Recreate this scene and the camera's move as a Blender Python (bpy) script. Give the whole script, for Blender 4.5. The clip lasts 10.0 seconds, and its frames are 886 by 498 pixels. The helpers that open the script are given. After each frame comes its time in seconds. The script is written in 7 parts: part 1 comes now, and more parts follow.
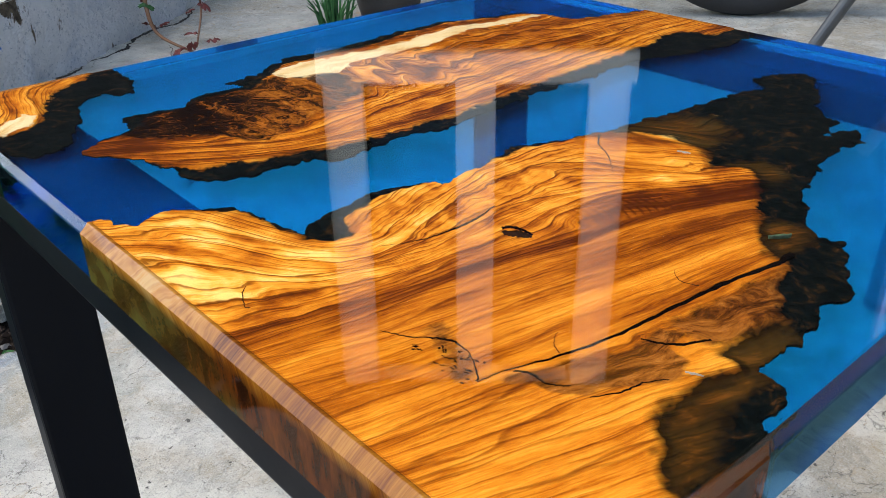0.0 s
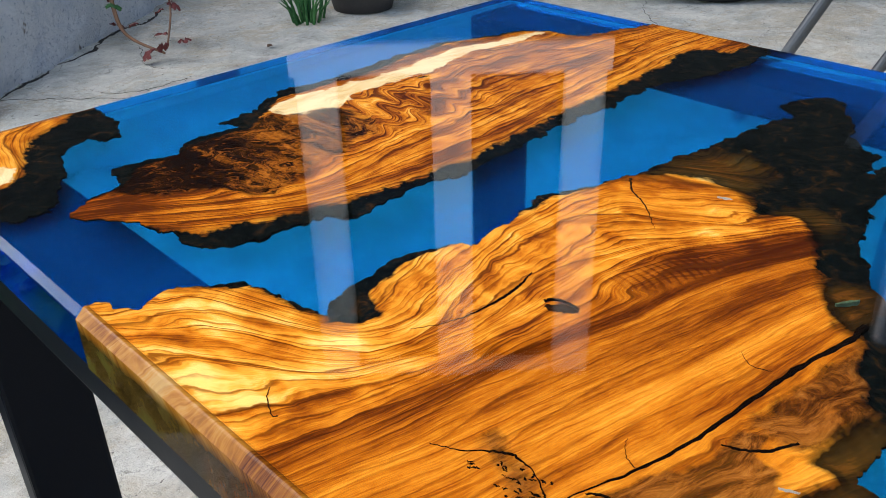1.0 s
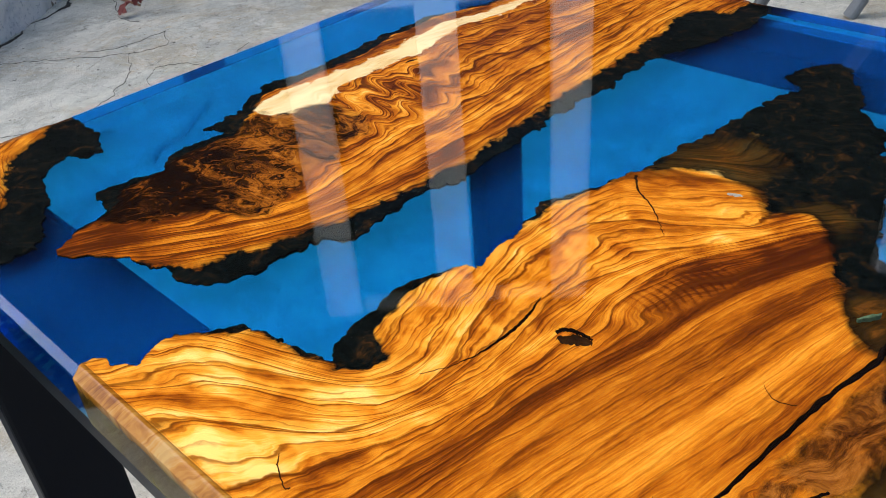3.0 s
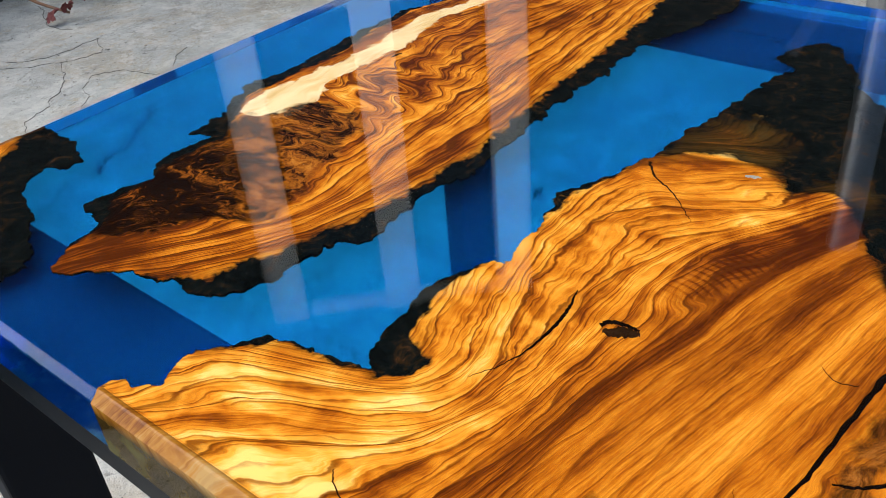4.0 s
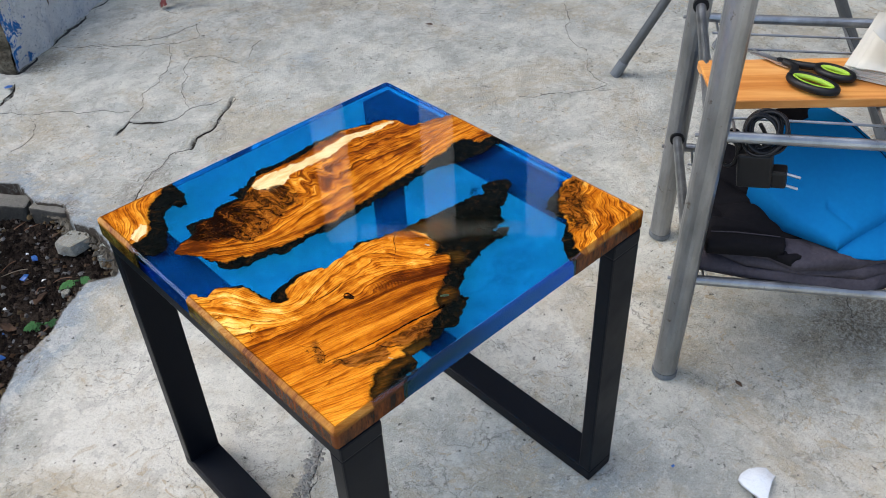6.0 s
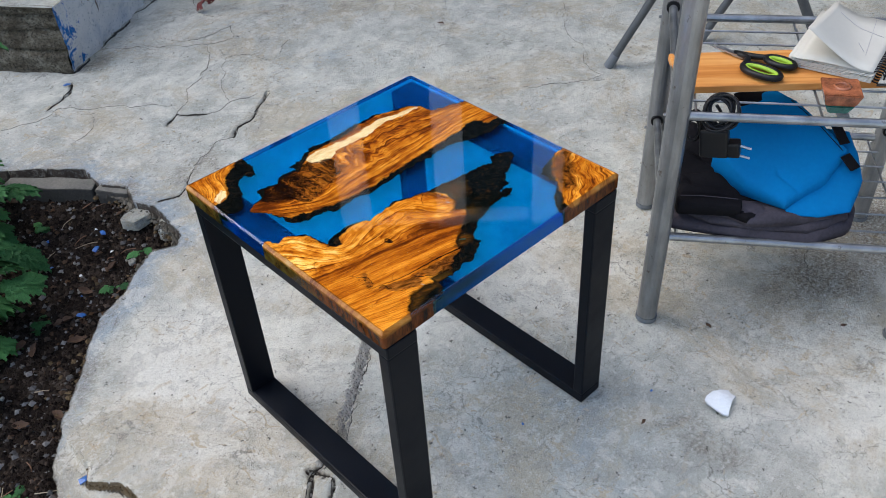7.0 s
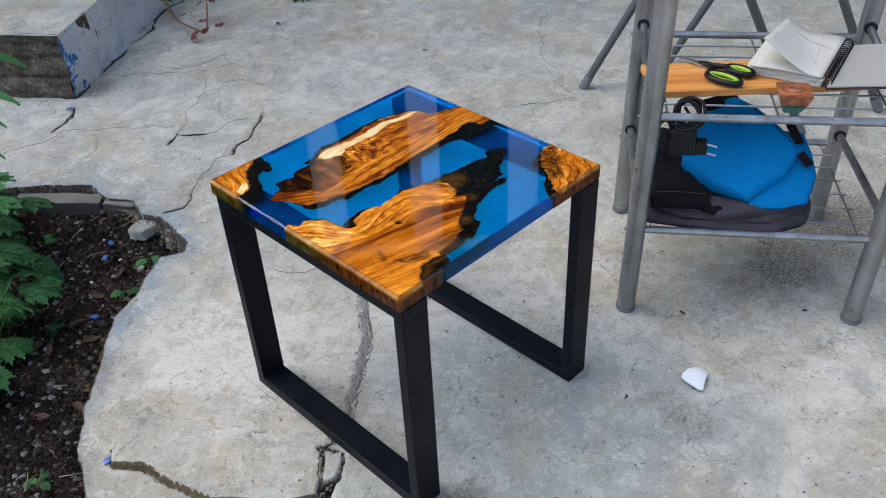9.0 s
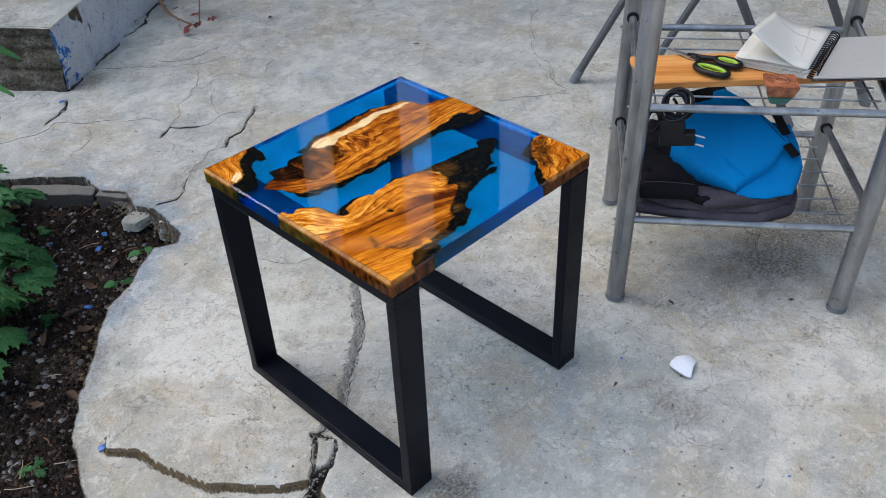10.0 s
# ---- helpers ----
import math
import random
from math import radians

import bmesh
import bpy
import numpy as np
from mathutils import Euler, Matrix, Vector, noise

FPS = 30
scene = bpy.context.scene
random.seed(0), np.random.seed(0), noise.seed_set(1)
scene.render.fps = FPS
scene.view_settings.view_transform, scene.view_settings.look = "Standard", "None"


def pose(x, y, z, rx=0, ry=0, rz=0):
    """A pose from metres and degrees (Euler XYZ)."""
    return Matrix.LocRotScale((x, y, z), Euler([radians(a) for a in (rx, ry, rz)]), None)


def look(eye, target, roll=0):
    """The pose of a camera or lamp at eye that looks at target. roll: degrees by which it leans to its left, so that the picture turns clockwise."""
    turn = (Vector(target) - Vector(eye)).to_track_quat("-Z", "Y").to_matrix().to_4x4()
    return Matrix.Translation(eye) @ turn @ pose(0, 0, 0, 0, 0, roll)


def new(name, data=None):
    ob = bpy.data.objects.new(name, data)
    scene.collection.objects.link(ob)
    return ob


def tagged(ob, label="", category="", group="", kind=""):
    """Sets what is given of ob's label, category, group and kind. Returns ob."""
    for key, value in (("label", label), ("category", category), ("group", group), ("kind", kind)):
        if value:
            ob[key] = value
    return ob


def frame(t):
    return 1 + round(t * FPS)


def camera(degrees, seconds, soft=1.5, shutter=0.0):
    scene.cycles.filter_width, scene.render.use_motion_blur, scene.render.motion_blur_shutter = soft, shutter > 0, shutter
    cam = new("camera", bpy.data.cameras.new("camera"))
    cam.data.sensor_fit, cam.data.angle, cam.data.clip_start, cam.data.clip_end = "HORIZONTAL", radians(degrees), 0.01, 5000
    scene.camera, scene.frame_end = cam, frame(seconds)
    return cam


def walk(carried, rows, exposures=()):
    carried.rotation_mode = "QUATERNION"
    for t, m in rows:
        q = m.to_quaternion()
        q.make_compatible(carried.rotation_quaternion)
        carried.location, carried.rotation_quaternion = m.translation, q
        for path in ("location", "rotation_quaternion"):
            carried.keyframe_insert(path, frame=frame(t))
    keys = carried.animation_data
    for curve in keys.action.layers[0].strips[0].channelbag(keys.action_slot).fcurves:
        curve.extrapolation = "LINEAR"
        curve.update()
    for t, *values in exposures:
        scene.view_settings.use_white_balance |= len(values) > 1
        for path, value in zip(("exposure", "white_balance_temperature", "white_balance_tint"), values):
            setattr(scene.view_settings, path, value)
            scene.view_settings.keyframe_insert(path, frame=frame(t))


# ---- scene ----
cam = camera(53.8, 10.0, soft=0.9)
PATH = [
    (0, (-0.321, -0.299, 0.612), (0.845, 1.02, -0.336), -0.8),
    (0.5, (-0.323, -0.271, 0.611), (0.87, 1.022, -0.341), -1.0),
    (1, (-0.308, -0.253, 0.626), (0.89, 1.015, -0.352), -1.5),
    (1.5, (-0.286, -0.245, 0.647), (0.843, 1.035, -0.395), -2.6),
    (2, (-0.262, -0.245, 0.672), (0.806, 1.025, -0.444), -3.1),
    (2.2, (-0.271, -0.24, 0.666), (0.801, 1.025, -0.452), -3.1),
    (3.3, (-0.289, -0.223, 0.651), (0.891, 0.929, -0.48), -5.0),
    (3.5, (-0.291, -0.214, 0.652), (0.917, 0.899, -0.489), -4.7),
    (4, (-0.302, -0.199, 0.646), (0.927, 0.897, -0.488), -4.9),
    (4.5, (-0.309, -0.2, 0.67), (0.95, 0.858, -0.468), -4.7),
    (5, (-0.343, -0.292, 0.783), (0.935, 0.739, -0.357), -4.2),
    (5.5, (-0.4, -0.484, 0.936), (0.778, 0.607, -0.257), -1.2),
    (5.7, (-0.43, -0.566, 0.988), (0.644, 0.582, -0.248), -1.8),
    (6.8, (-0.616, -0.797, 1.186), (0.397, 0.355, -0.097), -3.2),
    (7, (-0.649, -0.826, 1.189), (0.368, 0.333, -0.084), -3.8),
    (7.5, (-0.717, -0.871, 1.204), (0.32, 0.288, -0.053), -3.6),
    (8, (-0.755, -0.895, 1.218), (0.32, 0.266, -0.005), -3.1),
    (8.5, (-0.78, -0.907, 1.218), (0.316, 0.254, 0.013), -3.0),
    (9, (-0.797, -0.909, 1.207), (0.312, 0.243, 0.006), -2.9),
    (9.5, (-0.805, -0.919, 1.205), (0.31, 0.222, 0.0), -2.7),
    (10, (-0.814, -0.926, 1.206), (0.305, 0.21, 0.0), -2.5),
]
walk(cam, [(t, look(eye, target, roll)) for t, eye, target, roll in PATH],
     exposures=[(0, 1.19, 6750, 10), (1.5, 1.12, 6800, 10), (4.5, 1.08, 6850, 10), (5.0, 1.06, 6950, 10.3), (5.5, 1.12, 6880, 10.3), (6.5, 1.02, 6650, 10), (7.0, 0.95, 6530, 10), (10, 0.88, 6480, 10)])

# ---- world and sun ----
world = bpy.data.worlds.new("sky")
scene.world = world
world.use_nodes = True
wn = world.node_tree.nodes
sky = wn.new("ShaderNodeTexSky")
sky.sky_type, sky.sun_disc = "NISHITA", False
sky.sun_elevation, sky.sun_rotation = radians(55), radians(341)
sky.air_density, sky.dust_density, sky.ozone_density = 1.0, 1.6, 1.0
wn["Background"].inputs["Strength"].default_value = 0.18
world.node_tree.links.new(sky.outputs[0], wn["Background"].inputs["Color"])
sun = new("sun", bpy.data.lights.new("sun", "SUN"))
sun.data.energy, sun.data.angle, sun.data.color = 1.75, radians(80), (1.0, 0.97, 0.92)
sun.matrix_world = look((-1.0, 2.95, 4.5), (0, 0, 0))


# ---- node material helpers ----
def material(name, rough=0.6, metal=0.0, spec=0.5):
    m = bpy.data.materials.new(name)
    m.use_nodes = True
    b = m.node_tree.nodes["Principled BSDF"]
    b.inputs["Roughness"].default_value, b.inputs["Metallic"].default_value = rough, metal
    b.inputs["Specular IOR Level"].default_value = spec
    return m, m.node_tree, b


def node(nt, kind, ins=None, **props):
    n = nt.nodes.new(kind)
    for k, v in props.items():
        if k == "operation":
            n.operation = v
        elif k == "blend_type":
            n.data_type, n.blend_type = "RGBA", v
        elif k == "attribute_name":
            n.attribute_name = v
        elif k == "vector_type":
            n.vector_type = v
    for k, v in (ins or {}).items():
        if isinstance(v, bpy.types.NodeSocket):
            nt.links.new(v, n.inputs[k])
        else:
            n.inputs[k].default_value = v
    return n


def calc(nt, op, a, b=0.0, c=0.0):
    return node(nt, "ShaderNodeMath", {0: a, 1: b, 2: c}, operation=op).outputs[0]


def scaled(nt, vec, x, y, z):
    return node(nt, "ShaderNodeVectorMath", {0: vec, 1: (x, y, z)}, operation="MULTIPLY").outputs[0]


def grainy(nt, vec, scale, detail=3.0, rough=0.55, twist=0.0):
    return node(nt, "ShaderNodeTexNoise", {"Vector": vec, "Scale": scale, "Detail": detail, "Roughness": rough, "Distortion": twist}).outputs[0]


def ramp(nt, fac, stops):
    n = node(nt, "ShaderNodeValToRGB", {"Fac": fac})
    e = n.color_ramp.elements
    while len(e) < len(stops):
        e.new(0.5)
    for el, (p, c) in zip(e, stops):
        el.position, el.color = p, (c, c, c, 1) if isinstance(c, float) else (*c, 1)
    return n.outputs[0]


def mixed(nt, fac, a, b, how="MIX"):
    n = nt.nodes.new("ShaderNodeMix")
    n.data_type, n.blend_type = "RGBA", how
    for k, v in ((0, fac), (6, a), (7, b)):
        if isinstance(v, bpy.types.NodeSocket):
            nt.links.new(v, n.inputs[k])
        else:
            n.inputs[k].default_value = (*v, 1) if isinstance(v, tuple) else v
    return n.outputs[2]


def relief(nt, b, height, strength, distance):
    n = node(nt, "ShaderNodeBump", {"Height": height, "Strength": strength, "Distance": distance})
    nt.links.new(n.outputs[0], b.inputs["Normal"])


def place(nt, which="Object"):
    return nt.nodes.new("ShaderNodeTexCoord").outputs[which]


def plain(name, color, rough=0.6, metal=0.0, vary=0.15, scale=40.0, bump=0.1, depth=0.002, spec=0.5):
    """A surface of one colour with two scales of uneven tone and a fine relief."""
    m, nt, b = material(name, rough, metal, spec)
    p = place(nt)
    big, fine = grainy(nt, p, scale * 0.2, 3), grainy(nt, p, scale * 3, 4)
    t = calc(nt, "ADD", calc(nt, "MULTIPLY", big, 0.6), calc(nt, "MULTIPLY", fine, 0.4))
    lo, hi = tuple(c * (1 - vary) for c in color), tuple(min(1, c * (1 + vary)) for c in color)
    nt.links.new(ramp(nt, t, [(0.3, lo), (0.7, hi)]), b.inputs["Base Color"])
    nt.links.new(ramp(nt, big, [(0.3, max(0.03, rough - 0.1)), (0.7, min(1.0, rough + 0.1))]), b.inputs["Roughness"])
    if bump:
        relief(nt, b, fine, bump, depth)
    return m


# ---- materials ----
def concrete():
    """Old trowelled concrete: eroded patches, pits, beige scuffs, hairline crazing, damp and chalky areas, and earth in
    the breaks; some shade of table and rack is painted in.
    """
    m, nt, b = material("concrete", 0.88, 0, 0.2)
    p = place(nt)
    add, mul = (lambda x, y: calc(nt, "ADD", x, y)), (lambda x, y: calc(nt, "MULTIPLY", x, y))
    big, mid = grainy(nt, p, 1.5, 4, 0.6, 0.5), grainy(nt, p, 6.5, 9, 0.70, 0.6)
    coarse, fine, sand = grainy(nt, p, 75, 7, 0.78), grainy(nt, p, 240, 5, 0.8), grainy(nt, p, 620, 3, 0.75)
    base = ramp(nt, mid, [(0.32, (0.345, 0.343, 0.294)), (0.44, (0.45, 0.445, 0.383)), (0.54, (0.535, 0.525, 0.450)), (0.68, (0.64, 0.618, 0.52))])
    base = mixed(nt, ramp(nt, big, [(0.44, 0.0), (0.62, 0.5)]), base, (0.32, 0.325, 0.30))
    # damp and chalk, plus the table's blue shadow put into the colour
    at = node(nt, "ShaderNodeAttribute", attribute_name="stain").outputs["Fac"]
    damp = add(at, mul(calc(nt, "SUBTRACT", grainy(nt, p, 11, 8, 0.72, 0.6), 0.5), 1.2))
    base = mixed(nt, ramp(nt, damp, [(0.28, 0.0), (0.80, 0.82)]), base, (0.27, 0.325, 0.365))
    base = mixed(nt, ramp(nt, mul(damp, -1.0), [(0.16, 0.0), (0.62, 0.80)]), base, (0.70, 0.67, 0.58))
    base = mixed(nt, ramp(nt, grainy(nt, p, 3.4, 7, 0.74, 0.8), [(0.49, 0.0), (0.58, 0.65)]), base, (0.43, 0.365, 0.255))
    # eroded skin with a crisp edge
    skin = grainy(nt, p, 15, 9, 0.68, 0.4)
    base = mixed(nt, ramp(nt, skin, [(0.535, 0.0), (0.560, 0.32)]), base, (0.27, 0.262, 0.228))
    base = mixed(nt, ramp(nt, skin, [(0.42, 0.40), (0.435, 0.0)]), base, (0.68, 0.655, 0.57))
    # beige scuffs
    scuff = ramp(nt, grainy(nt, scaled(nt, p, 22, 50, 1), 1.0, 6, 0.66, 1.0), [(0.600, 0.0), (0.618, 0.8)])
    where = ramp(nt, grainy(nt, p, 2.6, 4, 0.6), [(0.46, 0.12), (0.58, 1.0)])
    base = mixed(nt, mul(scuff, where), base, (0.47, 0.385, 0.26))
    scuff = ramp(nt, grainy(nt, scaled(nt, p, 46, 24, 1), 1.0, 6, 0.66, 1.0), [(0.610, 0.0), (0.628, 0.85)])
    base = mixed(nt, mul(scuff, where), base, (0.43, 0.35, 0.235))
    # grime of the pitted skin, with the rack's shade painted in as brown
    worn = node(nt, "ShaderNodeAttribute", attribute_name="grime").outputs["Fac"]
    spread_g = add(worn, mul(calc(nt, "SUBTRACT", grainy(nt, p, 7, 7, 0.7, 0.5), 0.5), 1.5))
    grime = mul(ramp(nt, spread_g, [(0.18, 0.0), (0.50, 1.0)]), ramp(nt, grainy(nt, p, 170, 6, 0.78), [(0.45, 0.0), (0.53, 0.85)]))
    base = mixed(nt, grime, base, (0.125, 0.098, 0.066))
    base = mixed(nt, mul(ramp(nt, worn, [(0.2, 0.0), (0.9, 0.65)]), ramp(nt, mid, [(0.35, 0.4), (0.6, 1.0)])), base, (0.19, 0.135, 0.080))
    # hairline crazing in two sizes, in patches
    warp = node(nt, "ShaderNodeVectorMath", {0: p, 1: node(nt, "ShaderNodeVectorMath", {0: node(nt, "ShaderNodeTexNoise", {"Vector": p, "Scale": 13.0, "Detail": 6.0, "Roughness": 0.65}).outputs["Color"], 1: (0.11, 0.11, 0.0)}, operation="MULTIPLY").outputs[0]}, operation="ADD").outputs[0]
    for size, width, patch, lo in ((8.0, 0.0065, 3.1, 0.46), (21.0, 0.014, 5.3, 0.48)):
        cell = nt.nodes.new("ShaderNodeTexVoronoi")
        cell.feature = "DISTANCE_TO_EDGE"
        cell.inputs["Scale"].default_value = size
        nt.links.new(warp, cell.inputs["Vector"])
        craze = mul(ramp(nt, cell.outputs["Distance"], [(width * 0.25, 0.75), (width, 0.0)]), ramp(nt, grainy(nt, p, patch, 5, 0.65), [(lo, 0.0), (lo + 0.07, 1.0)]))
        base = mixed(nt, craze, base, (0.13, 0.12, 0.10))
    # grit, pits and sand
    base = mixed(nt, ramp(nt, coarse, [(0.35, 0.34), (0.43, 0.0)]), base, (0.17, 0.164, 0.148))
    base = mixed(nt, ramp(nt, coarse, [(0.55, 0.0), (0.64, 0.60)]), base, (0.70, 0.675, 0.60))
    base = mixed(nt, ramp(nt, fine, [(0.37, 0.50), (0.425, 0.0)]), base, (0.11, 0.107, 0.10))
    base = mixed(nt, ramp(nt, sand, [(0.37, 0.28), (0.44, 0.0)]), base, (0.10, 0.10, 0.096))
    base = mixed(nt, ramp(nt, sand, [(0.55, 0.0), (0.65, 0.5)]), base, (0.70, 0.69, 0.65))
    pit = ramp(nt, grainy(nt, p, 68, 5, 0.65), [(0.650, 0.0), (0.668, 0.9)])
    base = mixed(nt, pit, base, (0.085, 0.078, 0.068))
    clay = node(nt, "ShaderNodeAttribute", attribute_name="clay").outputs["Fac"]
    ragc = add(clay, mul(calc(nt, "SUBTRACT", coarse, 0.5), 0.8))
    earth = ramp(nt, fine, [(0.35, (0.030, 0.020, 0.010)), (0.6, (0.16, 0.115, 0.060))])
    base = mixed(nt, ramp(nt, ragc, [(0.4, 0.0), (0.6, 0.95)]), base, earth)
    dirt = node(nt, "ShaderNodeAttribute", attribute_name="dirt").outputs["Fac"]
    rag = add(dirt, mul(calc(nt, "SUBTRACT", coarse, 0.5), 0.9))
    base = mixed(nt, ramp(nt, rag, [(0.35, 0.0), (0.75, 1.0)]), base, (0.045, 0.036, 0.028))
    nt.links.new(base, b.inputs["Base Color"])
    h = add(mul(mid, 0.5), add(mul(coarse, 0.42), add(mul(fine, 0.2), mul(sand, 0.10))))
    h = calc(nt, "SUBTRACT", h, add(mul(pit, 0.15), mul(ramp(nt, skin, [(0.545, 0.0), (0.565, 1.0)]), 0.05)))
    relief(nt, b, h, 1.0, 0.009)
    return m


def soil_ground():
    m, nt, b = material("soil", 0.95, 0, 0.1)
    p = place(nt)
    a, c = grainy(nt, p, 14, 5, 0.7), grainy(nt, p, 210, 5, 0.75)
    t = calc(nt, "ADD", calc(nt, "MULTIPLY", a, 0.5), calc(nt, "MULTIPLY", c, 0.5))
    nt.links.new(ramp(nt, t, [(0.34, (0.004, 0.003, 0.0025)), (0.48, (0.016, 0.011, 0.008)), (0.58, (0.045, 0.033, 0.025)), (0.68, (0.11, 0.09, 0.072))]), b.inputs["Base Color"])
    relief(nt, b, c, 0.8, 0.01)
    return m


def soil_crumb():
    m, nt, b = material("soil_crumb", 0.95, 0, 0.1)
    r = nt.nodes.new("ShaderNodeNewGeometry").outputs["Random Per Island"]
    kind = ramp(nt, r, [(0.0, (0.006, 0.004, 0.003)), (0.55, (0.022, 0.015, 0.011)), (0.80, (0.05, 0.037, 0.028)), (0.87, (0.08, 0.045, 0.024)), (0.92, (0.085, 0.08, 0.075)), (0.985, (0.20, 0.19, 0.18))])
    nt.links.new(kind, b.inputs["Base Color"])
    return m


def olive_wood(name, coat, rim_dark=0.0):
    """Olive wood: growth lines that follow the slab's grain, crisp on one side and fading on the other, over warm tones."""
    m, nt, b = material(name, 0.55, 0, 0.0)
    b.inputs["Coat Weight"].default_value, b.inputs["Coat Roughness"].default_value, b.inputs["Coat IOR"].default_value = coat, 0.03, 1.5
    g = node(nt, "ShaderNodeAttribute", attribute_name="grain").outputs["Vector"]
    zones = node(nt, "ShaderNodeSeparateXYZ", {0: node(nt, "ShaderNodeAttribute", attribute_name="zones").outputs["Vector"]}).outputs
    figure = node(nt, "ShaderNodeSeparateXYZ", {0: node(nt, "ShaderNodeAttribute", attribute_name="figure").outputs["Vector"]}).outputs
    hue = node(nt, "ShaderNodeSeparateXYZ", {0: node(nt, "ShaderNodeAttribute", attribute_name="hue").outputs["Vector"]}).outputs
    streak = node(nt, "ShaderNodeAttribute", attribute_name="streak").outputs["Fac"]
    p = place(nt)
    sep = node(nt, "ShaderNodeSeparateXYZ", {0: g}).outputs
    # the grain's own wander, livelier where the figure is strong and in the burl
    lively = calc(nt, "ADD", calc(nt, "ADD", figure[0], calc(nt, "MULTIPLY", zones[2], 2.2)), 0.10)
    v = sep[1]
    for su, sv, amount, rough in ((9, 18, 0.018, 2), (32, 45, 0.0130, 2), (85, 120, 0.0060, 3)):
        w = calc(nt, "SUBTRACT", grainy(nt, scaled(nt, g, su, sv, 1), 1.0, rough), 0.5)
        v = calc(nt, "ADD", v, calc(nt, "MULTIPLY", calc(nt, "MULTIPLY", w, amount), lively))
    gv = node(nt, "ShaderNodeCombineXYZ", {0: sep[0], 1: v, 2: 0.0}).outputs[0]
    tone = calc(nt, "ADD", calc(nt, "MULTIPLY", calc(nt, "SUBTRACT", grainy(nt, scaled(nt, gv, 6, 62, 1), 1.0, 5, 0.62), 0.5), 0.66), 0.5)
    bands = calc(nt, "SUBTRACT", grainy(nt, scaled(nt, gv, 7, 260, 1), 1.0, 4, 0.6), 0.5)
    fibre = calc(nt, "SUBTRACT", grainy(nt, scaled(nt, gv, 70, 1500, 1), 1.0, 3, 0.65), 0.5)
    fleck = calc(nt, "SUBTRACT", grainy(nt, scaled(nt, gv, 420, 900, 1), 1.0, 2, 0.6), 0.5)
    mottle = calc(nt, "SUBTRACT", grainy(nt, p, 55, 3, 0.5, 0.6), 0.5)
    tone = calc(nt, "ADD", tone, calc(nt, "MULTIPLY", bands, calc(nt, "ADD", 0.10, calc(nt, "MULTIPLY", hue[1], 0.08))))
    tone = calc(nt, "ADD", tone, calc(nt, "ADD", calc(nt, "MULTIPLY", fibre, 0.32), calc(nt, "MULTIPLY", fleck, 0.08)))
    tone = calc(nt, "ADD", tone, calc(nt, "MULTIPLY", mottle, calc(nt, "ADD", 0.08, calc(nt, "MULTIPLY", figure[0], 0.55))))
    # pale pools between the wavy lines of the outer growth
    pool = calc(nt, "SUBTRACT", grainy(nt, scaled(nt, gv, 75, 105, 1), 1.0, 2, 0.45, 0.8), 0.5)
    tone = calc(nt, "ADD", tone, calc(nt, "MULTIPLY", pool, calc(nt, "MULTIPLY", figure[0], 0.62)))
    tone = calc(nt, "ADD", calc(nt, "MULTIPLY", calc(nt, "SUBTRACT", tone, 0.5), 1.62), 0.512)
    tone = calc(nt, "SUBTRACT", tone, calc(nt, "MULTIPLY", streak, 0.32))
    deeps = []
    for pitch, width, amount, patch, gap in ((58, 0.034, 0.80, 3.0, 0.30), (140, 0.066, 0.70, 4.0, 0.40), (330, 0.13, 0.52, 6.0, 0.40)):
        bend = calc(nt, "MULTIPLY", grainy(nt, scaled(nt, gv, patch * 3.2, pitch * 0.42, 1), 1.0, 2), 2.2)
        q = calc(nt, "FRACT", calc(nt, "ADD", calc(nt, "MULTIPLY", v, pitch), bend))
        fade = ramp(nt, grainy(nt, scaled(nt, gv, patch * 3.0, pitch * 0.30, 1), 1.0, 3), [(gap, 0.06), (gap + 0.12, 1.0)])
        side = ramp(nt, q, [(0.0, 0.0), (width, 1.0), (0.34, 0.28), (0.8, 0.0)])
        tone = calc(nt, "SUBTRACT", tone, calc(nt, "MULTIPLY", calc(nt, "MULTIPLY", side, 0.17), calc(nt, "MULTIPLY", fade, hue[1])))
        line = ramp(nt, q, [(0.0, 0.0), (width * 0.45, amount), (width, amount), (width * 2.2, 0.0)])
        deeps.append(calc(nt, "MULTIPLY", calc(nt, "MULTIPLY", line, fade), hue[1]))
    base = ramp(nt, tone, [(0.06, (0.085, 0.016, 0.002)), (0.26, (0.25, 0.058, 0.004)), (0.43, (0.50, 0.150, 0.008)), (0.58, (0.71, 0.275, 0.020)), (0.74, (0.88, 0.41, 0.050)), (0.95, (0.96, 0.64, 0.20))])
    base = mixed(nt, hue[0], base, mixed(nt, ramp(nt, tone, [(0.25, 0.0), (0.65, 1.0)]), (0.060, 0.009, 0.002), (0.42, 0.088, 0.006)))
    for deep in deeps:
        base = mixed(nt, deep, base, (0.105, 0.024, 0.003))
    # weathered brown skin of the trunk that the planing left
    skin = ramp(nt, grainy(nt, scaled(nt, gv, 48, 190, 1), 1.0, 6, 0.75, 0.8), [(0.37, (0.012, 0.004, 0.0015)), (0.46, (0.085, 0.024, 0.004)), (0.54, (0.24, 0.078, 0.011)), (0.66, (0.44, 0.17, 0.03))])
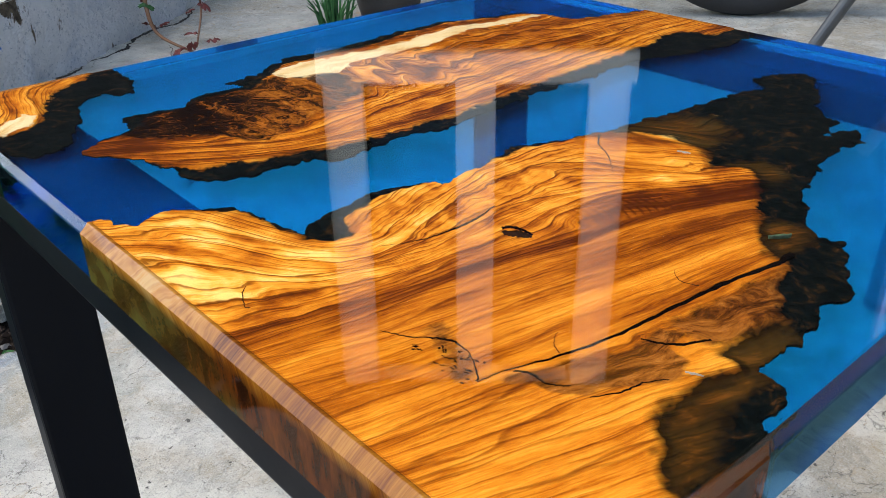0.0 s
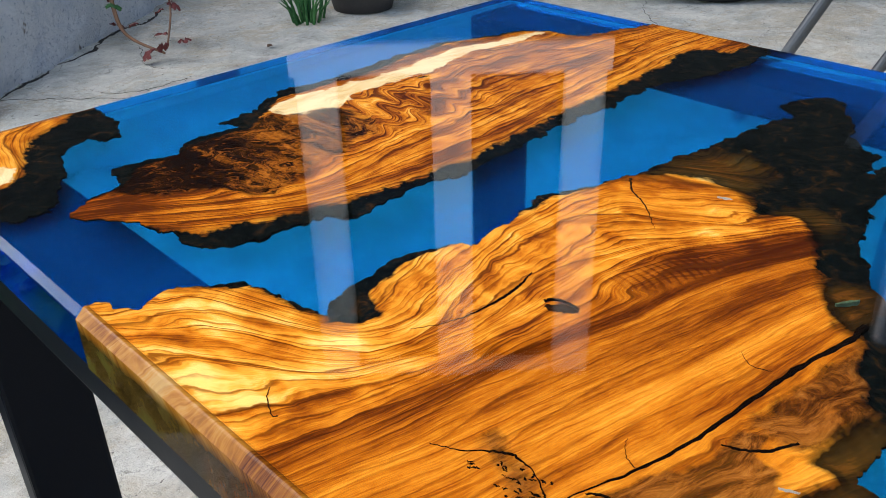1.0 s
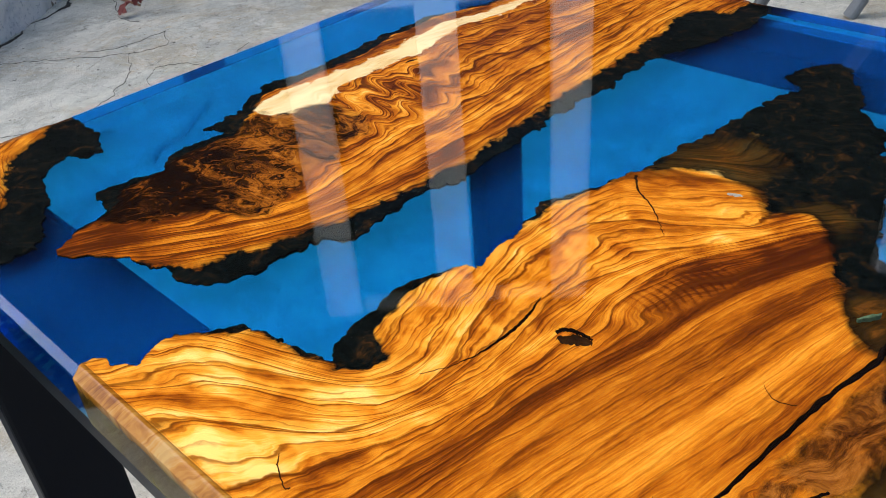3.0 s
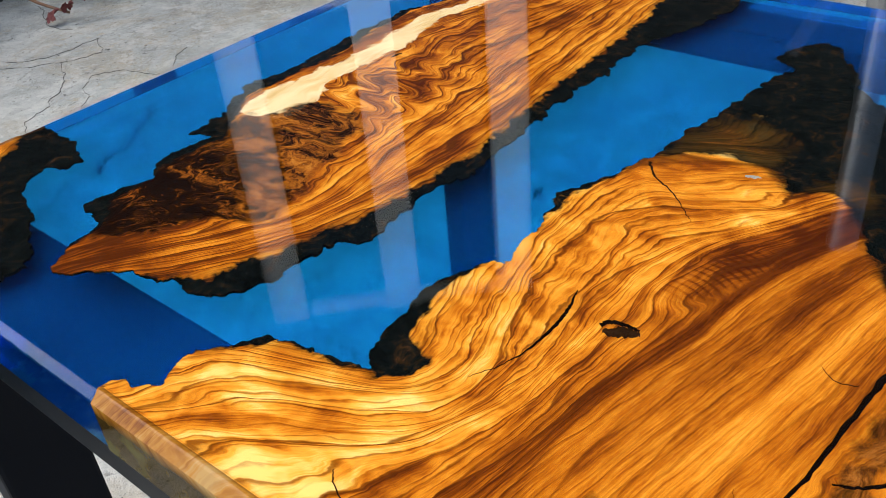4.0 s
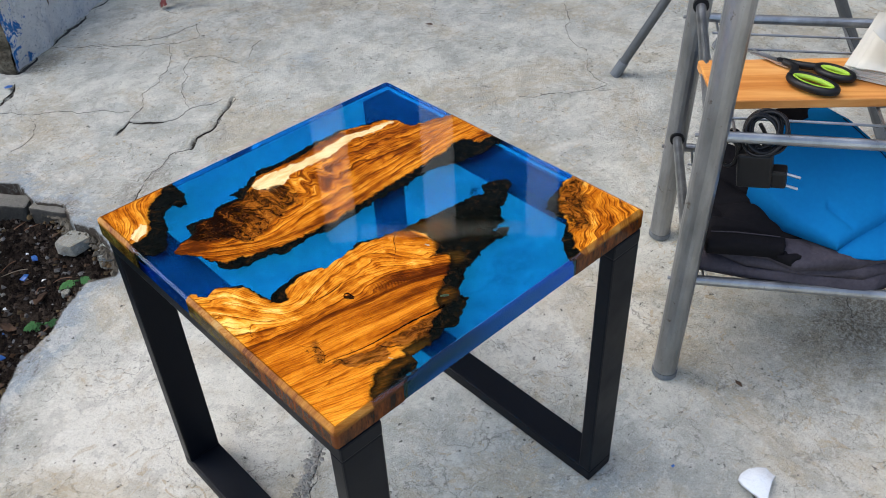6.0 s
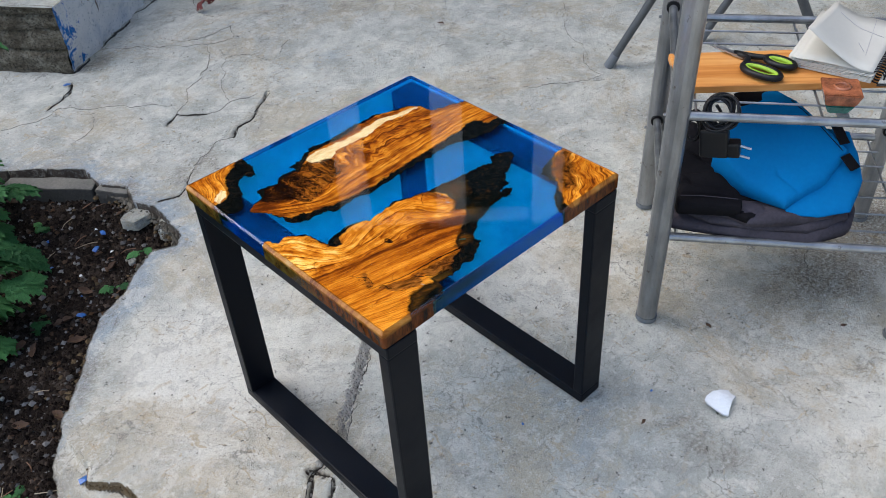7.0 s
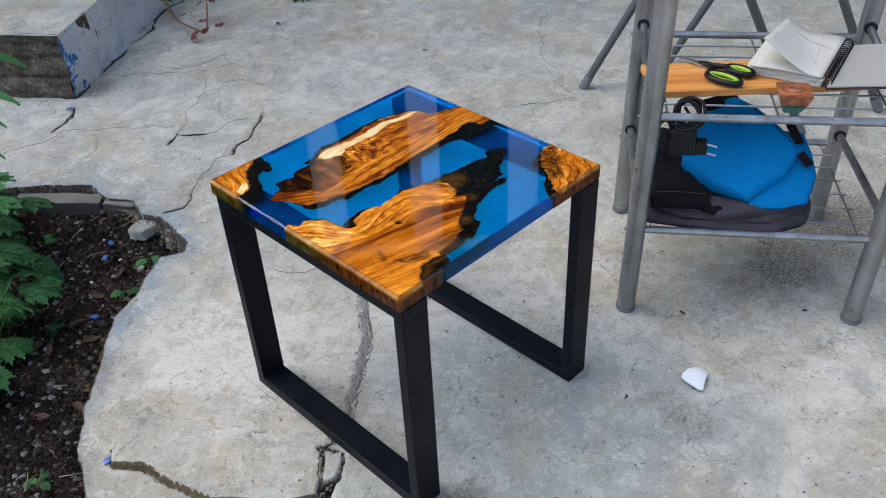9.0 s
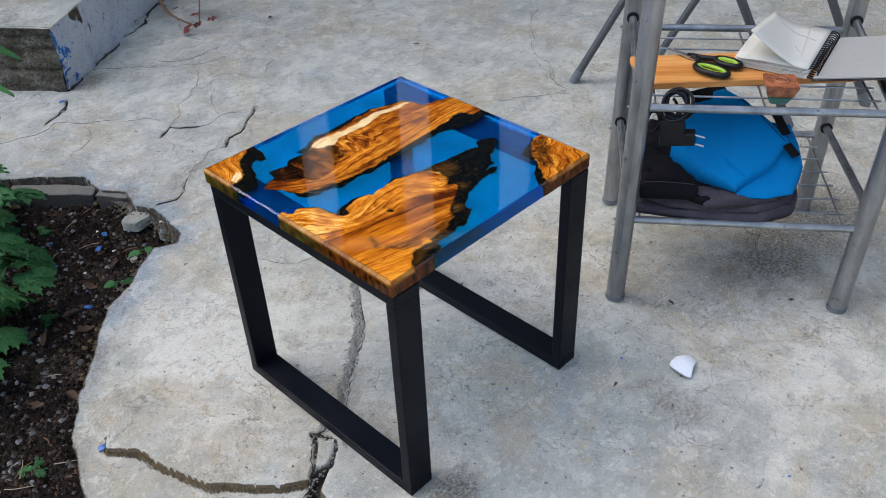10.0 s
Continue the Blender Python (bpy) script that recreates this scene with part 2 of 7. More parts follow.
    base = mixed(nt, ramp(nt, calc(nt, "ADD", hue[2], calc(nt, "MULTIPLY", calc(nt, "SUBTRACT", grainy(nt, p, 130, 5, 0.7), 0.5), 0.7)), [(0.42, 0.0), (0.66, 0.9)]), base, skin)
    sap = calc(nt, "ADD", zones[1], calc(nt, "MULTIPLY", calc(nt, "SUBTRACT", grainy(nt, p, 70, 6, 0.72, 0.8), 0.5), 1.3))
    pale = ramp(nt, grainy(nt, scaled(nt, gv, 30, 220, 1), 1.0, 4), [(0.32, (0.66, 0.44, 0.18)), (0.58, (0.85, 0.70, 0.42))])
    base = mixed(nt, ramp(nt, sap, [(0.44, 0.0), (0.52, 1.0)]), base, pale)
    gnarl = calc(nt, "SUBTRACT", grainy(nt, scaled(nt, gv, 75, 150, 1), 1.0, 8, 0.78, 0.7), calc(nt, "MULTIPLY", streak, 0.085))
    burl = ramp(nt, gnarl, [(0.42, (0.001, 0.0008, 0.0008)), (0.47, (0.016, 0.005, 0.0016)), (0.505, (0.13, 0.036, 0.004)), (0.57, (0.33, 0.105, 0.010)), (0.66, (0.52, 0.20, 0.025))])
    knurl = calc(nt, "ADD", zones[2], calc(nt, "MULTIPLY", calc(nt, "SUBTRACT", grainy(nt, scaled(nt, gv, 45, 90, 1), 1.0, 5, 0.7, 1.2), 0.5), 1.8))
    base = mixed(nt, ramp(nt, knurl, [(0.38, 0.0), (0.78, 0.94)]), base, burl)
    cloud = calc(nt, "SUBTRACT", grainy(nt, scaled(nt, gv, 45, 90, 1), 1.0, 6, 0.74, 1.0), 0.5)
    murk = ramp(nt, calc(nt, "ADD", calc(nt, "MULTIPLY", figure[1], 0.7), calc(nt, "ADD", calc(nt, "MULTIPLY", cloud, 1.5), calc(nt, "MULTIPLY", bands, 0.6))), [(0.28, (0.0016, 0.003, 0.0024)), (0.50, (0.007, 0.0085, 0.0045)), (0.72, (0.036, 0.017, 0.004)), (0.98, (0.16, 0.055, 0.008))])
    base = mixed(nt, ramp(nt, calc(nt, "ADD", figure[1], calc(nt, "MULTIPLY", bands, 0.5)), [(0.08, 0.0), (0.45, 0.95)]), base, murk)
    rag = calc(nt, "ADD", zones[0], calc(nt, "MULTIPLY", calc(nt, "SUBTRACT", grainy(nt, p, 120, 5, 0.7), 0.5), 0.9))
    crust = ramp(nt, grainy(nt, p, 95, 6, 0.75, 1.2), [(0.40, (0.0014, 0.0020, 0.0018)), (0.53, (0.0036, 0.0058, 0.0056)), (0.61, (0.020, 0.011, 0.0045)), (0.72, (0.11, 0.042, 0.012))])
    bark = ramp(nt, rag, [(0.40, 0.0), (0.62, 1.0)])
    base = mixed(nt, bark, base, crust)
    # the rim's colour, mixed towards dark brown
    if rim_dark:
        base = mixed(nt, rim_dark, base, ramp(nt, tone, [(0.25, (0.018, 0.005, 0.002)), (0.75, (0.15, 0.048, 0.008))]))
    # the side of the slab: greener and darker towards its lower edge
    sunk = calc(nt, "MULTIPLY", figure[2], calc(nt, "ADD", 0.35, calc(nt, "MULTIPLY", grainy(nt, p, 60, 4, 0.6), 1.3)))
    side_green = ramp(nt, grainy(nt, p, 45, 4, 0.65), [(0.36, (0.006, 0.006, 0.002)), (0.50, (0.045, 0.030, 0.006)), (0.62, (0.065, 0.060, 0.012))])
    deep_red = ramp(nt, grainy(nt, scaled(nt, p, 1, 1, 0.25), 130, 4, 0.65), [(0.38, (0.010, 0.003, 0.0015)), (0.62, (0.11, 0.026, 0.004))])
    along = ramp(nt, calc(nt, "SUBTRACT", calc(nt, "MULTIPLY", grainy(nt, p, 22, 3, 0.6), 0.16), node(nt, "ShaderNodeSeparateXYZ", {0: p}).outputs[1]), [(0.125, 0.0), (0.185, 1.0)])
    base = mixed(nt, ramp(nt, sunk, [(0.03, 0.0), (0.24, 0.95)]), base, mixed(nt, along, side_green, deep_red))
    nt.links.new(base, b.inputs["Base Color"])
    relief(nt, b, grainy(nt, p, 300, 4, 0.7), 0.2, 0.001)
    return m


def resin_shell(name, thru, body):
    """Cast resin: it bends light as epoxy does; the tint lies in the lower face, which scatters a little light back."""
    m = bpy.data.materials.new(name)
    m.use_nodes = True
    nt = m.node_tree
    nt.nodes.clear()
    out = nt.nodes.new("ShaderNodeOutputMaterial")
    inner = node(nt, "ShaderNodeBsdfGlass", {"Color": (*thru, 1), "Roughness": 0.035, "IOR": 1.52}).outputs[0]
    if body:
        p = place(nt)
        tone = ramp(nt, grainy(nt, p, 9, 3, 0.5, 0.8), [(0.3, tuple(c * 0.75 for c in body)), (0.7, tuple(c * 1.25 for c in body))])
        inner = node(nt, "ShaderNodeAddShader", {0: inner, 1: node(nt, "ShaderNodeBsdfDiffuse", {"Color": tone}).outputs[0]}).outputs[0]
    nt.links.new(inner, out.inputs[0])
    return m


def leaf_green(name, dark, light):
    m, nt, b = material(name, 0.6, 0, 0.15)
    p = place(nt)
    rnd = nt.nodes.new("ShaderNodeObjectInfo").outputs["Random"]
    t = calc(nt, "ADD", calc(nt, "MULTIPLY", grainy(nt, p, 60, 3), 0.6), calc(nt, "MULTIPLY", rnd, 0.4))
    nt.links.new(ramp(nt, t, [(0.25, dark), (0.75, light)]), b.inputs["Base Color"])
    b.inputs["Subsurface Weight"].default_value = 0.0
    relief(nt, b, grainy(nt, p, 140, 3), 0.3, 0.002)
    return m


def painted_wall():
    m, nt, b = material("flaking_paint", 0.8, 0, 0.3)
    p = place(nt)
    white = ramp(nt, grainy(nt, p, 22, 5, 0.6), [(0.3, (0.80, 0.82, 0.83)), (0.7, (0.90, 0.90, 0.90))])
    blue = ramp(nt, grainy(nt, p, 9, 6, 0.7, 0.8), [(0.54, 0.0), (0.70, 0.30)])
    base = mixed(nt, blue, white, (0.26, 0.36, 0.50))
    along = node(nt, "ShaderNodeSeparateXYZ", {0: p}).outputs[0]
    chip = calc(nt, "SUBTRACT", grainy(nt, p, 24, 5, 0.7, 0.5), calc(nt, "MULTIPLY", along, 1.7))
    base = mixed(nt, ramp(nt, chip, [(0.46, 0.0), (0.50, 1.0)]), base, (0.02, 0.20, 0.58))
    bare = ramp(nt, grainy(nt, scaled(nt, p, 1.6, 1.6, 0.7), 6.5, 5, 0.65, 0.6), [(0.68, 0.0), (0.72, 0.9)])
    base = mixed(nt, bare, base, (0.17, 0.13, 0.09))
    base = mixed(nt, ramp(nt, grainy(nt, p, 105, 6, 0.72), [(0.36, 0.7), (0.44, 0.0)]), base, (0.36, 0.41, 0.48))
    at = node(nt, "ShaderNodeAttribute", attribute_name="worn").outputs["Fac"]
    rub = calc(nt, "ADD", at, calc(nt, "MULTIPLY", calc(nt, "SUBTRACT", grainy(nt, scaled(nt, p, 34, 34, 11), 1.0, 6, 0.75), 0.5), 1.3))
    base = mixed(nt, ramp(nt, rub, [(0.44, 0.0), (0.52, 1.0)]), base, ramp(nt, grainy(nt, p, 70, 4), [(0.35, (0.05, 0.04, 0.028)), (0.65, (0.19, 0.15, 0.10))]))
    nt.links.new(base, b.inputs["Base Color"])
    relief(nt, b, grainy(nt, p, 46, 8, 0.76), 1.0, 0.026)
    return m


def raw_wall():
    m, nt, b = material("bare_render", 0.9, 0, 0.2)
    p = place(nt)
    base = ramp(nt, grainy(nt, scaled(nt, p, 1, 1, 1.8), 17, 9, 0.78), [(0.32, (0.05, 0.040, 0.026)), (0.46, (0.15, 0.125, 0.088)), (0.56, (0.25, 0.22, 0.165)), (0.68, (0.42, 0.38, 0.30))])
    base = mixed(nt, ramp(nt, grainy(nt, p, 130, 4, 0.75), [(0.36, 0.8), (0.5, 0.0)]), base, (0.02, 0.017, 0.012))
    nt.links.new(base, b.inputs["Base Color"])
    relief(nt, b, grainy(nt, p, 48, 8, 0.78), 1.0, 0.035)
    return m


def plank_wood():
    m, nt, b = material("orange_plank", 0.45, 0, 0.4)
    p = place(nt)
    t = grainy(nt, scaled(nt, p, 60, 4, 30), 1.0, 4, 0.6, 0.6)
    base = ramp(nt, t, [(0.3, (0.44, 0.145, 0.026)), (0.5, (0.58, 0.225, 0.05)), (0.7, (0.70, 0.34, 0.10))])
    nt.links.new(base, b.inputs["Base Color"])
    relief(nt, b, t, 0.15, 0.002)
    return m


def galvanised():
    m, nt, b = material("grey_steel_tube", 0.36, 0.85, 0.5)
    p = place(nt)
    t = grainy(nt, scaled(nt, p, 1, 1, 0.35), 26, 5, 0.6)
    base = ramp(nt, t, [(0.3, (0.21, 0.215, 0.22)), (0.5, (0.29, 0.295, 0.30)), (0.68, (0.38, 0.385, 0.39))])
    rust = ramp(nt, grainy(nt, p, 46, 5, 0.72), [(0.62, 0.0), (0.70, 0.75)])
    nt.links.new(mixed(nt, rust, base, (0.10, 0.07, 0.05)), b.inputs["Base Color"])
    nt.links.new(ramp(nt, t, [(0.3, 0.28), (0.7, 0.42)]), b.inputs["Roughness"])
    relief(nt, b, grainy(nt, p, 220, 3), 0.08, 0.001)
    return m


CRUMB = soil_crumb()
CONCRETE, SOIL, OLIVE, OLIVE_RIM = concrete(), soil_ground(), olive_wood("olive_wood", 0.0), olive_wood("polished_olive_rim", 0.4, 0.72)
RESIN_TOP = resin_shell("resin_clear_face", (0.97, 0.985, 1.0), None)
RESIN_SIDE = resin_shell("resin_blue_side", (0.30, 0.72, 0.92), None)
RESIN_BODY = resin_shell("resin_blue_body", (0.0, 0.335, 0.80), (0.0, 0.026, 0.125))
BLACK_STEEL = plain("black_powder_coat", (0.0032, 0.0045, 0.0075), 0.42, 0.0, 0.1, 60, 0.06, 0.0006, 0.13)
CRACK_DIRT = plain("crack_dirt", (0.045, 0.040, 0.034), 0.95, 0, 0.4, 120, 0.5, 0.003, 0.1)
CRACK_FILL = plain("black_resin_fill", (0.006, 0.003, 0.002), 0.9, 0, 0.3, 200, 0, 0, 0.0)
WHITE_FLECK = plain("white_fleck", (0.32, 0.31, 0.29), 0.4, 0, 0.3, 900, 0.3, 0.001)
KNOT_BROWN = plain("dark_brown_knot", (0.035, 0.014, 0.005), 0.9, 0, 0.5, 300, 0, 0, 0.0)
GREEN_FLECK = plain("green_stain", (0.10, 0.16, 0.09), 0.7, 0, 0.5, 300, 0, 0, 0.0)
STEEL = galvanised()
DULL_STEEL = plain("dull_grey_steel", (0.085, 0.09, 0.095), 0.42, 0.35, 0.2, 40, 0.05, 0.0006)
DARK_CAP = plain("grey_plastic_cap", (0.13, 0.14, 0.15), 0.6, 0, 0.15, 60, 0.1)
PAINTED, RAW = painted_wall(), raw_wall()
PLANK = plank_wood()
PAPER = plain("cream_paper", (0.52, 0.50, 0.44), 0.8, 0, 0.05, 30, 0.05)
GREY_PAPER = plain("grey_blank_paper", (0.31, 0.305, 0.28), 0.85, 0, 0.06, 25, 0.05)
PENCIL = plain("grey_pencil", (0.32, 0.32, 0.34), 0.8, 0, 0.2, 50, 0)
BLACK_PLASTIC = plain("black_plastic", (0.008, 0.008, 0.009), 0.4, 0, 0.2, 90, 0.08, 0.0006, 0.25)
GREEN_RUBBER = plain("lime_green_rubber", (0.28, 0.46, 0.03), 0.5, 0, 0.12, 70, 0.05)
BRIGHT_STEEL = plain("bright_steel", (0.45, 0.45, 0.46), 0.4, 1.0, 0.1, 70, 0)
BLUE_CLOTH = plain("bright_blue_fabric", (0.0005, 0.15, 0.385), 0.85, 0, 0.10, 45, 0.2, 0.001, 0.08)
DARK_CLOTH = plain("dark_grey_fabric", (0.060, 0.053, 0.064), 0.95, 0, 0.3, 60, 0.4, 0.002, 0.1)
BLACK_CLOTH = plain("black_fabric", (0.008, 0.0075, 0.009), 0.9, 0, 0.3, 60, 0.4, 0.002, 0.1)
AMBER = plain("amber_copper_resin", (0.30, 0.10, 0.045), 0.12, 0, 1.0, 230, 0.2, 0.002, 0.6)
TEAL = plain("teal_resin", (0.03, 0.16, 0.13), 0.15, 0, 0.6, 90, 0.1)
FOLIAGE = leaf_green("fresh_leaf", (0.011, 0.048, 0.016), (0.075, 0.215, 0.065))
RED_LEAF = leaf_green("red_dry_leaf", (0.09, 0.018, 0.018), (0.22, 0.07, 0.06))
STEM = plain("brown_stem", (0.19, 0.095, 0.05), 0.8, 0, 0.3, 70, 0.4)
DRY_LEAF = plain("dry_brown_leaf", (0.085, 0.045, 0.024), 0.85, 0, 0.6, 60, 0.3)
PALE_TWIG = plain("pale_dry_twig", (0.30, 0.235, 0.16), 0.85, 0, 0.3, 70, 0.3)
# kerb face darkened for damp and for its shade; the worn top coloured as lit
KERB = plain("damp_shaded_kerb", (0.062, 0.058, 0.051), 0.9, 0, 0.35, 45, 0.6, 0.006, 0.2)
KERB_TOP = plain("worn_lit_kerb_top", (0.16, 0.15, 0.128), 0.9, 0, 0.35, 60, 0.6, 0.006, 0.2)
RUBBLE = plain("dirty_rubble", (0.105, 0.092, 0.072), 0.95, 0, 0.5, 70, 0.5, 0.004, 0.1)
MORTAR = plain("crumbling_mortar", (0.27, 0.255, 0.225), 0.95, 0, 0.4, 90, 0.4, 0.003, 0.1)
EARTH = plain("brown_earth", (0.10, 0.070, 0.038), 0.95, 0, 0.5, 90, 0.4, 0.003, 0.1)
STONE = plain("small_stone", (0.11, 0.10, 0.09), 0.9, 0, 0.4, 60, 0.5)
BLUE_SCRAP = plain("blue_plastic_scrap", (0.025, 0.11, 0.34), 0.4, 0, 0.3, 80, 0.1)
WHITE_SHARD = plain("white_foam", (0.70, 0.71, 0.72), 0.8, 0, 0.06, 80, 0.5)
SCREEN_WALL = plain("pale_screen_wall", (0.42, 0.40, 0.36), 0.9, 0, 0.2, 5, 0.3)
RUBBER = plain("black_tyre_rubber", (0.02, 0.02, 0.022), 0.75, 0, 0.25, 60, 0.3)
POT = plain("dark_pot_plastic", (0.05, 0.045, 0.045), 0.6, 0, 0.3, 40, 0.2)
HOUSE_WALL = plain("dark_mirrored_wall", (0.016, 0.015, 0.014), 0.9, 0, 0.2, 6, 0.3)
WHITE_FRAME = plain("white_window_frame", (0.88, 0.82, 0.70), 0.35, 0, 0.04, 20, 0)
DARK_PANE = plain("dark_window_glass", (0.012, 0.014, 0.017), 0.05, 0, 0.2, 5, 0)


# ---- mesh helpers ----
def vnoise(x, y, seed=0):
    """Smooth value noise, -1 to 1, on arrays."""
    xi, yi = np.floor(x), np.floor(y)
    fx, fy = x - xi, y - yi
    fx, fy = fx * fx * (3 - 2 * fx), fy * fy * (3 - 2 * fy)

    def lattice(a, b):
        s = np.sin(a * 127.1 + b * 311.7 + seed * 74.7) * 43758.5453
        return (s - np.floor(s)) * 2 - 1
    a, b = lattice(xi, yi), lattice(xi + 1, yi)
    c, d = lattice(xi, yi + 1), lattice(xi + 1, yi + 1)
    return (a * (1 - fx) + b * fx) * (1 - fy) + (c * (1 - fx) + d * fx) * fy


def fbm(x, y, scale, octaves=4, seed=0):
    total, amp, norm = 0, 1.0, 0
    for k in range(octaves):
        total = total + amp * vnoise(x * scale + 13.7 * k, y * scale - 7.3 * k, seed + k)
        norm, amp, scale = norm + amp, amp * 0.55, scale * 2.07
    return total / norm


def line_dist(x, y, pts, closed=False):
    """Distance of arrays of points from a polyline."""
    best = np.full(np.shape(x), 1e9)
    ends = list(zip(pts, pts[1:] + pts[:1])) if closed else list(zip(pts, pts[1:]))
    for (ax, ay), (bx, by) in ends:
        dx, dy = bx - ax, by - ay
        t = np.clip(((x - ax) * dx + (y - ay) * dy) / (dx * dx + dy * dy + 1e-12), 0, 1)
        best = np.minimum(best, np.hypot(x - ax - t * dx, y - ay - t * dy))
    return best


def poly_sd(x, y, pts):
    """Signed distance from a closed outline, negative inside."""
    inside = np.zeros(np.shape(x), bool)
    for (ax, ay), (bx, by) in zip(pts, pts[1:] + pts[:1]):
        if ay != by:
            inside ^= ((ay > y) != (by > y)) & (x < (bx - ax) * (y - ay) / (by - ay) + ax)
    d = line_dist(x, y, pts, True)
    return np.where(inside, -d, d)


def smooth01(a, lo, hi):
    t = np.clip((a - lo) / (hi - lo), 0, 1)
    return t * t * (3 - 2 * t)


def part(name, shape, mat, parent=None, label="", smooth=True):
    """One mesh object from a bmesh or a mesh, under its thing."""
    if isinstance(shape, bmesh.types.BMesh):
        bmesh.ops.recalc_face_normals(shape, faces=shape.faces)
        me = bpy.data.meshes.new(name)
        shape.to_mesh(me)
        shape.free()
    else:
        me = shape
    if mat and not me.materials:
        me.materials.append(mat)
    if smooth:
        me.shade_smooth() if smooth is True and len(me.polygons) > 60 else None
    ob = new(name, me)
    if parent:
        ob.parent = parent
    return tagged(ob, label)


def thing(name, label, category, group="", at=None, kind=""):
    ob = new(name)
    ob.empty_display_size = 0.05
    if at:
        ob.matrix_world = at
    return tagged(ob, label, category, group, kind)


def add_box(bm, size, m=None, bevel=0.0, segs=2):
    made = bmesh.ops.create_cube(bm, size=1.0, matrix=(m or Matrix()) @ Matrix.Diagonal((*size, 1)))["verts"]
    if bevel:
        edges = list({e for v in made for e in v.link_edges})
        bmesh.ops.bevel(bm, geom=edges, offset=bevel, segments=segs, affect="EDGES", profile=0.6)
    return bm


def box(size, m=None, bevel=0.0, segs=2):
    return add_box(bmesh.new(), size, m, bevel, segs)


def add_tube(bm, pts, radius, sides=12, closed=False):
    """A tube swept along points; radius may be a number or one per point."""
    pts = [Vector(p) for p in pts]
    n = len(pts)
    rad = radius if isinstance(radius, (list, tuple)) else [radius] * n
    rings, side = [], None
    for i, p in enumerate(pts):
        a = pts[(i - 1) % n] if closed or i else p
        c = pts[(i + 1) % n] if closed or i < n - 1 else p
        t = (c - a).normalized()
        if side is None:
            side = t.orthogonal().normalized()
        side = (side - t * side.dot(t)).normalized()
        up = t.cross(side)
        rings.append([bm.verts.new(p + rad[i] * (math.cos(k) * side + math.sin(k) * up)) for k in [2 * math.pi * j / sides for j in range(sides)]])
    for i in range(n if closed else n - 1):
        a, c = rings[i], rings[(i + 1) % n]
        for j in range(sides):
            bm.faces.new((a[j], a[(j + 1) % sides], c[(j + 1) % sides], c[j]))
    if not closed:
        bm.faces.new(rings[0][::-1])
        bm.faces.new(rings[-1])
    return bm


def tube(pts, radius, sides=12, closed=False):
    return add_tube(bmesh.new(), pts, radius, sides, closed)


def spline(pts, steps=6):
    """Points along a smooth curve through pts."""
    pts = [Vector(p) for p in pts]
    out = []
    for i in range(len(pts) - 1):
        a, b, c, d = pts[max(i - 1, 0)], pts[i], pts[i + 1], pts[min(i + 2, len(pts) - 1)]
        for k in range(steps):
            t = k / steps
            out.append(0.5 * ((2 * b) + (c - a) * t + (2 * a - 5 * b + 4 * c - d) * t * t + (3 * b - a - 3 * c + d) * t ** 3))
    return out + [pts[-1]]


def grid_mesh(name, X, Y, Z, keep=None):
    """A sheet over arrays X, Y, Z of one shape; keep marks the cells that stay."""
    r, c = X.shape
    idx = np.arange(r * c).reshape(r, c)
    quads = np.stack([idx[:-1, :-1], idx[:-1, 1:], idx[1:, 1:], idx[1:, :-1]], -1)
    quads = quads[keep] if keep is not None else quads.reshape(-1, 4)
    used, inv = np.unique(quads, return_inverse=True)
    co = np.stack([X.ravel(), Y.ravel(), Z.ravel()], -1)[used]
    me = bpy.data.meshes.new(name)
    me.from_pydata(co.tolist(), [], inv.reshape(-1, 4).tolist())
    return me, used


def set_attr(me, name, kind, values):
    a = me.attributes.new(name, kind, "POINT")
    a.data.foreach_set("value" if kind == "FLOAT" else "vector", np.ascontiguousarray(values, np.float32).ravel())


# ---- ground: one sheet of old concrete with its cracks and the broken edge of the bed ----
BED = [(-0.265, 1.31), (-0.183, 1.236), (-0.095, 1.142), (-0.100, 1.057), (-0.058, 0.989), (-0.081, 0.92), (-0.055, 0.871), (-0.066, 0.724),
       (-0.089, 0.70), (-0.141, 0.726), (-0.202, 0.684), (-0.243, 0.64), (-0.315, 0.608), (-0.376, 0.545), (-0.428, 0.482), (-0.487, 0.413),
       (-0.549, 0.338), (-0.580, 0.24), (-0.66, 0.02), (-0.85, -0.3), (-2.6, -0.9), (-2.6, 2.2), (-0.9, 1.85)]
SUNK = [(-0.498, 0.42), (-0.504, 0.348), (-0.503, 0.288), (-0.516, 0.254), (-0.484, 0.211), (-0.47, 0.14), (-0.437, 0.052), (-0.36, -0.04), (-0.31, -0.07), (-0.42, -0.5), (-0.9, -0.5), (-0.7, 0.5)]
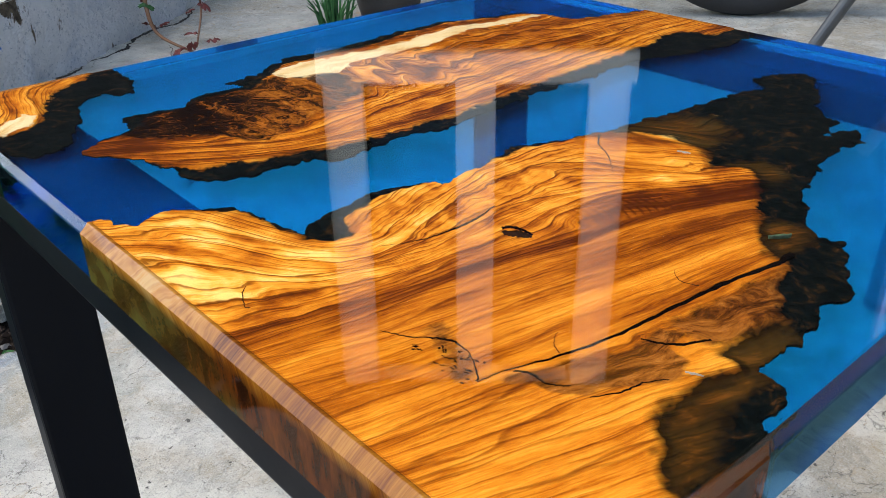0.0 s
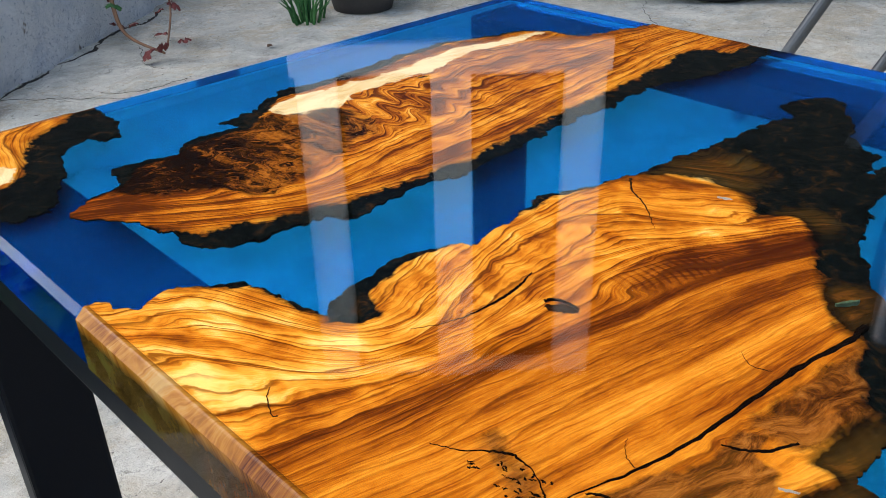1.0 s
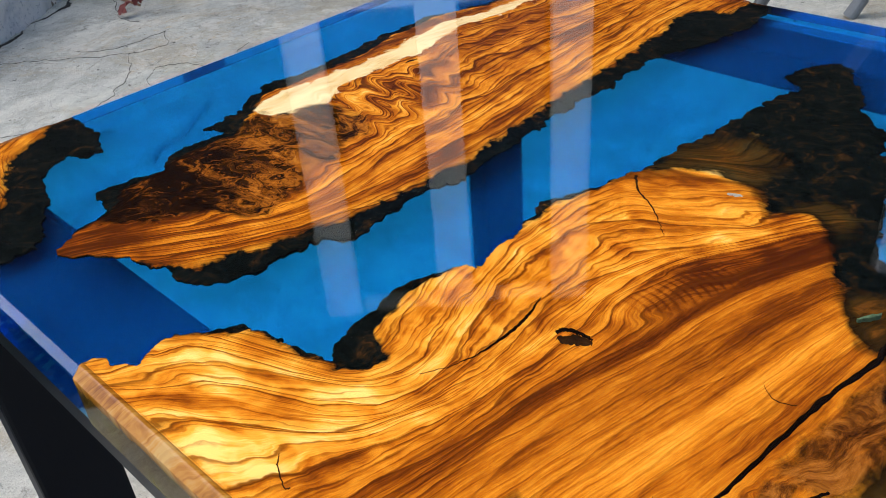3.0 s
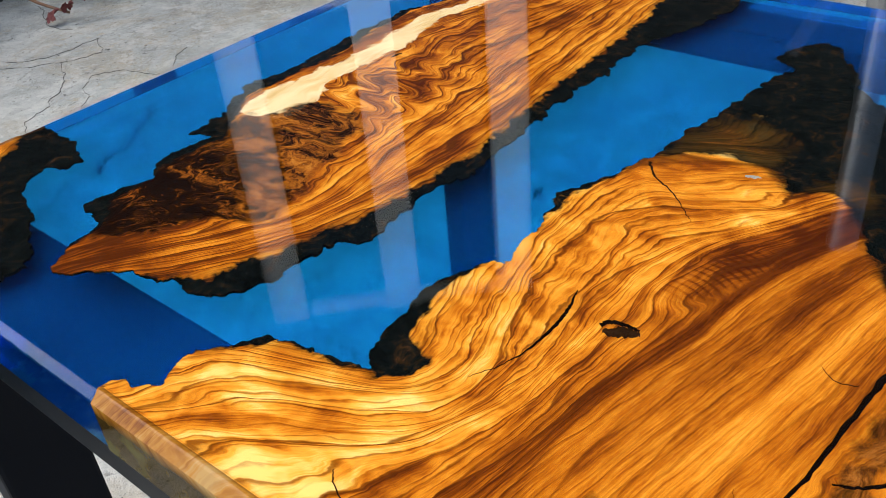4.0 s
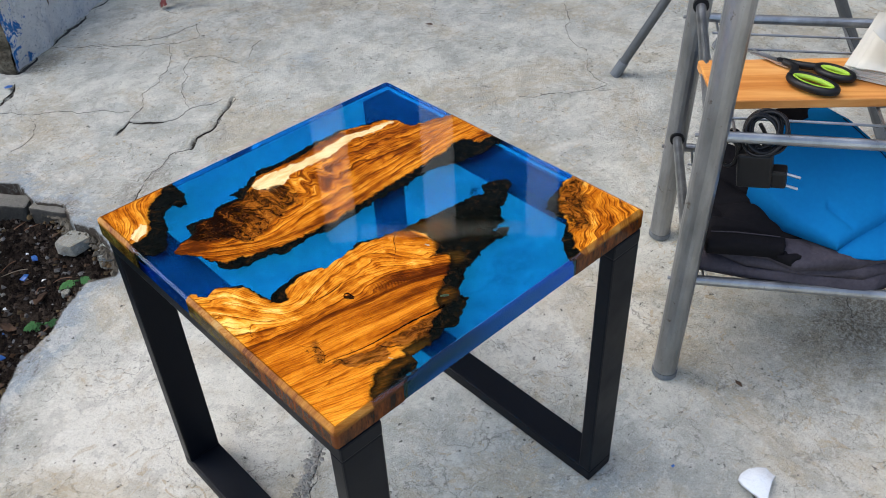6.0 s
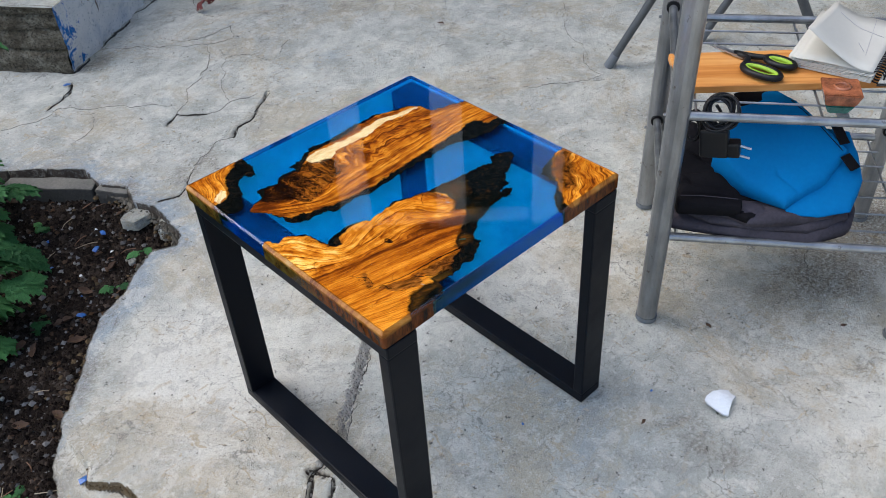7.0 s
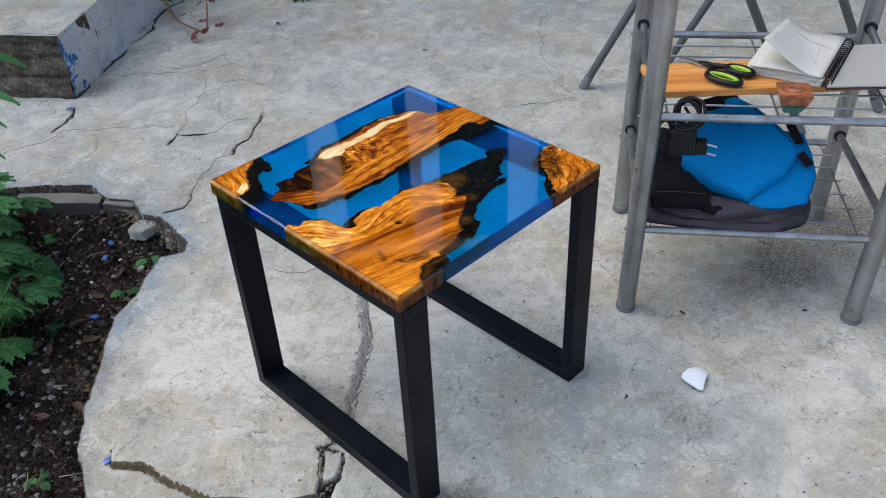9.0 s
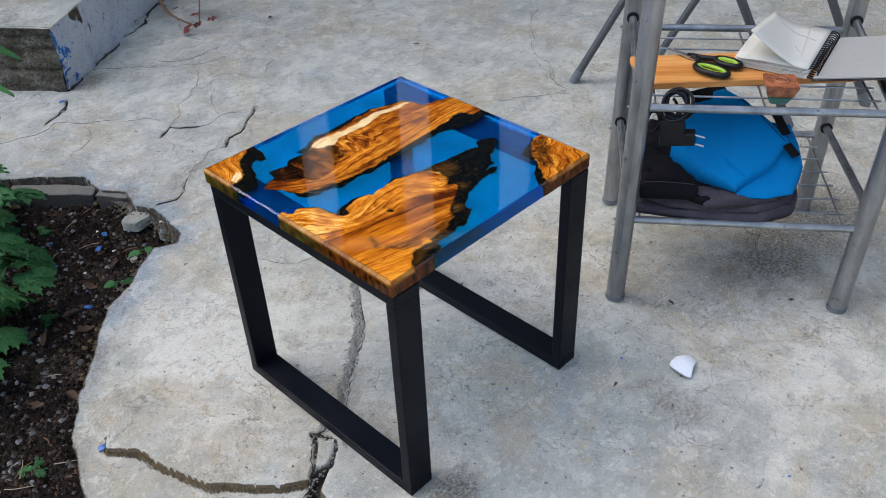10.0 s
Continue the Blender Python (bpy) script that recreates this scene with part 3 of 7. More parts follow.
CRACKS = [
    (0.0030, [(0.15, 0.36), (0.086, 0.269), (0.041, 0.209), (0.01, 0.165), (-0.053, 0.112), (-0.111, 0.062), (-0.168, 0.02), (-0.225, -0.004)]),
    (0.0028, [(0.145, 0.345), (0.088, 0.258), (0.050, 0.205), (0.017, 0.158), (-0.046, 0.104), (-0.104, 0.054), (-0.162, 0.012), (-0.225, -0.010)]),
    (0.0046, [(-0.225, -0.004), (-0.239, -0.001), (-0.294, -0.052), (-0.312, -0.067), (-0.42, -0.19)]),
    (0.0048, [(-0.246, 0.006), (-0.227, -0.034), (-0.271, -0.077), (-0.312, -0.067)]),
    (0.0045, [(0.161, 1.179), (0.204, 1.204), (0.236, 1.166), (0.262, 1.140)]),
    (0.0022, [(0.486, 1.504), (0.423, 1.391), (0.297, 1.307), (0.204, 1.204)]),
    (0.0045, [(0.449, 1.116), (0.384, 1.069), (0.334, 1.027), (0.279, 1.017), (0.246, 0.984)]),
    (0.0020, [(0.424, 1.625), (0.456, 1.574), (0.611, 1.558), (0.566, 1.475)]),
    (0.0020, [(0.227, 1.74), (0.31, 1.67), (0.424, 1.560), (0.486, 1.504), (0.566, 1.475)]),
    (0.0020, [(0.452, 1.356), (0.481, 1.383), (0.534, 1.351), (0.561, 1.268)]),
    (0.0020, [(0.452, 1.356), (0.36, 1.205), (0.34, 1.148)]),
    (0.0020, [(0.68, 1.337), (0.64, 1.32), (0.598, 1.273)]),
    (0.0020, [(-0.18, 1.49), (-0.08, 1.463), (-0.002, 1.483), (0.135, 1.337), (0.232, 1.249)]),
    (0.0045, [(-0.03, 1.500), (0.020, 1.520), (0.062, 1.557), (0.090, 1.600)]),
    (0.0016, [(0.05, 1.411), (0.02, 1.321), (-0.051, 1.284)]),
    (0.0018, [(0.262, 1.140), (0.34, 1.148), (0.42, 1.13)]),
    (0.0040, [(-0.035, 0.880), (0.012, 0.862), (0.050, 0.884), (0.085, 0.925)]),
    (0.0014, [(0.085, 0.925), (0.126, 0.960), (0.20, 1.00), (0.246, 0.984)]),
    (0.0022, [(0.66, 1.90), (0.60, 1.75), (0.611, 1.66)]),
    (0.0025, [(1.9, 1.2), (1.475, 0.91), (1.267, 0.728), (1.144, 0.562), (1.12, 0.48)]),
]


# damp, bluish patches (+) and chalky worn ones (-); by the table they paint its blue-tinted shadow (+) and lift its
# shade (-)
STAINS_TINTS = [(0.9, 0.8, 0.3, 0.3, 0.1), (0.11, -0.27, 0.13, 0.12, 0.55), (0.26, -0.17, 0.12, 0.06, 0.40), (0.02, -0.02, 0.16, 0.10, 0.30), (-0.30, 0.60, 0.10, 0.07, 0.35), (0.8, 1.45, 0.35, 0.25, 0.25), (0.72, 1.15, 0.16, 0.10, 0.45),
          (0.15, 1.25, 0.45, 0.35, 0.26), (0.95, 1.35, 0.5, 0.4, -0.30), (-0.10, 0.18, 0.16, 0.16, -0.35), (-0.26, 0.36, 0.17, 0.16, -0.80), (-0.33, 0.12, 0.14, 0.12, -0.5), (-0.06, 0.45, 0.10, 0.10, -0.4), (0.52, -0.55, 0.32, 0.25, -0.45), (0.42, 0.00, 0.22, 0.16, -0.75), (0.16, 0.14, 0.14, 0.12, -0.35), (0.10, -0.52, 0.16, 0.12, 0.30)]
# dark grime where the skin is pitted; the first three paint the rack's brown shade over its grime
GRIME_SHADE = [(0.78, -0.36, 0.28, 0.12, 0.44), (1.03, -0.38, 0.18, 0.15, 0.40), (1.38, -0.22, 0.22, 0.16, 0.26), (-0.155, -0.267, 0.06, 0.05, 0.60), (0.25, -0.44, 0.05, 0.08, 0.40), (0.296, -0.727, 0.07, 0.06, 0.5), (0.557, -0.447, 0.018, 0.018, 0.6), (0.428, -0.626, 0.018, 0.020, 0.7),
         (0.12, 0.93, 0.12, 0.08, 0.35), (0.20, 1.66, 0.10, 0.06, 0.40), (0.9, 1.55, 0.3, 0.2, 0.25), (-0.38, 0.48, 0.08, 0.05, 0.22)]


def spread(lo, hi, step, far):
    """Even steps from lo to hi, then ever longer ones out to far."""
    mid = list(np.arange(lo, hi, step))
    out, s, a = [], step, hi
    while a < far:
        out.append(a)
        s *= 1.22
        a += s
    left, s, a = [], step, lo
    while a > -far:
        s *= 1.22
        a -= s
        left.append(a)
    return np.array(left[::-1] + mid + out + [far * 1.05])


def ground_z(x, y):
    near = np.exp(-((x / 4) ** 2 + (y / 4) ** 2))
    return (0.004 * fbm(x, y, 1.7, 3, 3) + 0.0012 * fbm(x, y, 22, 3, 5)) * near


def bed_sd(x, y):
    return poly_sd(x, y, BED) + 0.008 * fbm(x, y, 16, 4, 8) + 0.002 * fbm(x, y, 70, 2, 9)


def sunk_sd(x, y):
    return poly_sd(x, y, SUNK) + 0.008 * fbm(x, y, 16, 4, 8) + 0.0025 * fbm(x, y, 60, 3, 19)


def build_ground():
    X, Y = np.meshgrid(spread(-0.64, 0.66, 0.0042, 400), spread(-0.13, 1.72, 0.0042, 400))
    # bring the sheet's lines onto the broken rim of the bed
    for wall_sd in (sunk_sd, bed_sd):
        d = wall_sd(X, Y)
        e = 0.0005
        gx, gy = (wall_sd(X + e, Y) - wall_sd(X - e, Y)) / (2 * e), (wall_sd(X, Y + e) - wall_sd(X, Y - e)) / (2 * e)
        g2 = np.maximum(gx * gx + gy * gy, 0.3)
        step = np.where(d >= 0, d - 0.0004, d + 0.0012)
        hit = (np.abs(d) < 0.0036) & (X > -0.64) & (X < 0.66) & (Y > -0.13) & (Y < 1.72)
        X, Y = np.where(hit, X - step * gx / g2, X), np.where(hit, Y - step * gy / g2, Y)
    Z = ground_z(X, Y)
    dirt = np.zeros_like(X)
    rag = 0.010 * fbm(X, Y, 18, 3, 21)
    Xr, Yr = X + rag, Y + 0.010 * fbm(X, Y, 18, 3, 22)
    for width, line in CRACKS:
        if width < 0.0034:
            continue
        d = line_dist(Xr, Yr, line)
        w = max(width, 0.0034) * (0.75 + 0.8 * fbm(X, Y, 25, 3, 31))
        deep = 1 - smooth01(d, w * 0.35, w * 1.15)
        Z -= deep * (0.004 + width * 1.0)
        dirt = np.maximum(dirt, deep * (0.62 + 55 * width))
        dirt = np.maximum(dirt, 0.36 * (1 - smooth01(d, w, w * 4)))
    # the crumbling seam that runs under the table
    seam = line_dist(Xr, Yr, CRACKS[0][1]) / (1 + 0.7 * fbm(X, Y, 22, 3, 35))
    crumb = 1 - smooth01(seam, 0.006, 0.0095)
    Z += crumb * (0.0035 * fbm(X, Y, 80, 3, 36) - 0.0015)
    dirt = np.maximum(dirt, 0.16 * crumb)
    dirt = np.maximum(dirt, 0.8 * (1 - smooth01(np.abs(seam - 0.0078), 0.0008, 0.0022)) * smooth01(fbm(X, Y, 14, 3, 37), -0.15, 0.25))
    sunk = sunk_sd(X, Y)
    low = 1 - smooth01(sunk, -0.0012, 0.0003)
    Z -= 0.014 * low
    shelf = (X > -0.53) * (Y < 0.28)
    clay = 0.9 * (1 - smooth01(np.abs(sunk + 0.003), 0.002, 0.0065)) * shelf
    dirt = np.maximum(dirt, 0.85 * (1 - smooth01(np.abs(sunk + 0.0075), 0.001, 0.0045)) * (0.7 + 0.6 * fbm(X, Y, 30, 3, 14)) * shelf)
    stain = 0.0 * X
    for cx, cy, rx, ry, amount in STAINS_TINTS:
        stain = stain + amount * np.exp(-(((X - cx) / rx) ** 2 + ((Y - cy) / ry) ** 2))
    hole = poly_sd(X, Y, [(-0.272, -0.070), (-0.292, -0.060), (-0.335, -0.086), (-0.318, -0.098)])
    Z -= 0.022 * (1 - smooth01(hole, -0.002, 0.004))
    dirt = np.maximum(dirt, 1 - smooth01(hole, 0, 0.006))
    bed = bed_sd(X, Y)
    drop = 1 - smooth01(bed, -0.0012, 0.0003)
    stain = stain + 0.85 * np.exp(-(np.maximum(0, bed) / 0.06) ** 2)
    Z -= 0.13 * drop
    dirt = np.maximum(dirt, 0.95 * smooth01(drop, 0.02, 0.2))
    dirt = np.maximum(dirt, 0.42 * (1 - smooth01(bed, 0.0, 0.02)))
    dirt = np.maximum(dirt, 0.85 * (1 - smooth01(bed, -0.0005, 0.0035)))
    dirt = np.maximum(dirt, 0.34 * (1 - smooth01(bed, 0.0, 0.07)) * (Y > 0.75))
    me, used = grid_mesh("ground", X, Y, Z)
    set_attr(me, "dirt", "FLOAT", dirt.ravel()[used])
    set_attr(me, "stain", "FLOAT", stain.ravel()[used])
    set_attr(me, "clay", "FLOAT", clay.ravel()[used])
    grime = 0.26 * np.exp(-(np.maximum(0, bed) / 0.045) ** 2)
    for cx, cy, rx, ry, amount in GRIME_SHADE:
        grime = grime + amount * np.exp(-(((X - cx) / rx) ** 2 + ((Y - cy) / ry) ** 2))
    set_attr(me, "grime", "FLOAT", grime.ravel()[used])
    ob = part("ground", me, CONCRETE)
    me.shade_smooth()
    return tagged(ob, "weathered grey concrete yard, cracked and stained, broken at the bed", "ground", kind="structure")


GROUND = build_ground()


def crack_line(line, width, seed):
    """A thin crack: a ragged dark ribbon of dirt just proud of the concrete."""
    rnd = random.Random(seed)
    pts = [Vector((x, y, 0)) for x, y in line]
    path = pts
    for _ in range(7):
        finer = []
        for a, b in zip(path, path[1:]):
            d = b - a
            finer.append(a)
            if d.length > 0.007:
                finer.append(a.lerp(b, rnd.uniform(0.35, 0.65)) + Vector((-d.y, d.x, 0)) * rnd.uniform(-0.13, 0.13))
        path = finer + [path[-1]]
    xs, ys = np.array([p.x for p in path]), np.array([p.y for p in path])
    thick = 0.55 + 0.9 * fbm(xs, ys, 14, 3, 301 + seed)
    zs = ground_z(xs, ys) + 0.0009
    bm = bmesh.new()
    rows = []
    for i in range(len(xs)):
        j, k = max(i - 1, 0), min(i + 1, len(xs) - 1)
        d = Vector((xs[k] - xs[j], ys[k] - ys[j], 0)).normalized()
        w = width * (0.25 + 0.75 * min(1, 6 * i / len(xs), 6 * (len(xs) - 1 - i) / len(xs))) * rnd.uniform(0.6, 1.0) * max(0.12, float(thick[i]))
        c = Vector((xs[i], ys[i], zs[i]))
        nrm = Vector((-d.y, d.x, 0))
        rows.append((bm.verts.new(c + nrm * w * rnd.uniform(0.3, 0.7)), bm.verts.new(c - nrm * w * rnd.uniform(0.3, 0.7))))
    for a, b in zip(rows, rows[1:]):
        bm.faces.new((a[0], a[1], b[1], b[0]))
    low = bmesh.ops.extrude_face_region(bm, geom=list(bm.faces))["geom"]
    for v in low:
        if isinstance(v, bmesh.types.BMVert):
            v.co.z -= 0.003
    part("crack", bm, CRACK_DIRT, GROUND, smooth=False)


FINE = [[(1.12, 0.48), (1.02, 0.52), (0.93, 0.60)], [(0.0, 0.5), (0.05, 0.42), (0.15, 0.36)], [(0.9, -0.15), (0.82, -0.30), (0.72, -0.36)]]
STEP_FOOT = [(-0.05, 1.985), (0.04, 1.79), (0.118, 1.652), (0.16, 1.672), (0.30, 1.777), (0.46, 1.896), (0.66, 2.045), (0.90, 2.224)]
for i, (width, line) in enumerate(CRACKS):
    crack_line(line, min(width, 0.0034) * (1.5 if i == 0 else 0.95 if width > 0.0026 else 0.6), i)
for i, line in enumerate(FINE):
    crack_line(line, 0.0012, 40 + i)
crack_line(STEP_FOOT, 0.016, 90)


def crumbs(name, line, spread_by, count, size, mat, label, lift, seed):
    """Crumbled bits lying along a broken line."""
    rnd = np.random.RandomState(seed)
    pts = np.array(line)
    seg = np.hypot(*(pts[1:] - pts[:-1]).T)
    t = np.sort(rnd.uniform(0, seg.sum(), count))
    k = np.clip(np.searchsorted(np.cumsum(seg), t), 0, len(seg) - 1)
    f = (t - (np.cumsum(seg)[k] - seg[k])) / seg[k]
    mid = pts[k] + (pts[k + 1] - pts[k]) * f[:, None]
    x, y = mid[:, 0] - 0.010 * fbm(mid[:, 0], mid[:, 1], 18, 3, 21) + rnd.normal(0, spread_by, count), mid[:, 1] - 0.010 * fbm(mid[:, 0], mid[:, 1], 18, 3, 22) + rnd.normal(0, spread_by, count)
    z = ground_z(x, y) + lift
    s = size * (0.25 + rnd.uniform(0, 1, count) ** 2)
    base = np.array([(1, 0, 0), (-1, 0, 0), (0, 1, 0), (0, -1, 0), (0, 0, 1), (0, 0, -1)], float)
    tris = np.array([(0, 2, 4), (2, 1, 4), (1, 3, 4), (3, 0, 4), (2, 0, 5), (1, 2, 5), (3, 1, 5), (0, 3, 5)])
    q = rnd.uniform(0, 6.28, count)
    vs = []
    for i in range(count):
        p = base * (s[i] * rnd.uniform(0.5, 1.2, (6, 3)))
        c, d = math.cos(q[i]), math.sin(q[i])
        vs.append(np.stack([p[:, 0] * c - p[:, 1] * d, p[:, 0] * d + p[:, 1] * c, 0.7 * p[:, 2]], -1) + (x[i], y[i], z[i]))
    me = bpy.data.meshes.new(name)
    me.from_pydata(np.concatenate(vs).tolist(), [], np.concatenate([tris + 6 * i for i in range(count)]).tolist())
    tagged(part(name, me, mat, None, smooth=False), label, "rubble", kind="stuff")


crumbs("mortar_crumbs", CRACKS[0][1], 0.0050, 1300, 0.0058, MORTAR, "crumbled grey mortar in the seam of the concrete", 0.0, 3)
crumbs("mortar_crumbs", CRACKS[2][1] + CRACKS[3][1], 0.004, 160, 0.004, MORTAR, "crumbled grey mortar round the broken hole", -0.008, 4)
crumbs("earth_crumbs", SUNK[2:9], 0.0030, 420, 0.0034, EARTH, "crumbled brown earth under the broken slab's edge", -0.007, 5)


crumbs("mortar_crumbs", BED[3:11], 0.009, 520, 0.0095, RUBBLE, "broken concrete rubble along the bed's crumbling rim", -0.020, 6)
crumbs("earth_crumbs", BED[2:16], 0.012, 900, 0.0075, EARTH, "lumps of brown earth along the bed's rim", -0.032, 7)


def soil_height(x, y):
    return -0.060 + 0.020 * smooth01(y, 0.75, 1.1) + 0.010 * fbm(x, y, 5, 3, 41) + 0.008 * fbm(x, y, 40, 4, 43) - 0.012 * smooth01(-poly_sd(x, y, BED), 0, 0.15)


def build_soil():
    X, Y = np.meshgrid(np.concatenate([np.arange(-2.6, -0.95, 0.05), np.arange(-0.95, 0.02, 0.006)]), np.concatenate([np.arange(-0.9, 0.1, 0.04), np.arange(0.1, 1.4, 0.006), np.arange(1.4, 2.2, 0.04)]))
    keep = (poly_sd(X, Y, BED) < 0.04)[:-1, :-1]
    me, used = grid_mesh("soil", X, Y, soil_height(X, Y), keep)
    ob = part("soil", me, SOIL)
    me.shade_smooth()
    return tagged(ob, "dark crumbly garden soil littered with dry leaves and grit", "soil", kind="structure")


build_soil()

# ---- raised step of rendered masonry with flaking white and blue paint ----
E1, E2 = Vector((0.802, 0.597, 0)), Vector((0.597, -0.802, 0))


def build_step():
    step = thing("painted_step", "raised masonry step with flaking white and blue paint and a bare concrete end", "step", at=Matrix.Translation((0.125, 1.655, 0)) @ Matrix.Rotation(math.atan2(0.597, 0.802), 4, "Z"), kind="structure")
    n, k = 160, 30
    U, V = np.meshgrid(np.linspace(0, 1.5, n), np.linspace(-0.03, 0.205, k))
    face, _ = grid_mesh("painted_face", U, 0.010 * fbm(U, V, 7, 4, 51) + 0.006 * fbm(U, V, 38, 4, 56) + 0.012 * (V < 0.02) * fbm(U, V, 20, 3, 52), V)
    worn = 0.85 * np.exp(-(((U - 0.16) / 0.06) ** 2 + ((V - 0.205) / 0.085) ** 2)) + 0.50 * np.exp(-(((U - 0.21) / 0.012) ** 2 + ((V - 0.10) / 0.06) ** 2)) + 0.30 * np.exp(-((U - 0.0) / 0.008) ** 2) + 0.45 * np.exp(-((V - 0.0) / 0.018) ** 2) - 0.12
    set_attr(face, "worn", "FLOAT", worn)
    face.shade_smooth()
    part("painted_face", face, PAINTED, step, "white and pale blue paint flaking off render")
    W, V = np.meshgrid(np.linspace(0.0, 1.3, n), np.linspace(-0.03, 0.205, k))
    lap = V + 0.012 * fbm(W, V, 5, 3, 57)
    ledge = 0.016 * np.exp(-((lap - 0.065) / 0.006) ** 2) + 0.012 * np.exp(-((lap - 0.125) / 0.005) ** 2) + 0.014 * np.exp(-((lap - 0.172) / 0.005) ** 2) + 0.010 * np.clip(lap - 0.065, 0, 0.02) / 0.02
    end, _ = grid_mesh("bare_end", 0.012 * fbm(W, V, 12, 5, 53) + ledge - 0.008, W, V)
    end.shade_smooth()
    part("bare_end", end, RAW, step, "bare layered concrete end")
    U, W = np.meshgrid(np.linspace(-0.005, 1.5, n), np.linspace(-0.004, 1.3, n))
    top, _ = grid_mesh("top_slab", U, W, 0.203 + 0.004 * fbm(U, W, 6, 4, 54))
    set_attr(top, "dirt", "FLOAT", 0.36 + 0.25 * fbm(U, W, 5, 3, 55).ravel())
    top.shade_smooth()
    part("top_slab", top, CONCRETE, step, "grey concrete top")
    part("core", box((1.46, 1.26, 0.22), pose(0.765, 0.66, 0.085)), RAW, step)


build_step()


# ---- the house behind, itself unseen, added for the gloss of the table to mirror ----
def build_house():
    m = Matrix.Translation((2.25, 2.42, 0)) @ Matrix.Rotation(radians(46.5 - 90), 4, "Z")
    house = thing("house", "dark unseen house wall with a white-framed window, added for the table's reflections", "house", at=m, kind="structure")
    x0, x1, z0, z1 = -0.66, 0.72, 1.36, 3.15
    # wall made tall and dark so that the gloss mirrors no bright sky
    bm = bmesh.new()
    for a, b, c, d in ((-6, x0, -0.1, 6.0), (x1, 6, -0.1, 6.0), (x0, x1, -0.1, z0), (x0, x1, z1, 6.0)):
        add_box(bm, (b - a, 0.25, d - c), pose((a + b) / 2, 0.125, (c + d) / 2))
    part("wall", bm, HOUSE_WALL, house)
    part("roof", box((12.4, 1.6, 0.16), pose(0, 0.2, 6.08), 0.02), RAW, house, "concrete eaves slab")
    win = part("window", box((x1 - x0, 0.02, z1 - z0), pose((x0 + x1) / 2, 0.17, (z0 + z1) / 2)), DARK_PANE, house, "dark window panes in white frames")
    for i, x in enumerate((x0 + 0.09, 0.03, x1 - 0.09)):
        part("window_stile", box((0.18, 0.08, z1 - z0), pose(x, 0.06, (z0 + z1) / 2), 0.006), WHITE_FRAME, win)
    part("window_sill", box((x1 - x0 + 0.02, 0.16, 0.14), pose((x0 + x1) / 2, 0.03, z0 + 0.05), 0.01), WHITE_FRAME, win)
    part("window_head", box((x1 - x0 - 0.4, 0.06, 0.06), pose((x0 + x1) / 2, 0.08, z1 - 0.03), 0.006), WHITE_FRAME, win)


build_house()


# ---- plain unseen wall, added at the side to cut the low sky ----
def screen_wall(name, cx, cy, turn, length, height):
    wall = part(name, box((length, 0.2, height), pose(0, 0, height / 2 - 0.1), 0.01), SCREEN_WALL)
    wall.matrix_world = pose(cx, cy, 0, 0, 0, turn)
    tagged(wall, "plain unseen wall added to block the low sky", "wall", kind="structure")


# stands out of view and dims the rack's side of the yard
screen_wall("wall_east", 2.35, -2.0, 36.6, 9.0, 1.9)

# ---- side table: blue resin and olive wood on two black steel frames ----
H, HALF, THICK, CHAMFER = 0.46, 0.225, 0.026, 0.0036

SLAB_FAR = [(-0.194, 0.098), (-0.180, 0.109), (-0.164, 0.113), (-0.156, 0.133), (-0.140, 0.132), (-0.128, 0.126), (-0.113, 0.140), (-0.085, 0.138), (-0.087, 0.149),
            (-0.057, 0.156), (-0.036, 0.169), (-0.010, 0.166), (0.036, 0.168), (0.076, 0.170), (0.103, 0.164), (0.127, 0.155), (0.151, 0.148), (0.160, 0.133),
            (0.165, 0.108), (0.183, 0.099), (0.208, 0.092), (0.23, 0.085), (0.23, 0.004), (0.209, -0.004), (0.192, -0.006), (0.173, -0.004), (0.148, 0.002),
            (0.120, 0.013), (0.095, 0.016), (0.074, 0.011), (0.045, 0.016), (-0.002, 0.011), (-0.050, 0.010), (-0.078, 0.014), (-0.108, 0.012), (-0.116, 0.021),
            (-0.146, 0.025), (-0.167, 0.032), (-0.171, 0.054), (-0.176, 0.072), (-0.185, 0.084)]
HEART_FAR = [(-0.195, 0.098), (-0.180, 0.106), (-0.160, 0.112), (-0.150, 0.124), (-0.120, 0.130), (-0.085, 0.130), (-0.066, 0.140), (-0.045, 0.157), (-0.020, 0.157), (0.020, 0.156), (0.060, 0.162), (0.098, 0.163),
             (0.127, 0.150), (0.151, 0.146), (0.163, 0.130), (0.168, 0.106), (0.24, 0.088), (0.24, 0.020), (0.205, 0.022), (0.200, 0.040), (0.175, 0.044), (0.157, 0.040),
             (0.126, 0.036), (0.086, 0.035), (0.048, 0.034), (0.015, 0.031), (-0.026, 0.026), (-0.054, 0.027), (-0.083, 0.031), (-0.108, 0.037), (-0.131, 0.045), (-0.156, 0.052), (-0.176, 0.078)]
SAP_FAR = [(-0.060, 0.146), (-0.061, 0.127), (-0.046, 0.116), (-0.030, 0.119), (-0.014, 0.130), (0.026, 0.128), (0.055, 0.129), (0.090, 0.138), (0.122, 0.130), (0.158, 0.131),
           (0.153, 0.136), (0.115, 0.141), (0.090, 0.151), (0.060, 0.147), (0.026, 0.144), (-0.005, 0.146), (-0.040, 0.151)]
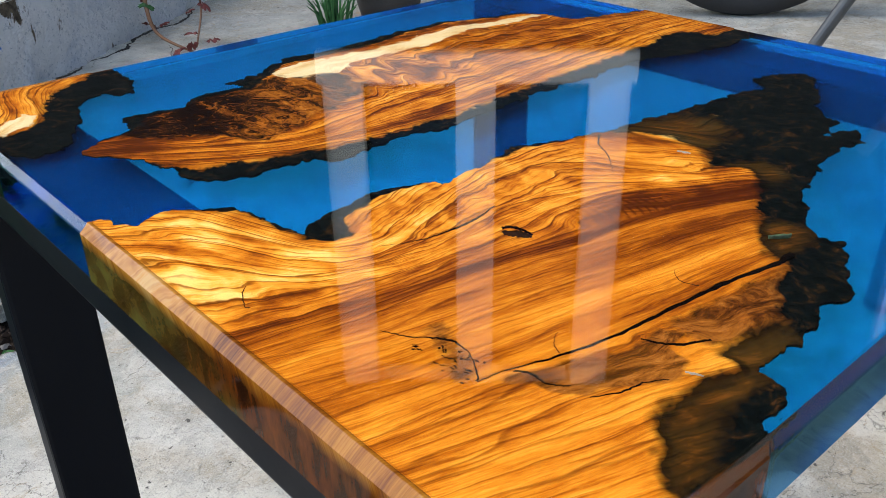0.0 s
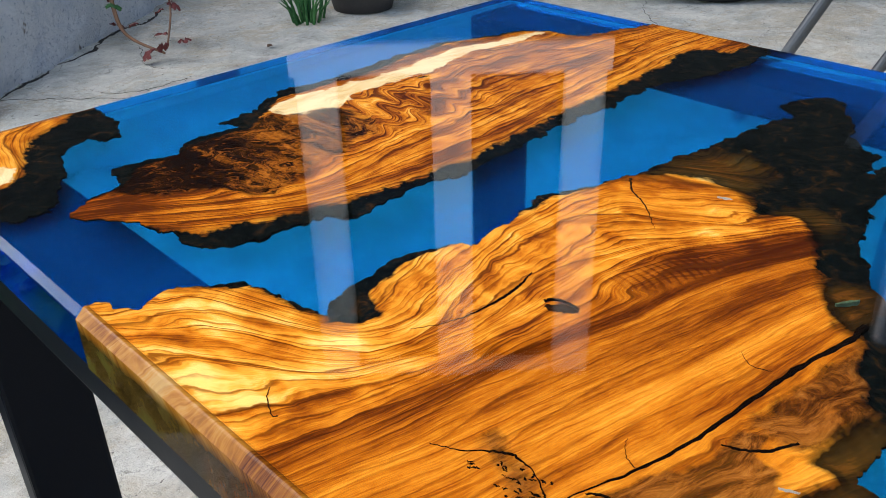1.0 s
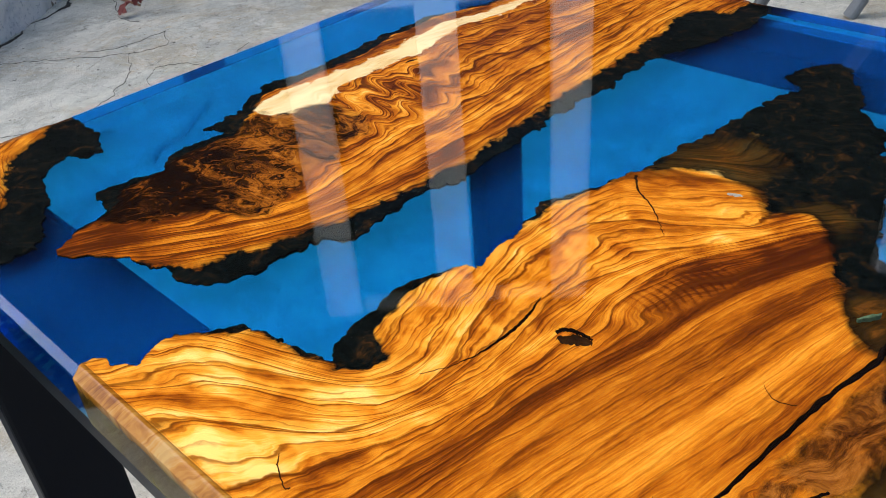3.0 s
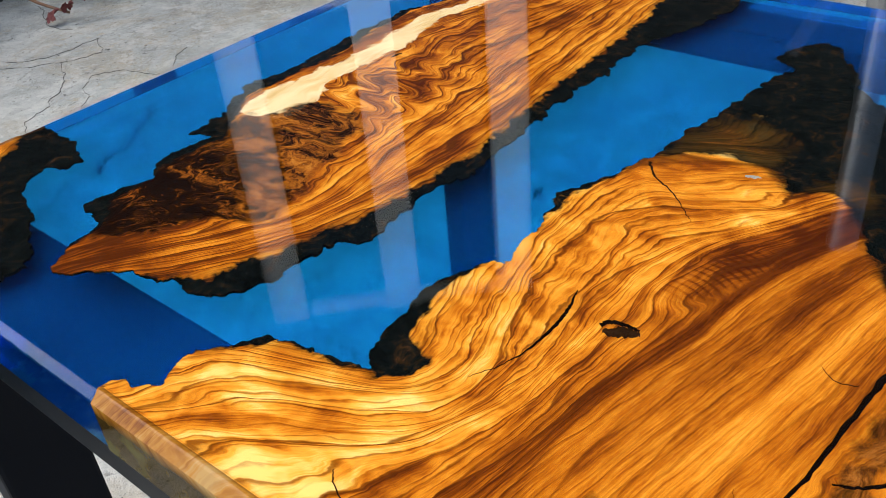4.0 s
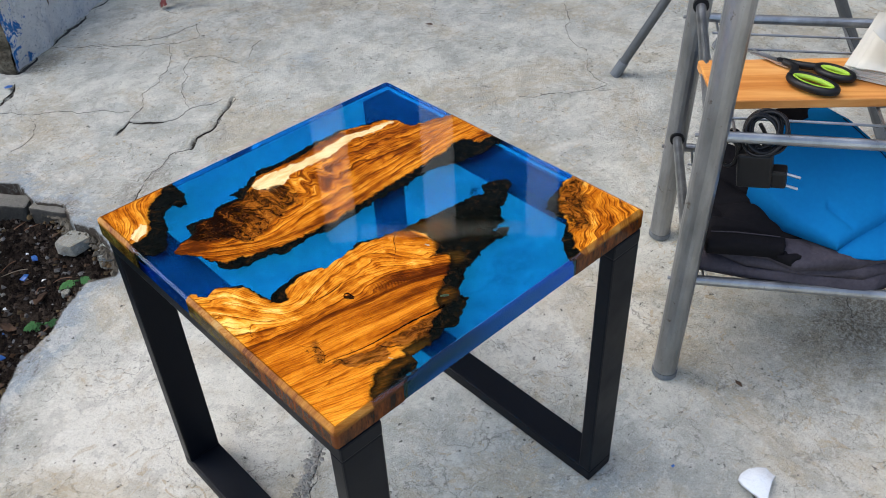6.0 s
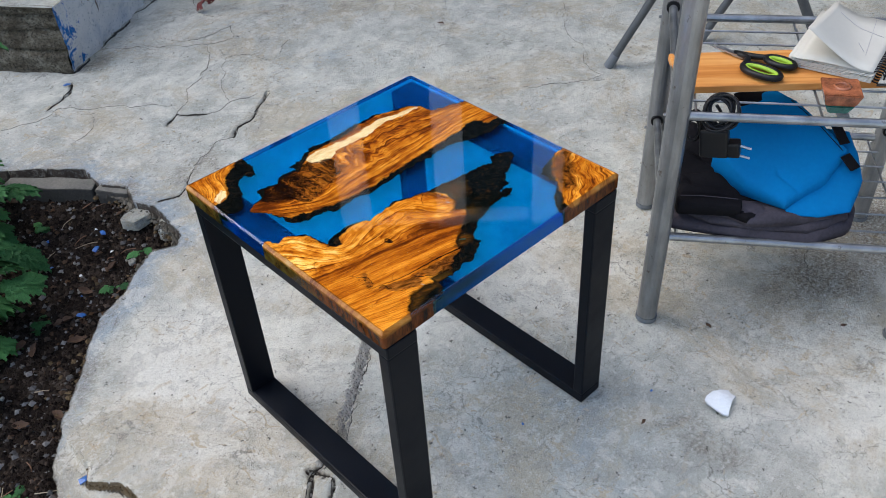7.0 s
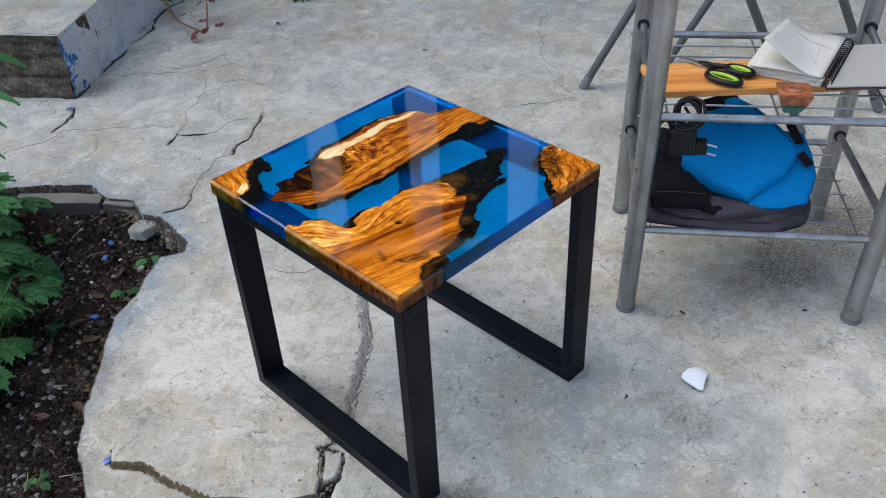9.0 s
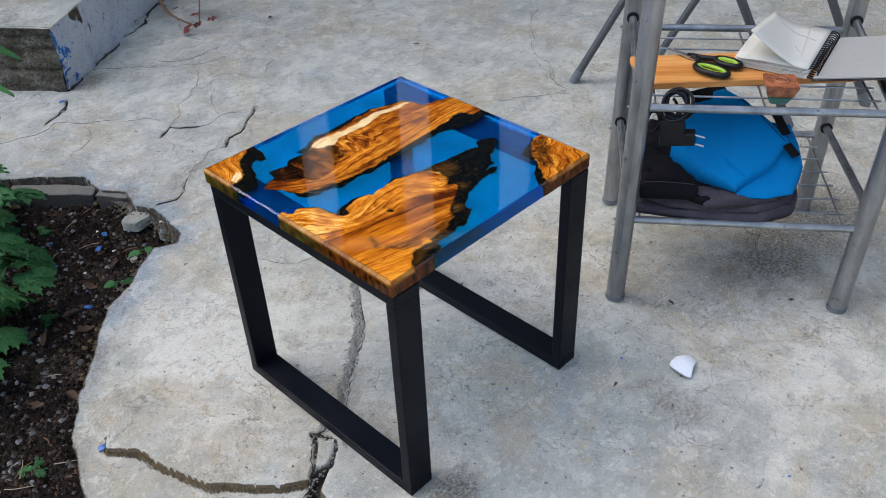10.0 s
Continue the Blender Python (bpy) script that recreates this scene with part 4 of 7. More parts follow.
BURL_FAR = [(-0.172, 0.122), (-0.150, 0.140), (-0.099, 0.150), (-0.060, 0.136), (-0.030, 0.112), (-0.030, 0.088), (-0.060, 0.072), (-0.095, 0.060), (-0.121, 0.054), (-0.142, 0.078), (-0.168, 0.102)]

SLAB_MAIN = [(-0.23, 0.024), (-0.217, 0.024), (-0.209, 0.009), (-0.197, 0.016), (-0.181, 0.005), (-0.172, 0.001), (-0.168, -0.016), (-0.164, -0.042), (-0.155, -0.033), (-0.137, -0.029),
             (-0.122, -0.026), (-0.105, -0.032), (-0.092, -0.041), (-0.076, -0.039), (-0.048, -0.038), (-0.040, -0.032), (-0.025, -0.039), (0.003, -0.051), (0.021, -0.048),
             (0.046, -0.053), (0.076, -0.055), (0.100, -0.059), (0.125, -0.065), (0.135, -0.054), (0.155, -0.058), (0.167, -0.069), (0.151, -0.084), (0.118, -0.101),
             (0.103, -0.119), (0.083, -0.124), (0.100, -0.131), (0.086, -0.141), (0.060, -0.137), (0.029, -0.142), (0.009, -0.151), (-0.010, -0.163), (-0.024, -0.173),
             (-0.016, -0.182), (-0.033, -0.191), (-0.045, -0.199), (-0.075, -0.202), (-0.104, -0.206), (-0.112, -0.205), (-0.118, -0.214), (-0.133, -0.216), (-0.150, -0.23), (-0.23, -0.23)]
HEART_MAIN = [(-0.24, 0.03), (-0.217, 0.024), (-0.208, 0.008), (-0.196, 0.014), (-0.182, 0.000), (-0.173, -0.012), (-0.169, -0.030), (-0.169, -0.046), (-0.160, -0.058), (-0.148, -0.055), (-0.139, -0.043), (-0.122, -0.038), (-0.100, -0.041),
              (-0.080, -0.043), (-0.040, -0.043), (0.001, -0.051), (0.015, -0.062), (0.021, -0.076), (0.018, -0.092), (0.004, -0.106), (-0.003, -0.111), (0.006, -0.116), (0.013, -0.123), (0.006, -0.132), (-0.010, -0.139), (-0.028, -0.147), (-0.037, -0.155),
              (-0.051, -0.166), (-0.058, -0.176), (-0.074, -0.184), (-0.090, -0.190), (-0.110, -0.190), (-0.122, -0.190), (-0.120, -0.197), (-0.135, -0.195), (-0.150, -0.195), (-0.161, -0.198), (-0.168, -0.206), (-0.182, -0.216), (-0.186, -0.24), (-0.24, -0.24)]
SLAB_CORNER = [(-0.127, 0.23), (-0.123, 0.200), (-0.133, 0.176), (-0.143, 0.174), (-0.147, 0.185), (-0.160, 0.180), (-0.172, 0.158), (-0.180, 0.140), (-0.190, 0.124), (-0.212, 0.114), (-0.23, 0.142), (-0.23, 0.23)]
HEART_CORNER = [(-0.130, 0.24), (-0.150, 0.214), (-0.170, 0.203), (-0.183, 0.182), (-0.192, 0.162), (-0.205, 0.150), (-0.24, 0.150), (-0.24, 0.24)]
SAP_CORNER = [(-0.195, 0.176), (-0.189, 0.168), (-0.196, 0.156), (-0.214, 0.150), (-0.216, 0.158)]
SLAB_RIGHT = [(0.23, -0.121), (0.203, -0.123), (0.190, -0.127), (0.165, -0.133), (0.151, -0.141), (0.149, -0.156), (0.147, -0.173), (0.134, -0.183), (0.124, -0.190), (0.114, -0.202), (0.101, -0.217), (0.108, -0.23), (0.23, -0.23)]
HEART_RIGHT = [(0.24, -0.126), (0.211, -0.124), (0.195, -0.131), (0.176, -0.145), (0.160, -0.160), (0.149, -0.176), (0.136, -0.193), (0.122, -0.214), (0.120, -0.24), (0.24, -0.24)]
BURL_RIGHT = [(0.235, -0.118), (0.203, -0.122), (0.165, -0.132), (0.150, -0.145), (0.147, -0.180), (0.128, -0.195), (0.150, -0.205), (0.178, -0.190), (0.195, -0.168), (0.212, -0.150), (0.235, -0.140)]

BURL_MAIN = [(-0.178, -0.118), (-0.162, -0.121), (-0.167, -0.134), (-0.173, -0.148), (-0.178, -0.154), (-0.188, -0.152), (-0.184, -0.139), (-0.178, -0.128)]
PATCH_MAIN = [(-0.176, -0.157), (-0.153, -0.164), (-0.136, -0.169), (-0.120, -0.172), (-0.113, -0.181), (-0.124, -0.182), (-0.126, -0.190), (-0.138, -0.191), (-0.154, -0.184), (-0.163, -0.179), (-0.169, -0.171)]
CHAR_MAIN = [(-0.127, -0.171), (-0.116, -0.171), (-0.110, -0.180), (-0.119, -0.184), (-0.124, -0.180)]
# how the grain runs: lines of growth, from the table's edge inwards, and the growth that they stand for
GROWTH_MAIN = [
    (0.000, [(-0.23, 0.022), (-0.212, 0.010), (-0.200, 0.008), (-0.188, 0.004), (-0.180, -0.014), (-0.173, -0.036), (-0.168, -0.052), (-0.155, -0.063), (-0.143, -0.065), (-0.123, -0.058), (-0.098, -0.050), (-0.078, -0.046), (-0.043, -0.043), (-0.011, -0.047), (0.014, -0.061), (0.024, -0.085), (0.04, -0.12)]),
    (0.010, [(-0.23, 0.013), (-0.212, -0.001), (-0.196, -0.013), (-0.190, -0.028), (-0.182, -0.042), (-0.174, -0.058), (-0.158, -0.071), (-0.141, -0.072), (-0.120, -0.065), (-0.096, -0.056), (-0.071, -0.055), (-0.043, -0.055), (-0.018, -0.060), (-0.002, -0.074), (0.006, -0.095), (0.04, -0.13)]),
    (0.020, [(-0.23, 0.004), (-0.211, -0.010), (-0.201, -0.024), (-0.192, -0.041), (-0.185, -0.053), (-0.178, -0.065), (-0.166, -0.075), (-0.133, -0.078), (-0.101, -0.074), (-0.069, -0.071), (-0.042, -0.071), (-0.026, -0.082), (-0.010, -0.107), (0.04, -0.14)]),
    (0.032, [(-0.23, -0.008), (-0.210, -0.026), (-0.201, -0.044), (-0.192, -0.059), (-0.181, -0.072), (-0.152, -0.083), (-0.124, -0.085), (-0.096, -0.084), (-0.071, -0.084), (-0.046, -0.090), (-0.030, -0.103), (-0.010, -0.116), (0.04, -0.15)]),
    (0.046, [(-0.23, -0.045), (-0.212, -0.054), (-0.195, -0.069), (-0.175, -0.081), (-0.150, -0.088), (-0.120, -0.090), (-0.090, -0.091), (-0.060, -0.092), (-0.040, -0.099), (-0.015, -0.117), (0.04, -0.153)]),
    (0.060, [(-0.23, -0.078), (-0.192, -0.087), (-0.161, -0.093), (-0.131, -0.095), (-0.085, -0.097), (-0.054, -0.099), (-0.038, -0.106), (-0.018, -0.119), (0.003, -0.129), (0.04, -0.156)]),
    (0.076, [(-0.23, -0.092), (-0.191, -0.100), (-0.161, -0.104), (-0.118, -0.111), (-0.091, -0.118), (-0.071, -0.121), (-0.052, -0.126), (-0.033, -0.132), (-0.021, -0.138), (0.04, -0.165)]),
    (0.104, [(-0.23, -0.116), (-0.190, -0.128), (-0.156, -0.134), (-0.127, -0.140), (-0.091, -0.148), (-0.052, -0.155), (0.04, -0.18)]),
    (0.130, [(-0.23, -0.146), (-0.189, -0.153), (-0.152, -0.162), (-0.130, -0.166), (-0.104, -0.169), (-0.076, -0.172), (-0.043, -0.175), (0.04, -0.19)]),
    (0.152, [(-0.23, -0.166), (-0.193, -0.177), (-0.177, -0.182), (-0.152, -0.188), (-0.10, -0.205), (0.04, -0.23)]),
    (0.180, [(-0.23, -0.192), (-0.193, -0.205), (-0.152, -0.215), (-0.10, -0.232), (0.04, -0.26)]),
]
GROWTH_FAR = [
    (0.000, [(-0.23, 0.150), (-0.150, 0.140), (-0.055, 0.155), (0.080, 0.160), (0.160, 0.135), (0.23, 0.105)]),
    (0.034, [(-0.23, 0.125), (-0.150, 0.110), (-0.068, 0.090), (-0.048, 0.088), (-0.027, 0.098), (-0.005, 0.110), (0.036, 0.108), (0.067, 0.113), (0.103, 0.103), (0.142, 0.094), (0.23, 0.080)]),
    (0.066, [(-0.23, 0.110), (-0.192, 0.099), (-0.176, 0.091), (-0.159, 0.079), (-0.144, 0.067), (-0.116, 0.050), (-0.093, 0.046), (-0.055, 0.053), (-0.026, 0.056), (0.005, 0.054), (0.076, 0.064), (0.142, 0.066), (0.198, 0.064), (0.23, 0.060)]),
    (0.096, [(-0.23, 0.098), (-0.185, 0.083), (-0.165, 0.064), (-0.141, 0.047), (-0.117, 0.035), (-0.089, 0.028), (-0.056, 0.023), (-0.018, 0.021), (0.041, 0.025), (0.112, 0.031), (0.168, 0.035), (0.23, 0.030)]),
]


def growth(lines, x, y):
    """The growth at a place: even steps between each line and the next."""
    rows = []
    for _, line in lines:
        px, py = [q[0] for q in line], [q[1] for q in line]
        row = sum(np.interp(x + d, px, py) for d in np.linspace(-0.006, 0.006, 7)) / 7
        rows.append(row if not rows else np.minimum(row, rows[-1] - 0.002))
    out = lines[0][0] + (rows[0] - y) * 0.8
    for i in range(len(lines) - 1):
        t = (rows[i] - y) / (rows[i] - rows[i + 1])
        out = np.where(t > 0, lines[i][0] + np.minimum(t, 1) * (lines[i + 1][0] - lines[i][0]), out)
    return np.where(y < rows[-1], lines[-1][0] + (rows[-1] - y) * 0.9, out)


def wood_slab(name, outline, heart, grain, label, sap=None, burl=None, drown=0.006, seed=0, pale=None, soft=None, rind=None, lively=None, burled=1.0, lines=None, red=None, skin=None):
    """A slab of olive wood flush with the resin's face; outside the heartwood its bark slopes down into the resin."""
    top = HALF + 0.0004
    axis = np.linspace(-top, top, 601)
    X, Y = np.meshgrid(axis, axis)
    inner = np.minimum(1, np.maximum(0, (top - np.maximum(np.abs(X), np.abs(Y))) / 0.01))
    jag = (0.0050 * fbm(X, Y, 75, 4, 61 + seed) + 0.0022 * fbm(X, Y, 240, 3, 71 + seed)) * inner
    sd = poly_sd(X, Y, outline) + jag
    mid = 0.25 * (sd[:-1, :-1] + sd[1:, :-1] + sd[:-1, 1:] + sd[1:, 1:])
    keep = mid < 0
    # ease the stair-stepped rim onto the outline
    s = axis[1] - axis[0]
    gy, gx = np.gradient(sd, s)
    g2 = gx * gx + gy * gy + 1e-6
    rim = (np.abs(sd) < s) & (np.maximum(np.abs(X), np.abs(Y)) < top - 1e-6)
    Xr, Yr = np.where(rim, X - gx / g2 * sd, X), np.where(rim, Y - gy / g2 * sd, Y)
    heart_sd = poly_sd(X, Y, heart) + 0.004 * fbm(X, Y, 60, 4, 81 + seed) + (rind(X, Y) if rind else 0)
    bark = smooth01(heart_sd + 0.003 * fbm(X, Y, 190, 3, 83 + seed), -0.003, 0.009)
    murky = 0.0 * X
    if soft:
        for cx, cy, rx, ry in soft:
            murky = np.minimum(1, murky + 1.3 * np.exp(-(((X - cx) / rx) ** 2 + ((Y - cy) / ry) ** 2)))
        murky, bark = bark * murky, bark * (1 - 0.85 * murky)
    dip = drown * smooth01(heart_sd, 0.0, 0.03) + 0.0025 * smooth01(heart_sd, 0.0, 0.006)
    dip = dip + bark * np.maximum(0, 0.002 * fbm(X, Y, 110, 4, 91 + seed))
    zones_b = 0.0 * X
    if burl:
        zones_b = burled * (1 - smooth01(poly_sd(X, Y, burl) + 0.010 * fbm(X, Y, 50, 3, 95 + seed), -0.012, 0.010))
        dip = dip + zones_b * np.maximum(0, 0.0006 * fbm(X, Y, 130, 3, 99))
    edge = np.maximum(np.abs(X), np.abs(Y))
    dip = dip * inner
    Z = H - 0.0006 + 0.0010 * smooth01(edge, top - 0.0062, top - 0.0045) - np.maximum(0, edge - (top - CHAMFER)) - dip
    zones_s = 1 - smooth01(poly_sd(X, Y, sap) + 0.003 * fbm(X, Y, 70, 3, 97), -0.010, 0.010) if sap else 0.0 * X
    streak = 0.0 * X
    if pale:
        streak = streak - pale(X, Y)
    # the table's rounded corner
    qx, qy = np.maximum(0, np.abs(Xr) - top + CHAMFER), np.maximum(0, np.abs(Yr) - top + CHAMFER)
    turn = np.where((qx > 0) & (qy > 0), np.maximum(qx, qy) / (np.hypot(qx, qy) + 1e-9) - 1, 0)
    Xr, Yr = Xr + np.sign(Xr) * qx * turn, Yr + np.sign(Yr) * qy * turn
    u, v = grain(X, Y)
    # the lower face: a wedge that thickens away from the bark, and the slab's full depth at the table's side
    deep = np.clip(0.0022 + 0.62 * np.maximum(0, -sd), 0, 0.0145) + 0.0012 * fbm(X, Y, 90, 3, 66 + seed)
    floor = H - THICK + 0.0012
    Zlow = np.where(inner > 0.4, np.maximum(Z - deep, floor), floor)
    r, c = X.shape
    idx = np.arange(r * c).reshape(r, c)
    quads = np.stack([idx[:-1, :-1], idx[:-1, 1:], idx[1:, 1:], idx[1:, :-1]], -1)[keep]
    used, inv = np.unique(quads, return_inverse=True)
    quads, n = inv.reshape(-1, 4), len(used)
    edges = np.concatenate([quads[:, [k, (k + 1) % 4]] for k in range(4)])
    key = np.sort(edges, 1) @ np.array([n, 1])
    _, first, count = np.unique(key, return_index=True, return_counts=True)
    rim_e = edges[first[count == 1]]
    walls = np.stack([rim_e[:, 1], rim_e[:, 0], rim_e[:, 0] + n, rim_e[:, 1] + n], -1)
    co = np.concatenate([np.stack([q.ravel()[used] for q in (Xr, Yr, zz)], -1) for zz in (Z, Zlow)])
    me = bpy.data.meshes.new(name)
    me.from_pydata(co.tolist(), [], np.concatenate([quads, quads[:, ::-1] + n, walls]).tolist())
    flat = np.concatenate([used, used])
    pick = lambda a: (a + 0 * X).ravel()[flat]
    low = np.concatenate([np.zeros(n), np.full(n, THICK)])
    set_attr(me, "grain", "FLOAT_VECTOR", np.stack([pick(u), pick(v) - low * 0.35, 0 * pick(u)], -1))
    under = pick(bark)
    edge_v = np.ones(len(flat), bool)
    edge_v[n:] = np.maximum(np.abs(co[n:, 0]), np.abs(co[n:, 1])) > top - 0.0012
    under[n:] = np.maximum(under[n:], np.maximum(np.abs(co[n:, 0]), np.abs(co[n:, 1])) < top - 0.004)
    set_attr(me, "zones", "FLOAT_VECTOR", np.stack([under, pick(zones_s), pick(zones_b)], -1))
    set_attr(me, "streak", "FLOAT", pick(streak))
    set_attr(me, "hue", "FLOAT_VECTOR", np.stack([pick(red(X, Y) if red else 0.0), pick((lines(X, Y) if lines else 0.9) * (1 - 0.7 * smooth01(edge, top - 0.0062, top - 0.0045))), pick(skin(X, Y) if skin else 0.0)], -1))
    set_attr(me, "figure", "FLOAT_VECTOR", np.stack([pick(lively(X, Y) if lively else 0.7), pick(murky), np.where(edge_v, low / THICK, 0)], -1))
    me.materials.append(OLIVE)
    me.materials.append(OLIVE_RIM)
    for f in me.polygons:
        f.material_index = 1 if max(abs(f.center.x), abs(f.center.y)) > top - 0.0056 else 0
    ob = part(name, me, None, TABLE, label, smooth=False)
    return ob


def grain_main(x, y):
    v = growth(GROWTH_MAIN, x, y)
    # the eye: rings round an old branch
    ex, ey = 0.93 * (x + 0.064) - 0.37 * (y + 0.109), 0.37 * (x + 0.064) + 0.93 * (y + 0.109)
    v = v + 0.14 * (0.026 - ex) * np.exp(-((ex / 0.023) ** 4 + ((ey - 6 * ex * ex) / 0.0085) ** 4))
    return x, v


def grain_far(x, y):
    v = growth(GROWTH_FAR, x, y)
    curl = np.exp(-(((x + 0.012) / 0.042) ** 2 + ((y - 0.098) / 0.024) ** 2))
    v = v + curl * (0.0075 * np.sin(x * 260 + 55 * y) + 0.004 * np.sin(x * 520 - 160 * y))
    v = v + 0.0016 * np.sin(x * 190 + 30 * np.sin(40 * y)) * smooth01(y, 0.085, 0.12) * smooth01(x, 0.02, 0.05)
    return x, v


def span(a, lo, hi, soft):
    """1 between lo and hi, fading over soft on both sides."""
    return smooth01(a, lo - soft, lo + soft) * (1 - smooth01(a, hi - soft, hi + soft))


def red_main(x, y):
    v = growth(GROWTH_MAIN, x, y)
    return np.clip(0.85 * span(v, 0.058, 0.075, 0.004) * smooth01(x, -0.10, -0.035) + 0.26 * span(v, 0.077, 0.127, 0.006) * smooth01(x, -0.20, -0.10) * smooth01(-v, -0.125, -0.085), 0, 1)


def lines_main(x, y):
    v = growth(GROWTH_MAIN, x, y)
    return 0.95 - 0.48 * smooth01(v, 0.074, 0.084) + 0.12 * smooth01(v, 0.125, 0.135)


def light_main(x, y):
    """Where the wood is paler: the outer growth and the table's edge; darker in the red heart and its brown band."""
    v = growth(GROWTH_MAIN, x, y)
    out = 0.46 * (1 - smooth01(v, 0.040, 0.068)) + 0.22 * smooth01(-x, 0.15, 0.20) * (1 - smooth01(v, 0.045, 0.065))
    out = out + 0.26 * np.exp(-(((x + 0.133) / 0.022) ** 2 + ((y + 0.060) / 0.010) ** 2)) - 0.15 * span(v, 0.084, 0.128, 0.006) * smooth01(x, -0.15, -0.08) - 0.30 * span(v, 0.058, 0.077, 0.003) * smooth01(x, -0.09, -0.03)
    out = out - 0.22 * span(v, 0.058, 0.090, 0.006) * smooth01(-x, 0.07, 0.12) + 0.12 * smooth01(v, 0.085, 0.10) * smooth01(-x, 0.10, 0.15)
    out = out - 0.9 * span(v, 0.0585, 0.0610, 0.001) * smooth01(x, -0.10, -0.07) - 0.9 * span(v, 0.0735, 0.0765, 0.0012) * smooth01(x, -0.12, -0.08)
    # ribs across the eye of the old branch
    ex, ey = 0.93 * (x + 0.060) - 0.37 * (y + 0.110), 0.37 * (x + 0.060) + 0.93 * (y + 0.110)
    ribs = np.maximum(0, np.sin(2 * math.pi * (ex + 25 * (ey + 0.002) ** 2) / 0.0034)) ** 1.5
    out = out - 0.6 * ribs * np.exp(-((ex / 0.021) ** 4 + (ey / 0.0075) ** 4))
    # darker and redder where the heartwood meets the bark's end
    out = out - 0.35 * np.exp(-(((x + 0.004) / 0.016) ** 2 + ((y + 0.122) / 0.016) ** 2))
    return out + 0.10 * smooth01(v, 0.130, 0.15) - 0.04


def skin_main(x, y):
    v = growth(GROWTH_MAIN, x, y)
    below = 0.70 * span(v, 0.1315, 0.147, 0.004) * smooth01(x, -0.13, -0.11)
    return np.maximum.reduce((below, 1 - smooth01(poly_sd(x, y, PATCH_MAIN) + 0.004 * fbm(x, y, 70, 3, 5), -0.006, 0.004), 0.62 * (1 - smooth01(poly_sd(x, y, BURL_MAIN), -0.006, 0.005))))


def grain_corner(x, y):
    return 0.6 * x + 0.8 * y, 0.8 * (x + 0.22) - 0.6 * (y - 0.22) + 0.01 * np.sin(40 * (x + y))


def grain_right(x, y):
    return 0.7 * (x + y), 0.7 * (x - y) + 0.004 * np.sin(55 * (x + y)) + 0.0015 * np.sin(190 * (x + y))


def ribbon(name, line, widths, label, mat=None, seed=0, z=-0.0002):
    """A crack in the wood filled with dark resin: a thin lens of uneven width."""
    rnd = random.Random(seed)
    pts = spline([(x, y, 0) for x, y in line], 8)
    bm = bmesh.new()
    rows = []
    for i, p in enumerate(pts):
        t = i / (len(pts) - 1)
        a, c = pts[max(i - 1, 0)], pts[min(i + 1, len(pts) - 1)]
        d = (c - a).normalized()
        nrm = Vector((-d.y, d.x, 0))
        k = t * (len(widths) - 1)
        w = widths[int(k)] + (widths[min(int(k) + 1, len(widths) - 1)] - widths[int(k)]) * (k - int(k))
        p = p + nrm * rnd.uniform(-0.0003, 0.0003)
        l, r = w * rnd.uniform(0.35, 0.7), w * rnd.uniform(0.35, 0.7)
        rows.append([bm.verts.new((*(p + nrm * l).xy, H + z - 0.0003)), bm.verts.new((*p.xy, H + z)), bm.verts.new((*(p - nrm * r).xy, H + z - 0.0003))])
    for a, c in zip(rows, rows[1:]):
        bm.faces.new((a[0], a[1], c[1], c[0]))
        bm.faces.new((a[1], a[2], c[2], c[1]))
    low = bmesh.ops.extrude_face_region(bm, geom=list(bm.faces))["geom"]
    for w in low:
        if isinstance(w, bmesh.types.BMVert):
            w.co.z -= 0.004
    return part(name, bm, mat or CRACK_FILL, MAIN, label)


def resin_block():
    a, c = HALF, HALF - CHAMFER
    bm = bmesh.new()
    loops = []
    bend = [(a - CHAMFER - 0.0006, H), (a - CHAMFER + 0.0004, H - 0.0003), (a - 0.0003, H - CHAMFER + 0.0004), (a, H - CHAMFER - 0.0006)]
    for h, z in bend + [(a, H - THICK + 0.002), (a - 0.002, H - THICK)]:
        r = 0.004
        ring = []
        for sx, sy in ((-1, -1), (1, -1), (1, 1), (-1, 1)):
            q = math.atan2(sy, sx)
            for k in (-1, -0.33, 0.33, 1):
                w = q + k * math.pi / 4
                ring.append(bm.verts.new((sx * (h - r) + r * math.cos(w), sy * (h - r) + r * math.sin(w), z)))
        loops.append(ring)
    n = len(loops[0])
    bm.faces.new(loops[0])
    for i in range(len(loops) - 1):
        for j in range(n):
            bm.faces.new((loops[i][j], loops[i + 1][j], loops[i + 1][(j + 1) % n], loops[i][(j + 1) % n]))
    bm.faces.new(loops[-1][::-1])
    bmesh.ops.recalc_face_normals(bm, faces=bm.faces)
    me = bpy.data.meshes.new("resin_top")
    bm.to_mesh(me)
    bm.free()
    me.materials.append(RESIN_TOP)
    me.materials.append(RESIN_BODY)
    me.materials.append(RESIN_SIDE)
    for f in me.polygons:
        f.material_index = 0 if f.normal.z > 0.3 else 1 if f.normal.z < -0.3 else 2
    top = part("resin_top", me, None, TABLE, "clear deep blue cast resin, polished", smooth=False)
    top.visible_shadow = False
    return top


